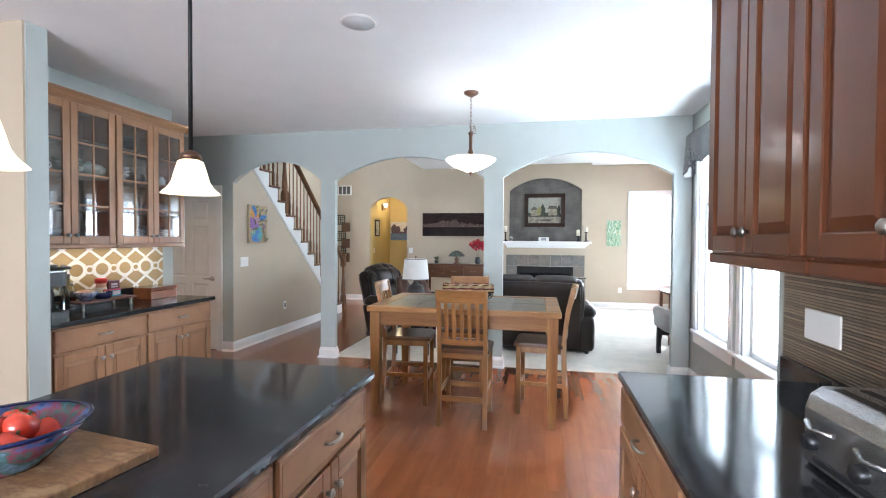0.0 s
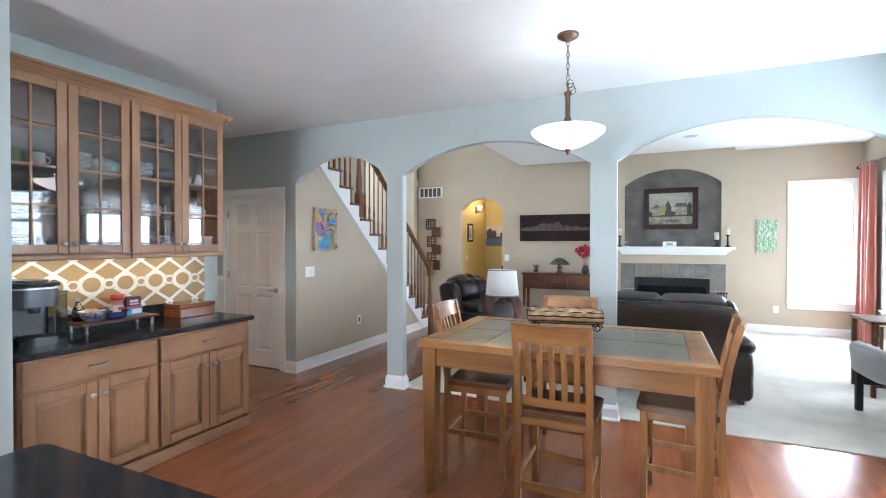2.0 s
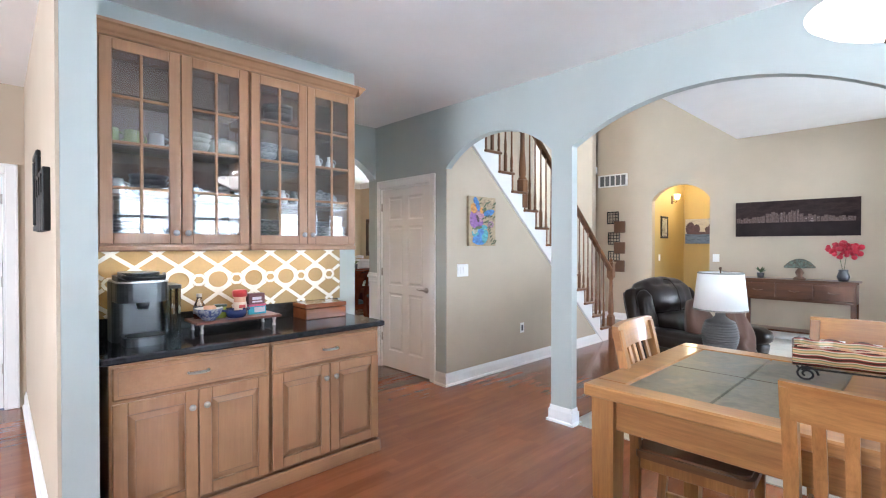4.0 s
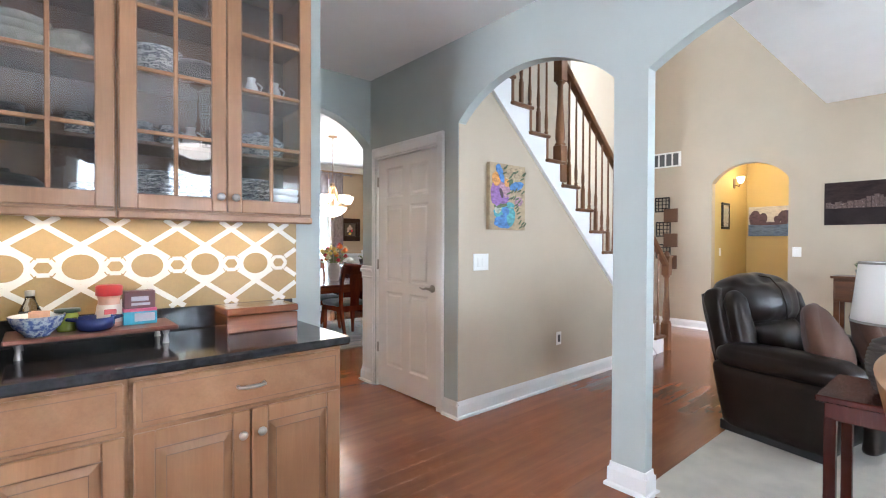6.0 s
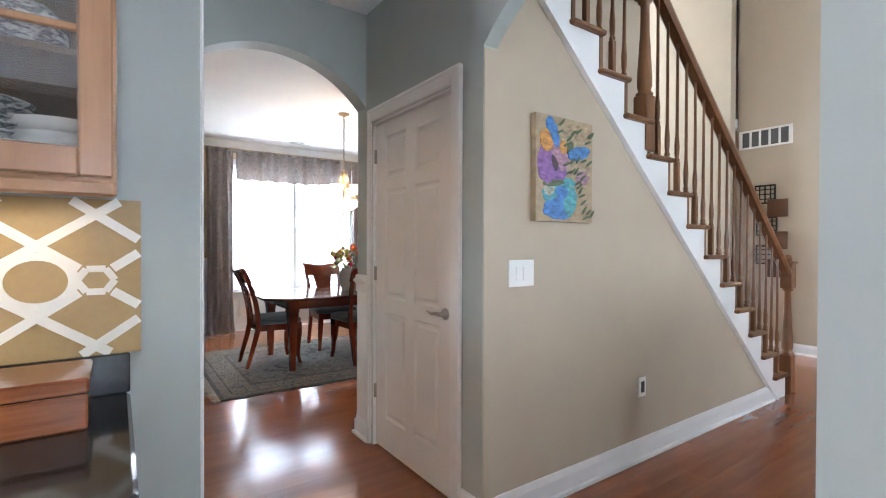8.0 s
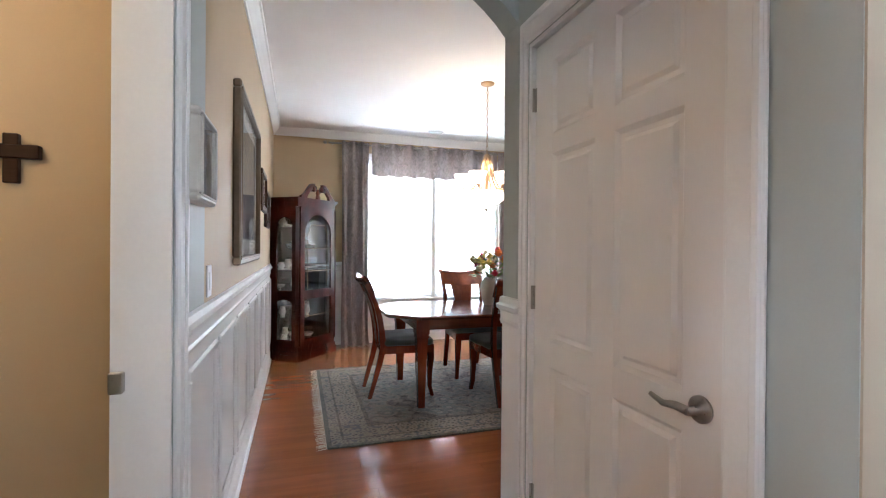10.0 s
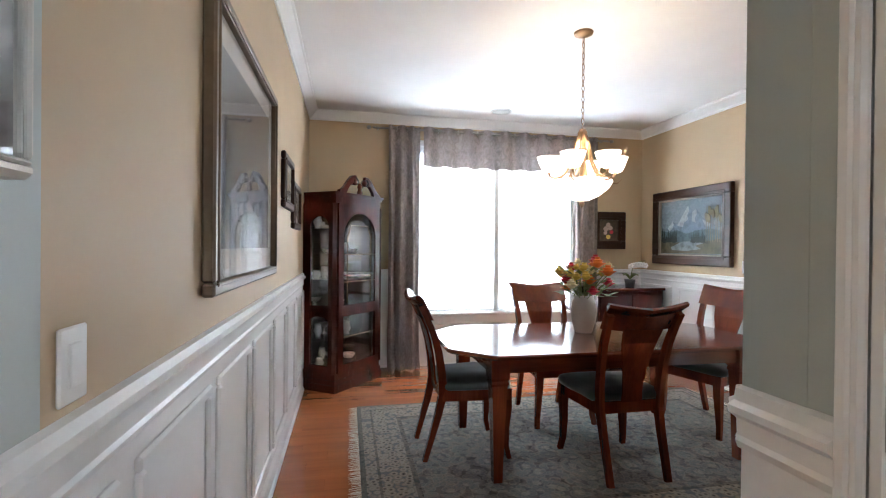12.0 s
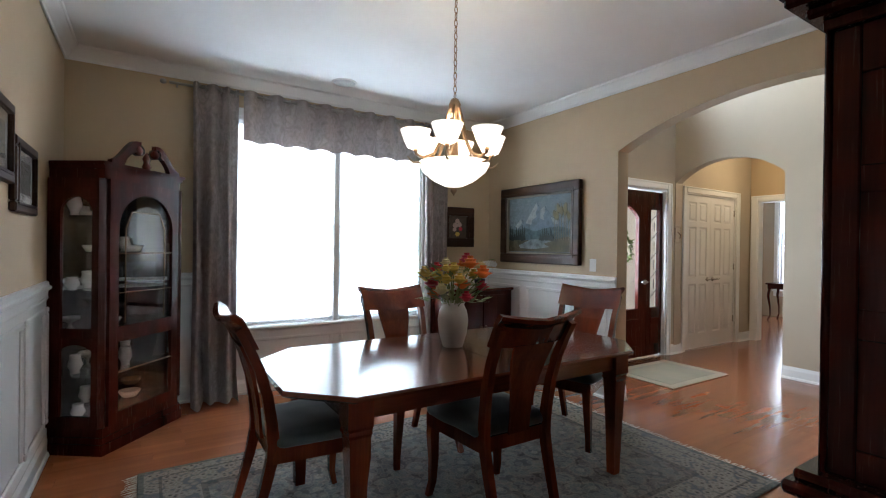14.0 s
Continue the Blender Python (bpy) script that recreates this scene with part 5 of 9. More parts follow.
part("print", Shape().box(0.040, 0.0455, -0.02, 0.02, 0.05, 0.07, 0.002), plain("red_print", (0.50, 0.06, 0.05), 0.5), jar)
part("lid", Shape().lathe([(0.040, 0.120), (0.044, 0.122), (0.045, 0.155), (0.040, 0.162), (0, 0.163)], seg=28, wave=0.012, lobes=14), plain("red_lid", (0.55, 0.03, 0.03), 0.35), jar, "red ribbed screw lid")
pkt = thing("tea_carton", (-3.63, 3.385, TZ, 0, 0, 90), "pink and teal tea carton on the tray", "carton")
part("carton", Shape().box(-0.058, 0.058, -0.036, 0.036, 0, 0.062, 0.002), plain("teal_carton", (0.03, 0.33, 0.45), 0.45, vary=0.25, fine=25), pkt)
part("top_flap", Shape().box(-0.0585, 0.0585, -0.0365, 0.0365, 0.050, 0.0635, 0.002), plain("pink_flap", (0.62, 0.08, 0.17), 0.45), pkt, "pink carton top")
part("label", Shape().box(-0.02, 0.05, -0.0368, -0.0358, 0.012, 0.045), plain("carton_print", (0.66, 0.62, 0.66), 0.5), pkt)
pk2 = thing("tea_carton", (-3.635, 3.385, TZ + 0.0637, 0, 0, 90), "dark red tea carton stacked on another", "carton")
part("carton", Shape().box(-0.053, 0.053, -0.033, 0.033, 0, 0.07, 0.002), plain("maroon_carton", (0.11, 0.018, 0.022), 0.45), pk2)
part("label", Shape().box(-0.03, 0.035, -0.0338, -0.0328, 0.012, 0.022).box(-0.03, 0.03, -0.0338, -0.0328, 0.030, 0.048), bpy.data.materials["carton_print"], pk2)
BLUE_PRINT = patches("blue_printed_glaze", [(0.035, 0.055, 0.17), (0.08, 0.11, 0.26), (0.40, 0.42, 0.46), (0.05, 0.07, 0.20)], 45, 0.2, relief=0.0)
wb = thing("cereal_bowl", (-3.54, 3.07, TZ), "blue printed bowl with a white lining on the tray", "bowl")
part("bowl", Shape().lathe([(0, 0), (0.035, 0), (0.038, 0.008), (0.066, 0.035), (0.080, 0.072), (0.077, 0.073)], seg=26), BLUE_PRINT, wb)
part("lining", Shape().lathe([(0.0, 0.012), (0.035, 0.014), (0.062, 0.038), (0.0765, 0.0732), (0.079, 0.074)], seg=26), PORCELAIN, wb, "white glazed lining")
for k in range(4):
    part("packet", Shape().box(-0.024, 0.024, -0.002, 0.002, 0, 0.055, 0.001, pose(-0.026 + 0.016 * k, 0.01 * (k % 2), 0.032, 12 * k - 20, 0, 70)), plain("peach_paper", (0.72, 0.42, 0.28), 0.7) if k == 0 else bpy.data.materials["peach_paper"], wb)
ov = thing("baking_dish", (-3.555, 3.235, TZ), "small cobalt blue dish with handles on the tray", "dish")
part("dish", Shape().lathe([(0, 0), (0.048, 0), (0.060, 0.012), (0.064, 0.05), (0.060, 0.05), (0.055, 0.014), (0, 0.008)], seg=24), plain("cobalt_glaze", (0.018, 0.030, 0.12), 0.2), ov)
for y in (-1, 1):
    part("handle", Shape().tube([(-0.02, y * 0.058, 0.044), (0.0, y * 0.082, 0.046), (0.02, y * 0.058, 0.044)], 0.007, 6), bpy.data.materials["cobalt_glaze"], ov)
lj = thing("green_jar", (-3.60, 3.155, TZ), "small pale green glass jar with a dark lid", "jar")
part("jar", Shape().lathe([(0, 0), (0.030, 0), (0.033, 0.01), (0.033, 0.06), (0.026, 0.07), (0, 0.07)], seg=18), plain("pear_green", (0.34, 0.38, 0.07), 0.2, vary=0.2), lj)
part("lid", Shape().lathe([(0.030, 0.069), (0.040, 0.07), (0.040, 0.082), (0, 0.083)], seg=18), plain("bottle_green", (0.02, 0.05, 0.03), 0.3), lj)
bot = thing("syrup_bottle", (-3.66, 3.05, TZ), "clear syrup bottle with a dark paper label", "bottle")
part("bottle", Shape().lathe([(0, 0), (0.030, 0), (0.033, 0.012), (0.033, 0.075), (0.016, 0.115), (0.013, 0.135), (0, 0.135)], seg=20), clear_glass("pale_bottle_glass", (0.86, 0.80, 0.72)), bot)
part("syrup", Shape().lathe([(0, 0.004), (0.029, 0.004), (0.029, 0.045), (0, 0.045)], seg=18), plain("dark_syrup", (0.07, 0.015, 0.01), 0.15), bot, "dark red syrup")
part("label", Shape().lathe([(0.0334, 0.03), (0.0338, 0.032), (0.0338, 0.068), (0.0334, 0.07)], seg=20), plain("slate_label", (0.16, 0.18, 0.22), 0.6, vary=0.3, fine=40), bot)
part("cap", Shape().lathe([(0.015, 0.132), (0.015, 0.152), (0, 0.153)], seg=14), NICKEL, bot)
# wooden tea chest
chest = thing("wooden_box", (-3.63, 3.86, 0.915, 0, 0, 90), "polished cherry wood tea chest on the bar", "box")
BOXW = wood("tea_chest_wood", (0.34, 0.115, 0.045), (0.22, 0.065, 0.025), 0.15, axis=0, coat=0.7)
part("base", Shape().box(-0.16, 0.16, -0.10, 0.10, 0, 0.075, 0.004), BOXW, chest)
part("lid", Shape().box(-0.163, 0.163, -0.103, 0.103, 0.078, 0.11, 0.005), BOXW, chest)

# corridor wall pictures
pf = thing("picture_frame", (-4.21, 2.33, 1.755), "thin black empty picture frame on the corridor wall", "picture frame")
part("frame", frame_moulding(-0.17, 0.17, -0.23, 0.23, 0.035, 0.022), IRON, pf)
lt = thing("wall_letters", (-3.62, 2.33, 1.66), "black block letter wall plaque in the corridor", "wall decor")
for k in range(3):
    part("letter_block", Shape().box(-0.24 + 0.165 * k, -0.10 + 0.165 * k, -0.03, 0, -0.15, 0.15, 0.004).box(-0.20 + 0.165 * k, -0.14 + 0.165 * k, -0.034, -0.03, 0.03, 0.12), IRON, lt)

# valance over the nook windows
VAL, nt, b = nodes_of("trellis_fabric")
tc = nt.nodes.new("ShaderNodeTexCoord").outputs["Object"]
sep = nt.nodes.new("ShaderNodeSeparateXYZ")
nt.links.new(tc, sep.inputs[0])


def calc(op, a, bb=0.0):
    n = nt.nodes.new("ShaderNodeMath")
    n.operation = op
    for sock, v in zip(n.inputs, (a, bb)):
        if isinstance(v, bpy.types.NodeSocket):
            nt.links.new(v, sock)
        else:
            sock.default_value = v
    return n.outputs[0]


run_ = calc("ADD", sep.outputs["X"], sep.outputs["Y"])
lines = calc("MINIMUM", calc("ABSOLUTE", calc("SINE", calc("MULTIPLY", calc("ADD", run_, sep.outputs["Z"]), 74.0))), calc("ABSOLUTE", calc("SINE", calc("MULTIPLY", calc("SUBTRACT", run_, sep.outputs["Z"]), 74.0))))
rings = calc("ABSOLUTE", calc("SUBTRACT", calc("MULTIPLY", calc("SINE", calc("MULTIPLY", run_, 74.0)), calc("SINE", calc("MULTIPLY", sep.outputs["Z"], 74.0))), 0.5))
weave = ramp(nt, calc("MINIMUM", lines, calc("MULTIPLY", rings, 1.6)), [(0.0, (0.62, 0.63, 0.62)), (0.20, (0.58, 0.59, 0.58)), (0.30, (0.035, 0.042, 0.055)), (1.0, (0.025, 0.03, 0.042))])
threads = noise_tex(nt, tc, 300, 3)
nt.links.new(mixc(nt, "MULTIPLY", 1.0, weave, ramp(nt, threads, [(0.3, (0.75,) * 3), (0.7, (1, 1, 1))])), b.inputs["Base Color"])
b.inputs["Roughness"].default_value = 0.9
bump(nt, b, threads, 0.3)
LINING = plain("pale_lining", (0.66, 0.68, 0.68), 0.9, vary=0.05, fine=200)
for vy in (4.79, 3.745):
    val = thing("valance", (1.50, vy, 2.16), "black and white lattice valance with flared tails", "valance", "nook valances")

    def val_fn(u, v):
        e = abs(2 * u - 1)
        drop = 0.14 - 0.05 * math.cos(e * 3.2) if e < 0.78 else 0.02 + 0.16 * (1 - e)
        bulge = 0.018 * math.sin(u * 6 * math.pi) * (1 - v) + (0.03 * (1 - v) if e > 0.78 else 0.0)
        return (-bulge, -0.53 + 1.06 * u, drop + (0.43 - drop) * v)
    part("fabric", Shape().grid(val_fn, 90, 10), VAL, val)
    for sgn in (-1, 1):
        part("tail_lining", Shape().grid(lambda u, v, sgn=sgn: (0.006 - 0.02 * (1 - v) + 0.05 * u, sgn * (0.535 - 0.06 * u * (1 - v)), 0.0 + 0.12 * v), 4, 4), LINING, val, "pale lining of the tail")
        part("return", Shape().grid(lambda u, v, sgn=sgn: (0.095 * u, sgn * 0.53, 0.03 + 0.40 * v), 4, 4), VAL, val)
    part("board", Shape().box(0.004, 0.10, -0.528, 0.528, 0.41, 0.428, 0.003), VAL, val)

# floor register under the nook window
reg = thing("floor_register", (1.42, 4.35, 0.0), "brown metal floor register by the window", "floor vent")
part("frame", Shape().box(-0.06, 0.06, -0.15, 0.15, 0.0, 0.006, 0.002), BRONZE, reg)
for k in range(9):
    part("slat", Shape().box(-0.045, 0.045, -0.134 + 0.031 * k, -0.122 + 0.031 * k, 0.006, 0.009), IRON, reg)

# ---- counter-height table and chairs ----
table = thing("kitchen_table", (-0.62, 4.24, 0), "counter-height oak table with slate tile inlays", "table")
tx, ty = 0.80, 0.52
for bx in ((-tx, tx, -ty, -ty + 0.10), (-tx, tx, ty - 0.10, ty), (-tx, -tx + 0.12, -ty + 0.10, ty - 0.10), (tx - 0.12, tx, -ty + 0.10, ty - 0.10), (-0.12, 0.12, -ty + 0.10, ty - 0.10)):
    part("top_board", Shape().box(*bx, 0.885, 0.93, 0.006), OAK_X, table)
part("tabletop", Shape().box(-tx + 0.05, tx - 0.05, -ty + 0.05, ty - 0.05, 0.875, 0.912), OAK_X, table)
for bx in (-0.68, 0.12):
    for i in range(2):
        for j in range(2):
            part("slate_tile", Shape().box(bx + 0.002 + 0.28 * i, bx + 0.277 + 0.28 * i, -0.418 + 0.42 * j, -0.002 + 0.42 * j, 0.912, 0.9265, 0.003), SLATE, table, "mottled green-brown slate tile")
for bx in ((-0.72, 0.72, -0.475, -0.45), (-0.72, 0.72, 0.45, 0.475), (-0.755, -0.73, -0.45, 0.45), (0.73, 0.755, -0.45, 0.45)):
    part("apron", Shape().box(*bx, 0.77, 0.88, 0.003), OAK_X, table)
for x in (-1, 1):
    for y in (-1, 1):
        leg = Shape()
        a, b = 0.042, 0.03
        cx, cy = x * 0.735, y * 0.455
        vs = [(cx + i * w, cy + j * w, z) for z, w in ((0, b), (0.70, a), (0.884, a)) for i, j in ((-1, -1), (1, -1), (1, 1), (-1, 1))]
        leg.add(vs, [(4 * k + i, 4 * k + (i + 1) % 4, 4 * k + 4 + (i + 1) % 4, 4 * k + 4 + i) for k in range(2) for i in range(4)] + [(3, 2, 1, 0), (8, 9, 10, 11)])
        part("leg", leg, OAK, table)


def kitchen_chair(m):
    """Faces local +y; the back stands at -y."""
    t = thing("counter_chair", m, "counter-height oak chair, slatted back, dark wood seat", "chair", "chairs round the kitchen table")
    sh = 0.62
    part("seat", Shape().prism(rounded_rect(-0.215, 0.215, -0.19, 0.23, 0.04), sh - 0.035, sh - 0.008, 2).prism(rounded_rect(-0.20, 0.20, -0.175, 0.215, 0.04), sh - 0.008, sh, 2), SEAT_DARK, t, "dark stained wooden seat")
    for x in (-0.185, 0.185):
        lg = Shape()
        ys = [(-0.215, 0.0), (-0.19, 0.35), (-0.185, sh), (-0.215, 0.86), (-0.265, 1.085)]
        for (ya, za), (yb, zb) in zip(ys, ys[1:]):
            lg.prism([(ya - 0.018, za), (ya + 0.018, za), (yb + 0.018, zb), (yb - 0.018, zb)], x - 0.017, x + 0.017, 0)
        part("back_leg", lg, OAK, t)
        part("front_leg", Shape().box(x - 0.019, x + 0.019, 0.17, 0.208, 0, sh - 0.034, 0.004), OAK, t)
        part("seat_rail", Shape().box(x - 0.012, x + 0.012, -0.165, 0.17, sh - 0.085, sh - 0.036, 0.003), OAK, t)
        part("stretcher", Shape().box(x - 0.009, x + 0.009, -0.19, 0.17, 0.25, 0.285, 0.003), OAK, t)
    part("seat_rail", Shape().box(-0.166, 0.166, 0.178, 0.202, sh - 0.085, sh - 0.036, 0.003), OAK_X, t)
    part("seat_rail", Shape().box(-0.168, 0.168, -0.20, -0.175, sh - 0.075, sh - 0.036, 0.003), OAK_X, t)
    part("stretcher", Shape().box(-0.166, 0.166, 0.18, 0.198, 0.20, 0.245, 0.003), OAK_X, t)
    part("stretcher", Shape().box(-0.168, 0.168, -0.214, -0.194, 0.20, 0.245, 0.003), OAK_X, t)
    # curved top and bottom rails, five slats between
    def rail_fn(z0, z1, y0, y1, bow, th, half):
        q = Shape()
        n = 10
        pts = []
        for k in range(n + 1):
            x = -half + 2 * half * k / n
            pts.append((x, -bow * (1 - (x / half) ** 2)))
        for (xa, ca), (xb, cb) in zip(pts, pts[1:]):
            q.add([(xa, y0 + ca - th, z0), (xa, y0 + ca + th, z0), (xa, y1 + ca + th, z1), (xa, y1 + ca - th, z1), (xb, y0 + cb - th, z0), (xb, y0 + cb + th, z0), (xb, y1 + cb + th, z1), (xb, y1 + cb - th, z1)],
                  [(0, 1, 5, 4), (2, 3, 7, 6), (1, 2, 6, 5), (3, 0, 4, 7)] + ([(0, 3, 2, 1)] if xa == pts[0][0] else []) + ([(4, 5, 6, 7)] if xb == pts[-1][0] else []))
        return q
    part("top_rail", rail_fn(1.0, 1.10, -0.246, -0.268, 0.025, 0.013, 0.205), OAK_X, t)
    part("lower_rail", rail_fn(0.655, 0.70, -0.188, -0.192, 0.018, 0.010, 0.168), OAK_X, t)
    for k in range(5):
        x = -0.125 + 0.0625 * k
        c = 1 - (x / 0.2) ** 2
        sl = Shape()
        ya, yb = -0.192 - 0.016 * c, -0.246 - 0.024 * c
        sl.prism([(ya - 0.006, 0.695), (ya + 0.006, 0.695), ((ya + yb) / 2 + 0.020, 0.85), (yb + 0.006, 1.005), (yb - 0.006, 1.005), ((ya + yb) / 2 + 0.008, 0.85)], x - 0.014, x + 0.014, 0)
        part("slat", sl, OAK, t)
    return t


c1 = kitchen_chair((-0.59, 3.86, 0))
copy_thing(c1, pose(0.04, 4.22, 0, 0, 0, 86))
copy_thing(c1, pose(-1.19, 4.24, 0, 0, 0, -86))
copy_thing(c1, pose(-0.72, 4.70, 0, 0, 0, 180))

# wavy striped serving dish in an iron stand
STRIPE, nt, b = nodes_of("striped_glaze")
co = nt.nodes.new("ShaderNodeTexCoord").outputs["Object"]
wv = nt.nodes.new("ShaderNodeTexWave")
wv.wave_type, wv.bands_direction = "BANDS", "Z"
wv.inputs["Scale"].default_value, wv.inputs["Distortion"].default_value, wv.inputs["Detail"].default_value = 9.0, 0.8, 1.0
nt.links.new(co, wv.inputs["Vector"])
nt.links.new(ramp(nt, wv.outputs["Fac"], [(0.0, (0.03, 0.02, 0.015)), (0.25, (0.30, 0.05, 0.03)), (0.5, (0.62, 0.55, 0.42)), (0.75, (0.10, 0.13, 0.05)), (1.0, (0.55, 0.36, 0.18))]), b.inputs["Base Color"])
b.inputs["Roughness"].default_value = 0.25
basket = thing("serving_dish", (-0.66, 4.42, 0.93, 0, 0, 10), "wavy striped ceramic dish in a black iron stand", "serving dish")
def dish_fn(u, v):
    x = -0.24 + 0.48 * u
    a = math.pi * (1.0 - v)
    w = 0.012 * math.sin(u * math.pi * 10)
    return (x, 0.105 * math.cos(a) + w * math.cos(a), 0.135 - 0.085 * math.sin(a) ** 0.7 + w * 0.3)
part("dish", Shape().grid(dish_fn, 60, 16).grid(lambda u, v: tuple(Vector(dish_fn(u, v)) * 0.985 + Vector((0, 0, 0.006))), 60, 16), STRIPE, basket)
DISH_END = [(0.105 * math.cos(a), 0.135 - 0.085 * max(0.0, math.sin(a)) ** 0.7) for a in (math.pi * (1 - k / 16) for k in range(17))]
for x in (-0.239, 0.239):
    part("dish_end", Shape().prism(DISH_END, x - 0.003, x + 0.003, 0), STRIPE, basket)
part("filling", Shape().grid(lambda u, v: (-0.225 + 0.45 * u, -0.085 + 0.17 * v, 0.112 + 0.018 * abs(math.sin(u * 15)) * math.sin(v * math.pi)), 40, 8), plain("golden_glaze", (0.55, 0.24, 0.07), 0.3, vary=0.3, fine=20), basket)
stand = Shape()
for x in (-0.2, 0.2):
    for y in (-0.08, 0.08):
        stand.tube([(x + 0.035 * math.cos(a) * (1 - a / 14), y, 0.036 + 0.03 * math.sin(a) * (1 - a / 14)) for a in (k * 0.5 for k in range(22))], 0.004, 6)
    stand.tube([(x, -0.085, 0.05), (x, 0.085, 0.05)], 0.004, 6)
for y in (-0.085, 0.085):
    stand.tube([(-0.22, y, 0.058), (0.22, y, 0.058)], 0.004, 6)
part("stand", stand, IRON, basket, "scrolled black iron stand")

# bowl pendant over the table
pend = thing("bowl_pendant", (-0.62, 4.25, CEIL_Z), "lit white glass bowl pendant on a bronze stem", "pendant lamp")
part("canopy", Shape().lathe([(0, 0.0), (0.068, 0.0), (0.066, -0.015), (0.03, -0.035), (0.012, -0.045), (0, -0.045)]), BRONZE, pend)
ch = Shape()
for k in range(7):
    m = pose(0, 0, -0.055 - 0.036 * k, 0, 0, 90 * (k % 2))
    ch.tube([m @ Vector((0.008 * math.cos(a), 0, 0.022 * math.sin(a))) for a in (2 * math.pi * i / 10 for i in range(11))], 0.0028, 5)
for k in range(3):
    ch.tube([(0.012 + 0.022 * math.cos(a) + 0.006 * k, 0.01 * k, -0.31 - 0.02 * k + 0.024 * math.sin(a)) for a in (2 * math.pi * i / 12 for i in range(13))], 0.0026, 5)
part("chain", ch, BRONZE, pend)
part("stem", Shape().lathe([(0.0, -0.36), (0.022, -0.362), (0.026, -0.375), (0.018, -0.385), (0.016, -0.40), (0.016, -0.52), (0.022, -0.53), (0.030, -0.56), (0.034, -0.575), (0, -0.575)], seg=18).tube([(0, 0, -0.30), (0, 0, -0.37)], 0.005, 8), BRONZE, pend)
part("bowl", Shape().lathe([(0.034, -0.57), (0.10, -0.585), (0.205, -0.60), (0.228, -0.61), (0.222, -0.625), (0.17, -0.665), (0.10, -0.70), (0.04, -0.722), (0.0, -0.726)], seg=40), BOWL_GLASS, pend, "glowing white glass bowl")
part("finial", Shape().lathe([(0.018, -0.724), (0.020, -0.735), (0.008, -0.745), (0.006, -0.76), (0, -0.765)], seg=14), BRONZE, pend)

# ---- great room ----
breast = Shape()
arched_wall(breast, 0, -0.80, 1.09, 10.45, 10.53, GREAT_Z, [(-0.65, 0.90, 2.58, 2.85, 1.47)], 1.17)
breast.box(-0.80, -0.71, 10.45, 10.53, 0, 1.17).box(0.97, 1.09, 10.45, 10.53, 0, 1.17).box(-0.80, -0.72, 10.53, 10.80, 0, GREAT_Z).box(1.01, 1.09, 10.53, 10.80, 0, GREAT_Z)
structure("chimney_breast", breast, WALL_TAN, "tan chimney breast with an arched recess", "chimney breast")
structure("recess_panel", Shape().box(-0.71, 1.0, 10.535, 10.56, 1.2, 2.95), WALL_GREY, "grey textured panel in the arched recess", "wall")
fire = thing("fireplace", (0.13, 10.45, 0), "slate-tiled fireplace with a white mantel shelf", "fireplace")
mant = Shape()
for z0, z1, o in ((1.32, 1.35, 0.05), (1.35, 1.385, 0.09), (1.385, 1.42, 0.14), (1.42, 1.465, 0.20)):
    mant.box(-0.80 - o * 0.5, 0.80 + o * 0.8, -o, 0.0, z0, z1, 0.006)
part("mantel_shelf", mant, TRIM, fire, "white painted mantel shelf")
part("surround", Shape().box(-0.84, 0.84, 0.002, 0.04, 0.0, 1.17), plain("fire_grout", (0.45, 0.42, 0.37), 0.8), fire)
for i in range(7):
    part("slate_tile", Shape().box(-0.837 + 0.24 * i, -0.603 + 0.24 * i, -0.012, 0.002, 0.925, 1.165, 0.005), FIRE_TILE, fire)
for z in (0.0, 0.232, 0.464, 0.696):
    for x in (-0.837, 0.60):
        part("slate_tile", Shape().box(x, x + 0.236, -0.012, 0.002, z + 0.004, z + 0.226, 0.005), FIRE_TILE, fire)
part("firebox", Shape().box(-0.60, 0.60, -0.02, 0.0, 0.10, 0.915, 0.005).box(-0.56, 0.56, -0.03, -0.02, 0.80, 0.90, 0.004), IRON, fire, "black metal firebox front")
part("glass_door", Shape().box(-0.54, -0.005, -0.026, -0.021, 0.14, 0.77), plain("smoked_glass", (0.012, 0.012, 0.013), 0.05), fire)
part("glass_door", Shape().box(0.005, 0.54, -0.026, -0.021, 0.14, 0.77), bpy.data.materials["smoked_glass"], fire)
tools = thing("fireplace_tools", (0.90, 10.25, 0.008), "black iron fireplace tool set", "fire tools")
part("base", Shape().lathe([(0, 0), (0.10, 0), (0.10, 0.015), (0, 0.02)], seg=18), IRON, tools)
for x in (-0.06, -0.02, 0.02, 0.06):
    part("tool", Shape().tube([(x, 0, 0.05), (x, 0, 0.66)], 0.006, 6).ball(x, 0, 0.68, 0.018), IRON, tools)


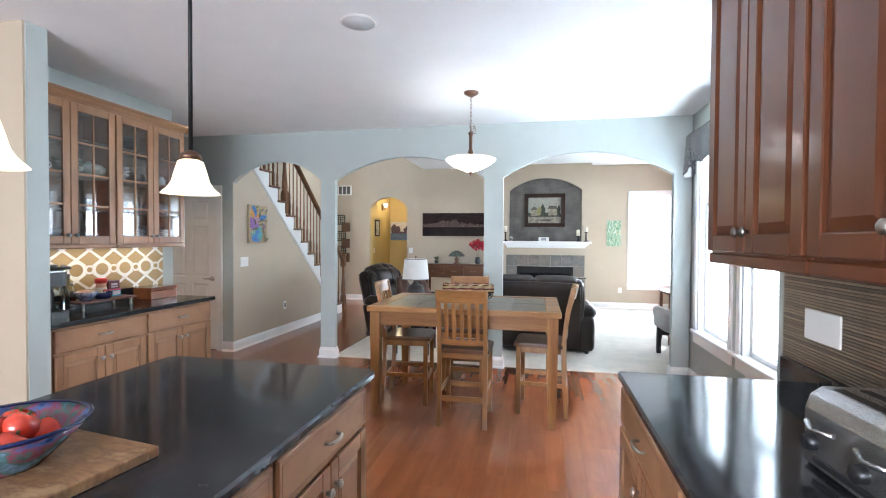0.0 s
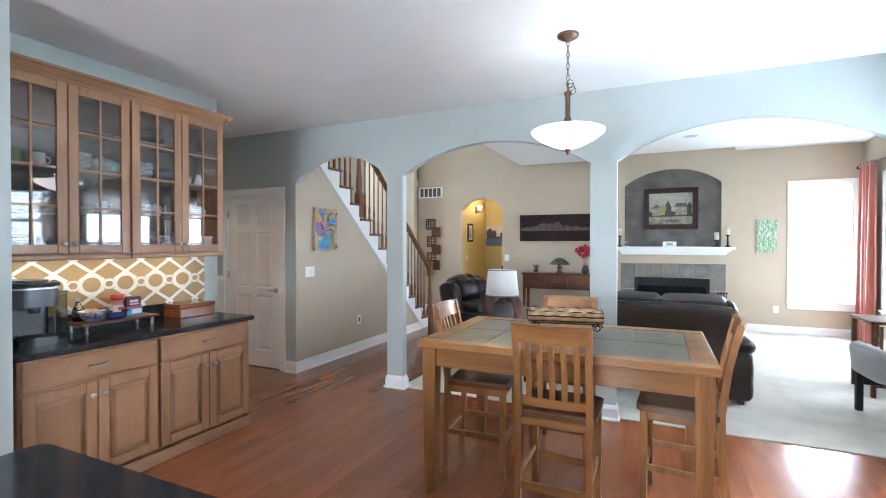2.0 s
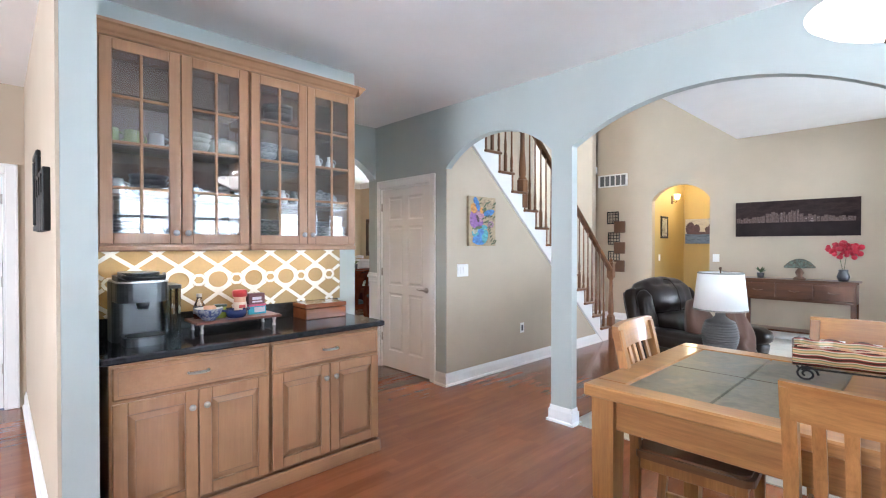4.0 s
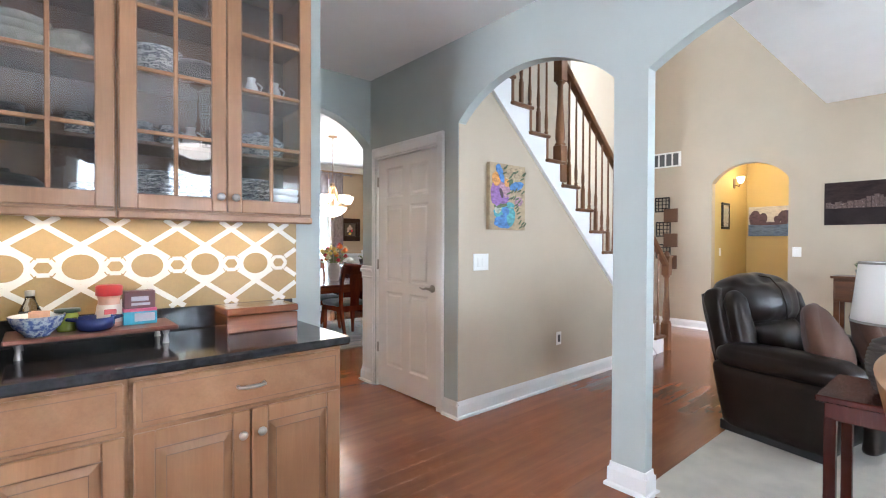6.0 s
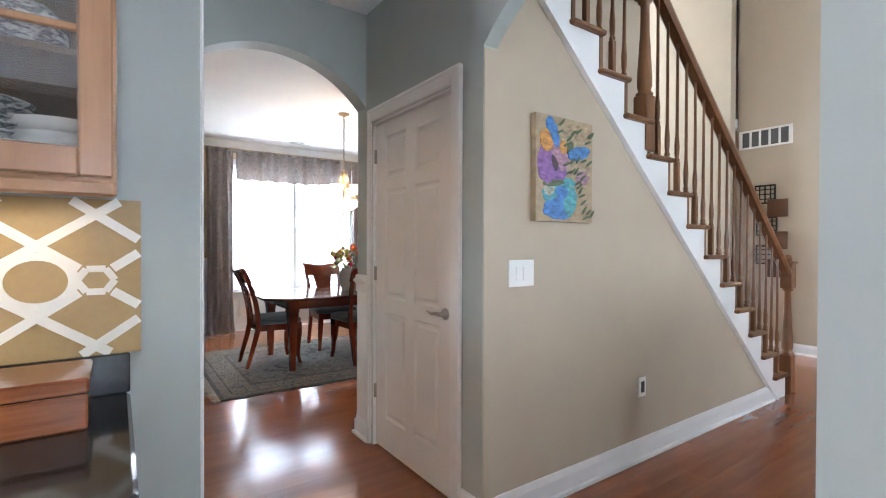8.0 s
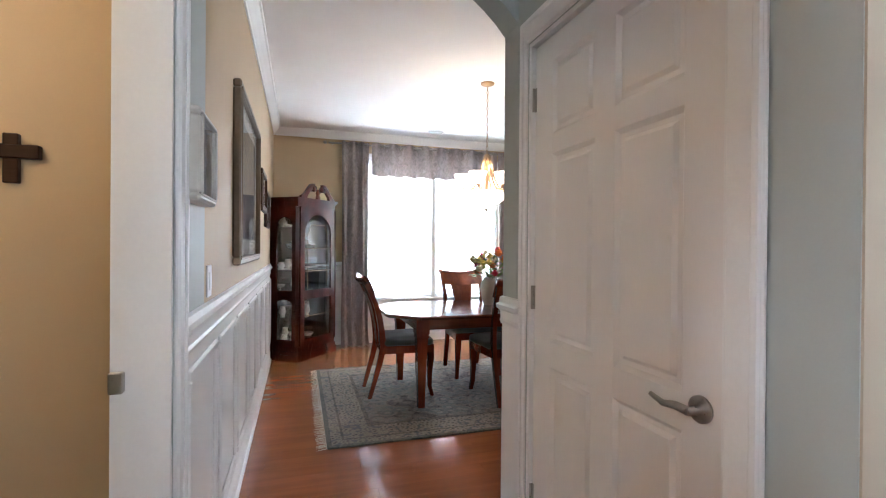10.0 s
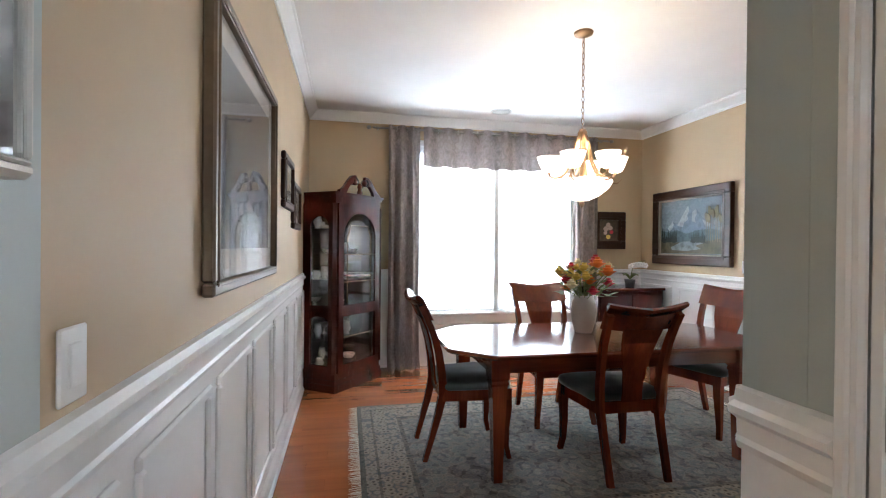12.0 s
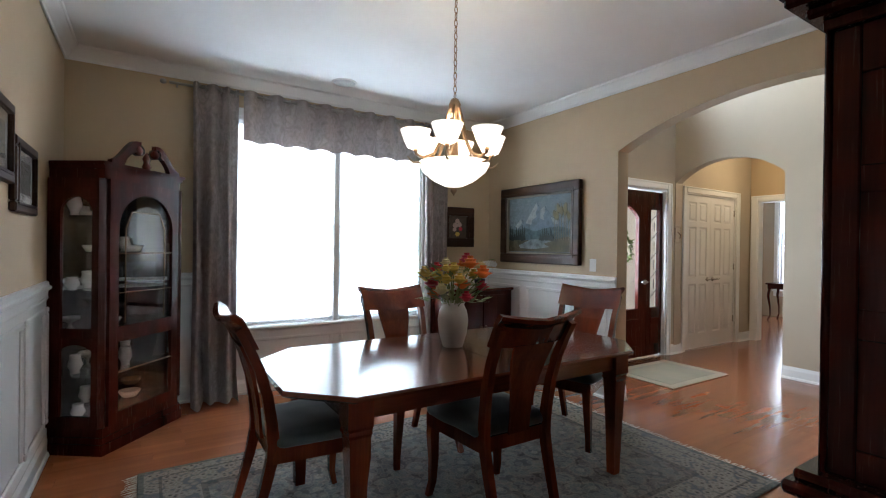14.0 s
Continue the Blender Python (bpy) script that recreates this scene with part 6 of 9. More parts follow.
def picture(name, m, w, h, label, art, frame_mat, fw=0.05, mat_w=0.0, depth=0.03, category="picture", flush=False):
    """A framed picture centred at the pose, facing local -y."""
    t = thing(name, m, label, category)
    if fw:
        s = Shape()
        for a in ((-w / 2, w / 2, -h / 2, -h / 2 + fw), (-w / 2, w / 2, h / 2 - fw, h / 2), (-w / 2, -w / 2 + fw, -h / 2 + fw, h / 2 - fw), (w / 2 - fw, w / 2, -h / 2 + fw, h / 2 - fw)):
            s.box(a[0], a[1], -depth, 0, a[2], a[3], 0.008)
        k = fw * 0.7
        for a in ((-w / 2 + k, w / 2 - k, -h / 2 + k, -h / 2 + fw), (-w / 2 + k, w / 2 - k, h / 2 - fw, h / 2 - k), (-w / 2 + k, -w / 2 + fw, -h / 2 + fw, h / 2 - fw), (w / 2 - fw, w / 2 - k, -h / 2 + fw, h / 2 - fw)):
            s.box(a[0], a[1], -depth - 0.005, -depth + 0.004, a[2], a[3], 0.003)
        part("frame", s, frame_mat, t)
    x, z = w / 2 - fw, h / 2 - fw
    if mat_w:
        part("mount", Shape().box(-x, x, -0.012, -0.008, -z, z), plain("mount_board", (0.72, 0.69, 0.62), 0.8), t, "cream mount")
        x, z = x - mat_w, z - mat_w
    y = -0.014 if mat_w else ((-depth + 0.012 if flush else -0.012) if fw else -depth)
    part("picture", Shape().box(-x, x, y, 0.0 if not fw else y + 0.002, -z, z), art, t)
    if mat_w or flush:
        g = y - 0.008
        part("glazing", Shape().box(-w / 2 + fw, w / 2 - fw, g, g + 0.003, -h / 2 + fw, h / 2 - fw), PANE, t)
    return t


def landscape(name, sky_c, far, mid, ground_c, split=0.0, scale=3.0):
    """Painted scenery: sky over a broken line of hills or roofs over ground."""
    m, nt, b = nodes_of(name)
    tc = nt.nodes.new("ShaderNodeTexCoord").outputs["Object"]
    sep = nt.nodes.new("ShaderNodeSeparateXYZ")
    nt.links.new(tc, sep.inputs[0])
    n = noise_tex(nt, tc, scale, 5, 0.6, (1, 1, 0.35))
    f = noise_tex(nt, tc, scale * 6, 4)
    ma = nt.nodes.new("ShaderNodeMath")
    ma.operation = "MULTIPLY_ADD"
    ma.inputs[1].default_value, ma.inputs[2].default_value = 0.5, 0.25 - split
    nt.links.new(n, ma.inputs[0])
    sub = nt.nodes.new("ShaderNodeMath")
    sub.operation = "ADD"
    nt.links.new(sep.outputs["Z"], sub.inputs[0])
    nt.links.new(ma.outputs[0], sub.inputs[1])
    col = ramp(nt, sub.outputs[0], [(0.28, ground_c), (0.38, mid), (0.5, far), (0.62, sky_c)])
    col = mixc(nt, "MULTIPLY", 1.0, col, ramp(nt, f, [(0.3, (0.55,) * 3), (0.65, (1.15,) * 3)]))
    nt.links.new(col, b.inputs["Base Color"])
    b.inputs["Roughness"].default_value = 0.45
    bump(nt, b, f, 0.25)
    return m


DARK_FRAME = wood("dark_frame", (0.065, 0.026, 0.012), (0.028, 0.011, 0.006), 0.35, axis=0, coat=0.05, spec=0.2)
vil = picture("painting", (0.115, 10.535, 2.145), 0.87, 0.73, "framed village landscape painting over the mantel", patches("village_sky", [(0.26, 0.27, 0.24), (0.42, 0.40, 0.33), (0.34, 0.34, 0.30)], 5, 0.5, relief=0.15), DARK_FRAME, 0.085, 0, 0.06)
picture("canvas", (1.605, 10.80, 1.65), 0.29, 0.56, "small green and white abstract canvas on the tan wall", patches("birch_canvas", [(0.02, 0.16, 0.13), (0.60, 0.62, 0.45), (0.06, 0.28, 0.12), (0.65, 0.66, 0.60), (0.45, 0.42, 0.06)], 11, 0.5, (2.2, 1, 0.7)), DARK_FRAME, 0, 0, 0.035)
SKYLINE = patches("dusk_print", [(0.022, 0.013, 0.012), (0.040, 0.025, 0.023), (0.018, 0.011, 0.011)], 2.5, 0.6, (1, 1, 3), relief=0.05)
city = picture("city_panorama", (-1.955, 10.80, 1.84), 1.51, 0.54, "wide dark city skyline panorama print", SKYLINE, BLACK, 0, 0, 0.035)
TOWER = [patches("print_towers", [(0.03, 0.02, 0.018), (0.20, 0.14, 0.12), (0.05, 0.034, 0.03), (0.38, 0.30, 0.27)], 30, 0.6, (1, 1, 1.6), relief=0.05), plain("print_water", (0.028, 0.019, 0.019), 0.6, vary=0.3, fine=30, relief=0.0, stretch=(1, 1, 6))]
for art in [SKYLINE] + TOWER:
    art.node_tree.nodes["Principled BSDF"].inputs["Specular IOR Level"].default_value = 0.1
rk = random.Random(21)
towers, xk = Shape(), -0.74
while xk < 0.70:
    wk = rk.uniform(0.018, 0.05)
    hk_ = 0.05 + 0.13 * math.exp(-((xk + 0.12) / 0.35) ** 2) * rk.uniform(0.3, 1.0) + rk.uniform(0, 0.03)
    towers.box(xk, xk + wk, -0.0358, -0.0350, -0.06, -0.06 + hk_)
    xk += wk + rk.uniform(0.0, 0.008)
part("printed_skyline", towers, TOWER[0], city)
part("printed_water", Shape().box(-0.755, 0.755, -0.0356, -0.0350, -0.27, -0.06), TOWER[1], city)
vase_c = patches("vase_canvas_field", [(0.34, 0.25, 0.16), (0.46, 0.35, 0.20), (0.38, 0.27, 0.19)], 5, 0.6, relief=0.3)
vc = picture("flower_canvas", (-3.93, 5.96, 1.694, 0, 0, 90), 0.43, 0.53, "colourful abstract canvas of flowers in a blue vase", vase_c, DARK_FRAME, 0, 0, 0.035, "canvas")
BR = {n: patches("stroke_" + n, [shade(c, 0.6), c, shade(c, 1.4)], 22, 0.5, (1, 1, 2)) for n, c in (("blue", (0.06, 0.20, 0.50)), ("teal", (0.08, 0.34, 0.38)), ("purple", (0.26, 0.12, 0.36)), ("orange", (0.62, 0.28, 0.06)), ("green", (0.09, 0.12, 0.05)), ("mauve", (0.40, 0.22, 0.28)), ("sand", (0.42, 0.31, 0.18)), ("cream", (0.40, 0.42, 0.30)), ("shadow", (0.07, 0.035, 0.05)))}


def blob(cx, cz, rx, rz, ang, y, seed, n=16):
    r = random.Random(seed)
    pts = []
    for k in range(n):
        a = 2 * math.pi * k / n
        j = 1 + r.uniform(-0.05, 0.05) + 0.04 * math.sin(3 * a + seed) + 0.03 * math.sin(7 * a + 2 * seed)
        u, v = rx * j * math.cos(a), rz * j * math.sin(a)
        ca, sa = math.cos(radians(ang)), math.sin(radians(ang))
        pts.append((cx + u * ca - v * sa, cz + u * sa + v * ca))
    return Shape().prism(pts, y, y + 0.004, 1)


STROKE = {n: patches("village_" + n, [shade(c, 0.6), c, shade(c, 1.3)], 16, 0.5, relief=0.15) for n, c in (("wall", (0.33, 0.29, 0.20)), ("roof", (0.12, 0.10, 0.08)), ("tree", (0.045, 0.05, 0.03)), ("gold", (0.30, 0.27, 0.10)), ("lane", (0.32, 0.28, 0.21)))}
for k, (kind_, pts) in enumerate((("lane", [(-0.35, -0.28), (0.35, -0.28), (0.35, -0.10), (-0.35, -0.08)]), ("tree", [(-0.35, -0.14), (0.35, -0.14), (0.35, -0.08), (0.1, -0.05), (-0.35, -0.05)]), ("wall", [(-0.30, -0.12), (-0.14, -0.12), (-0.14, 0.02), (-0.22, 0.07), (-0.30, 0.02)]), ("roof", [(-0.32, 0.01), (-0.22, 0.085), (-0.12, 0.01)]), ("wall", [(0.08, -0.11), (0.26, -0.11), (0.26, 0.03), (0.08, 0.03)]), ("roof", [(0.06, 0.03), (0.10, 0.10), (0.25, 0.10), (0.28, 0.03)]), ("tree", [(-0.09, -0.13), (0.0, -0.13), (0.02, 0.02), (-0.04, 0.15), (-0.10, 0.03)]), ("gold", [(-0.16, -0.10), (-0.09, -0.11), (-0.06, 0.03), (-0.11, 0.10), (-0.17, 0.02)]), ("tree", [(0.27, -0.12), (0.33, -0.12), (0.34, 0.05), (0.30, 0.12), (0.26, 0.03)]), ("roof", [(-0.2, -0.22), (0.1, -0.24), (0.2, -0.2), (0.0, -0.19)]))):
    part("brush_stroke", Shape().prism(pts, -0.0135 - 0.0004 * k, -0.0125 - 0.0004 * k, 1), STROKE[kind_], vil)
STROKES = [("sand", 0.08, 0.19, 0.12, 0.06, 8), ("sand", 0.12, 0.0, 0.08, 0.10, 0), ("mauve", 0.13, -0.03, 0.05, 0.04, 10), ("teal", -0.044, -0.125, 0.125, 0.06, 0), ("blue", -0.055, -0.20, 0.105, 0.055, 0), ("teal", 0.035, -0.16, 0.05, 0.075, -15), ("blue", -0.03, -0.115, 0.045, 0.035, 0), ("cream", -0.12, -0.105, 0.04, 0.03, 20), ("green", -0.08, -0.065, 0.09, 0.022, 8), ("teal", 0.03, -0.06, 0.05, 0.02, -10), ("purple", -0.145, 0.02, 0.058, 0.10, 5), ("purple", -0.06, -0.02, 0.07, 0.035, 10), ("mauve", -0.065, 0.095, 0.05, 0.05, 0), ("mauve", -0.02, 0.045, 0.04, 0.05, -15), ("shadow", -0.085, 0.03, 0.018, 0.042, 20), ("orange", -0.145, 0.135, 0.045, 0.055, 20), ("orange", -0.02, 0.115, 0.028, 0.034, 0), ("blue", -0.118, 0.222, 0.030, 0.036, 15), ("blue", -0.085, 0.172, 0.030, 0.062, 18), ("green", 0.03, 0.12, 0.022, 0.035, -30), ("blue", 0.10, 0.095, 0.088, 0.036, 14)]
for x0, z0, x1, z1, n in ((0.0, 0.13, 0.10, 0.21, 5), (-0.05, 0.19, -0.03, 0.24, 3), (0.17, 0.16, 0.20, 0.20, 3), (0.0, 0.03, 0.18, 0.05, 5), (0.02, -0.01, 0.13, -0.03, 5), (0.09, -0.06, 0.14, -0.20, 6), (0.15, -0.24, 0.20, -0.22, 3)):
    for q_ in range(n):
        e = q_ / max(1, n - 1)
        STROKES.append(("green", x0 + (x1 - x0) * e, z0 + (z1 - z0) * e + 0.02 * math.sin(3.1 * e), 0.026, 0.0065, 22 + 14 * (q_ % 3)))
for k, (nm, cx, cz, rx, rz, an) in enumerate(STROKES):
    part("brush_stroke", blob(cx, cz, rx, rz, an, -0.0365 - 0.00025 * k, k, 40), BR[nm], vc)


# mantel things
clock = thing("mantel_clock", (0.10, 10.34, 1.465), "small white mantel clock", "clock")
part("case", Shape().box(-0.11, 0.11, -0.03, 0.03, 0, 0.09, 0.012), WHITE_P, clock)
part("face", Shape().box(-0.05, 0.05, -0.033, -0.03, 0.02, 0.07), plain("clock_face", (0.35, 0.35, 0.36), 0.3), clock)
for x, h in ((0.82, 0.12), (0.98, 0.20), (-0.72, 0.20)):
    t = thing("candle_holder", (x, 10.34, 1.465), "cream pillar candle on a dark holder on the mantel", "candle", "mantel candles")
    part("holder", Shape().lathe([(0, 0), (0.05, 0), (0.048, 0.012), (0.014, 0.025), (0.012, h - 0.02), (0.05, h), (0, h)], seg=18), IRON, t)
    part("candle", Shape().lathe([(0, h), (0.036, h), (0.036, h + 0.13), (0.0, h + 0.125)], seg=18), plain("candle_wax", (0.72, 0.66, 0.52), 0.5) if "candle_wax" not in bpy.data.materials else bpy.data.materials["candle_wax"], t)
orb = thing("ornament", (-0.60, 10.34, 1.465), "small silver sphere ornament on the mantel", "ornament")
part("foot", Shape().lathe([(0, 0), (0.035, 0), (0.015, 0.02), (0, 0.02)], seg=16), NICKEL, orb)
part("sphere", Shape().ball(0, 0, 0.06, 0.042, seg=18, rings=10), NICKEL, orb)

# console, table lamp, red flowers
CONS = wood("console_walnut", (0.15, 0.055, 0.021), (0.075, 0.026, 0.011), 0.3, axis=0, coat=0.2)
cons = thing("console_table", (-1.88, 10.58, 0.008), "walnut console with drawers against the tan wall", "console")
part("top", Shape().box(-0.70, 0.70, -0.20, 0.21, 0.90, 0.93, 0.006), CONS, cons)
part("case", Shape().box(-0.67, 0.67, -0.18, 0.20, 0.62, 0.90, 0.004), CONS, cons)
for k in range(3):
    d = part("drawer_front", Shape().box(-0.655 + 0.44 * k, -0.225 + 0.44 * k, -0.198, -0.181, 0.66, 0.87, 0.006), CONS, cons)
    part("pull", Shape().tube([(-0.50 + 0.44 * k, -0.20, 0.77), (-0.44 + 0.44 * k, -0.222, 0.755), (-0.38 + 0.44 * k, -0.20, 0.77)], 0.007, 8), BRONZE, d)
for x in (-0.64, 0.64):
    for y in (-0.155, 0.175):
        part("leg", Shape().box(x - 0.028, x + 0.028, y - 0.025, y + 0.025, 0, 0.62, 0.005), CONS, cons)
part("shelf", Shape().box(-0.62, 0.62, -0.15, 0.17, 0.16, 0.185, 0.004), CONS, cons)
tl = thing("table_lamp", (-1.84, 10.52, 0.938), "small dark leaded-glass table lamp on the console", "lamp")
part("base", Shape().lathe([(0, 0), (0.08, 0), (0.075, 0.02), (0.03, 0.05), (0.055, 0.10), (0.03, 0.15), (0.012, 0.17), (0.012, 0.22), (0, 0.22)], seg=20), BRONZE, tl)
part("shade", Shape().lathe([(0.19, 0.17), (0.185, 0.19), (0.12, 0.26), (0.05, 0.295), (0.02, 0.30), (0, 0.30)], seg=24), patches("leaded_glass", [(0.03, 0.03, 0.03), (0.12, 0.16, 0.13), (0.05, 0.04, 0.03), (0.22, 0.20, 0.14)], 26, 0.25), tl, "dark leaded glass shade")
RED_PETAL = plain("red_petals", (0.50, 0.012, 0.035), 0.6, vary=0.3, fine=40)
rf = thing("red_flowers", (-1.36, 10.56, 0.938), "bunch of red flowers in a dark vase on the console", "flowers")
part("vase", Shape().lathe([(0, 0), (0.05, 0), (0.075, 0.06), (0.05, 0.13), (0.055, 0.16), (0, 0.15)], seg=20), DARK_POT, rf)
r = random.Random(3)
fl = Shape()
for k in range(60):
    a, q = r.uniform(0, 6.28), r.uniform(0, 1) ** 0.5
    fl.ball(0.19 * q * math.cos(a), 0.12 * q * math.sin(a), 0.30 + 0.26 * r.random() * (1 - 0.4 * q) + 0.03, r.uniform(0.022, 0.04), seg=7, rings=4)
part("blossoms", fl, RED_PETAL, rf)
part("stems", Shape().tube([(0, 0, 0.1), (0.03, 0, 0.35)], 0.004, 5).tube([(0, 0, 0.1), (-0.05, 0.02, 0.38)], 0.004, 5), BR["green"], rf)
pl = thing("small_plant", (-2.32, 10.55, 0.938), "small potted plant on the console", "plant")
part("pot", Shape().lathe([(0, 0), (0.04, 0), (0.05, 0.08), (0, 0.075)], seg=16), DARK_POT, pl)
lf = Shape()
for k in range(26):
    a, l = r.uniform(0, 6.28), r.uniform(0.06, 0.13)
    d = Vector((math.cos(a), math.sin(a), r.uniform(0.5, 2))).normalized() * l
    q = Vector((-math.sin(a), math.cos(a), 0)) * 0.014
    p = Vector((0, 0, 0.075))
    lf.add([p, p + d * 0.5 + q, p + d, p + d * 0.5 - q], [(0, 1, 2, 3)])
part("leaves", lf, plain("leaf_green", (0.06, 0.11, 0.03), 0.5, vary=0.25), pl)

# air vent, switch, metal wall squares
vent = thing("air_vent", (-4.81, 10.80, 2.68), "white slatted return air vent on the tan wall", "air vent")
part("frame", frame_moulding(-0.30, 0.30, -0.12, 0.12, 0.025, 0.012), WHITE_P, vent)
part("backing", Shape().box(-0.28, 0.28, -0.004, 0, -0.10, 0.10), plain("vent_dark", (0.12, 0.12, 0.12), 0.8), vent)
for k in range(6):
    part("bar", Shape().box(-0.27 + 0.108 * k - 0.012, -0.27 + 0.108 * k + 0.012, -0.010, -0.003, -0.1, 0.1), WHITE_P, vent)
plate((-3.00, 10.80, 1.22), "white thermostat switch beside the yellow hall arch", 0.10, 0.13, 1)
dec = thing("wall_squares", (-4.72, 10.80, 1.5), "staggered dark metal squares hung on the tan wall", "wall decor")
for k, (x, z) in enumerate([(-0.08, 0.46), (0.06, 0.28), (-0.06, 0.06), (0.06, -0.12), (-0.06, -0.30), (0.05, -0.47)]):
    if k % 2 == 0:
        q = frame_moulding(x - 0.12, x + 0.12, z - 0.12, z + 0.12, 0.02, 0.02)
        for j in range(1, 4):
            q.box(x - 0.12 + 0.06 * j - 0.006, x - 0.12 + 0.06 * j + 0.006, -0.012, -0.004, z - 0.11, z + 0.11)
            q.box(x - 0.11, x + 0.11, -0.012, -0.004, z - 0.12 + 0.06 * j - 0.006, z - 0.12 + 0.06 * j + 0.006)
        part("lattice_square", q, IRON, dec)
    else:
        part("solid_square", Shape().box(x - 0.11, x + 0.11, -0.03, -0.002, z - 0.11, z + 0.11, 0.006), BRONZE, dec)

# yellow hall
tpr = picture("tree_print", (-3.72, 12.40, 1.71), 0.60, 0.50, "print of dark trees above blue water in the hall", patches("pale_sky_print", [(0.42, 0.42, 0.42), (0.62, 0.60, 0.56), (0.36, 0.36, 0.40)], 4, 0.5, (1, 1, 2.5), relief=0.05), BLACK, 0, 0, 0.03)
TREE_P = patches("printed_trees", [(0.05, 0.032, 0.05), (0.13, 0.08, 0.11), (0.03, 0.022, 0.035)], 18, 0.5, relief=0.05)
part("printed_water", Shape().box(-0.30, 0.30, -0.0308, -0.0300, -0.25, -0.05), patches("printed_lake", [(0.05, 0.09, 0.18), (0.16, 0.24, 0.38), (0.07, 0.12, 0.24)], 5, 0.5, (1, 1, 5), relief=0.05), tpr)
for k, (cx, cz, rx, rz) in enumerate(((-0.2, 0.06, 0.09, 0.12), (-0.09, 0.05, 0.07, 0.09), (0.22, 0.07, 0.09, 0.11), (0.12, 0.03, 0.05, 0.06), (0.0, -0.04, 0.31, 0.025))):
    part("printed_tree", blob(cx, cz, min(rx, 0.29), rz, 0, -0.0352 - 0.0003 * k, 60 + k, 30), TREE_P, tpr)
picture("hall_photo", (-4.06, 11.36, 1.77, 0, 0, 90), 0.34, 0.42, "small black-framed photo in the yellow hall", patches("hall_photo_art", [(0.3, 0.28, 0.25), (0.6, 0.58, 0.5), (0.4, 0.35, 0.3)], 8), IRON, 0.04, 0.05, 0.02)
plate((-4.06, 11.15, 1.2, 0, 0, 90), "white hall light switch", 0.075, 0.12, 1)
sc = thing("wall_sconce", (-4.06, 11.75, 2.32, 0, 0, 90), "bronze wall sconce with a lit glass shade", "wall lamp")
part("backplate", Shape().box(-0.04, 0.04, -0.015, 0, -0.08, 0.08, 0.005), BRONZE, sc)
part("arm", Shape().tube([(0, -0.01, -0.03), (0, -0.08, -0.05), (0, -0.10, 0.0)], 0.008, 8), BRONZE, sc)
part("shade", Shape().lathe([(0.02, 0.0), (0.04, 0.02), (0.055, 0.07), (0.06, 0.1)], 0, -0.10, 0, seg=18), SHADE_GLASS, sc, "lit frosted glass shade")
lamp("hall_lamp", "POINT", 12, pose(-3.6, 11.6, 2.45), (1, 0.80, 0.45), radius=0.12)


def cushion(x0, x1, y0, y1, z0, z1, puff=0.03, r=0.06, n=10, m=None):
    """A soft rounded upholstered block."""
    s = Shape()
    c, h = Vector(((x0 + x1) / 2, (y0 + y1) / 2, (z0 + z1) / 2)), Vector(((x1 - x0) / 2, (y1 - y0) / 2, (z1 - z0) / 2))
    bm = bmesh.new()
    bmesh.ops.create_cube(bm, size=2.0)
    bmesh.ops.subdivide_edges(bm, edges=bm.edges, cuts=n, use_grid_fill=True)
    rr = min(r, h.x * 0.95, h.y * 0.95, h.z * 0.95)
    vs, fs = [], []
    for i, v in enumerate(bm.verts):
        v.index = i
        p = Vector((v.co.x * h.x, v.co.y * h.y, v.co.z * h.z))
        q = Vector([max(-h[a] + rr, min(h[a] - rr, p[a])) for a in range(3)])
        d = p - q
        if d.length > 1e-6:
            p = q + d.normalized() * rr
        u = v.co
        bulge = (1 - u.x ** 2) * (1 - u.y ** 2) * abs(u.z) + (1 - u.x ** 2) * (1 - u.z ** 2) * abs(u.y) + (1 - u.y ** 2) * (1 - u.z ** 2) * abs(u.x)
        g = Vector((u.x if abs(u.x) > 0.99 else 0, u.y if abs(u.y) > 0.99 else 0, u.z if abs(u.z) > 0.99 else 0))
        p += g * puff * bulge + g * (0.006 * noise.noise(p * 9 + c * 3) + (0.014 * noise.noise(Vector((p.x * 11, p.y * 4, p.z * 3)) + c * 5) if puff > 0.04 else 0))
        w = c + p
        vs.append(m @ w if m is not None else w)
    fs = [tuple(v.index for v in f.verts) for f in bm.faces]
    bm.free()
    return s.add(vs, fs, True)


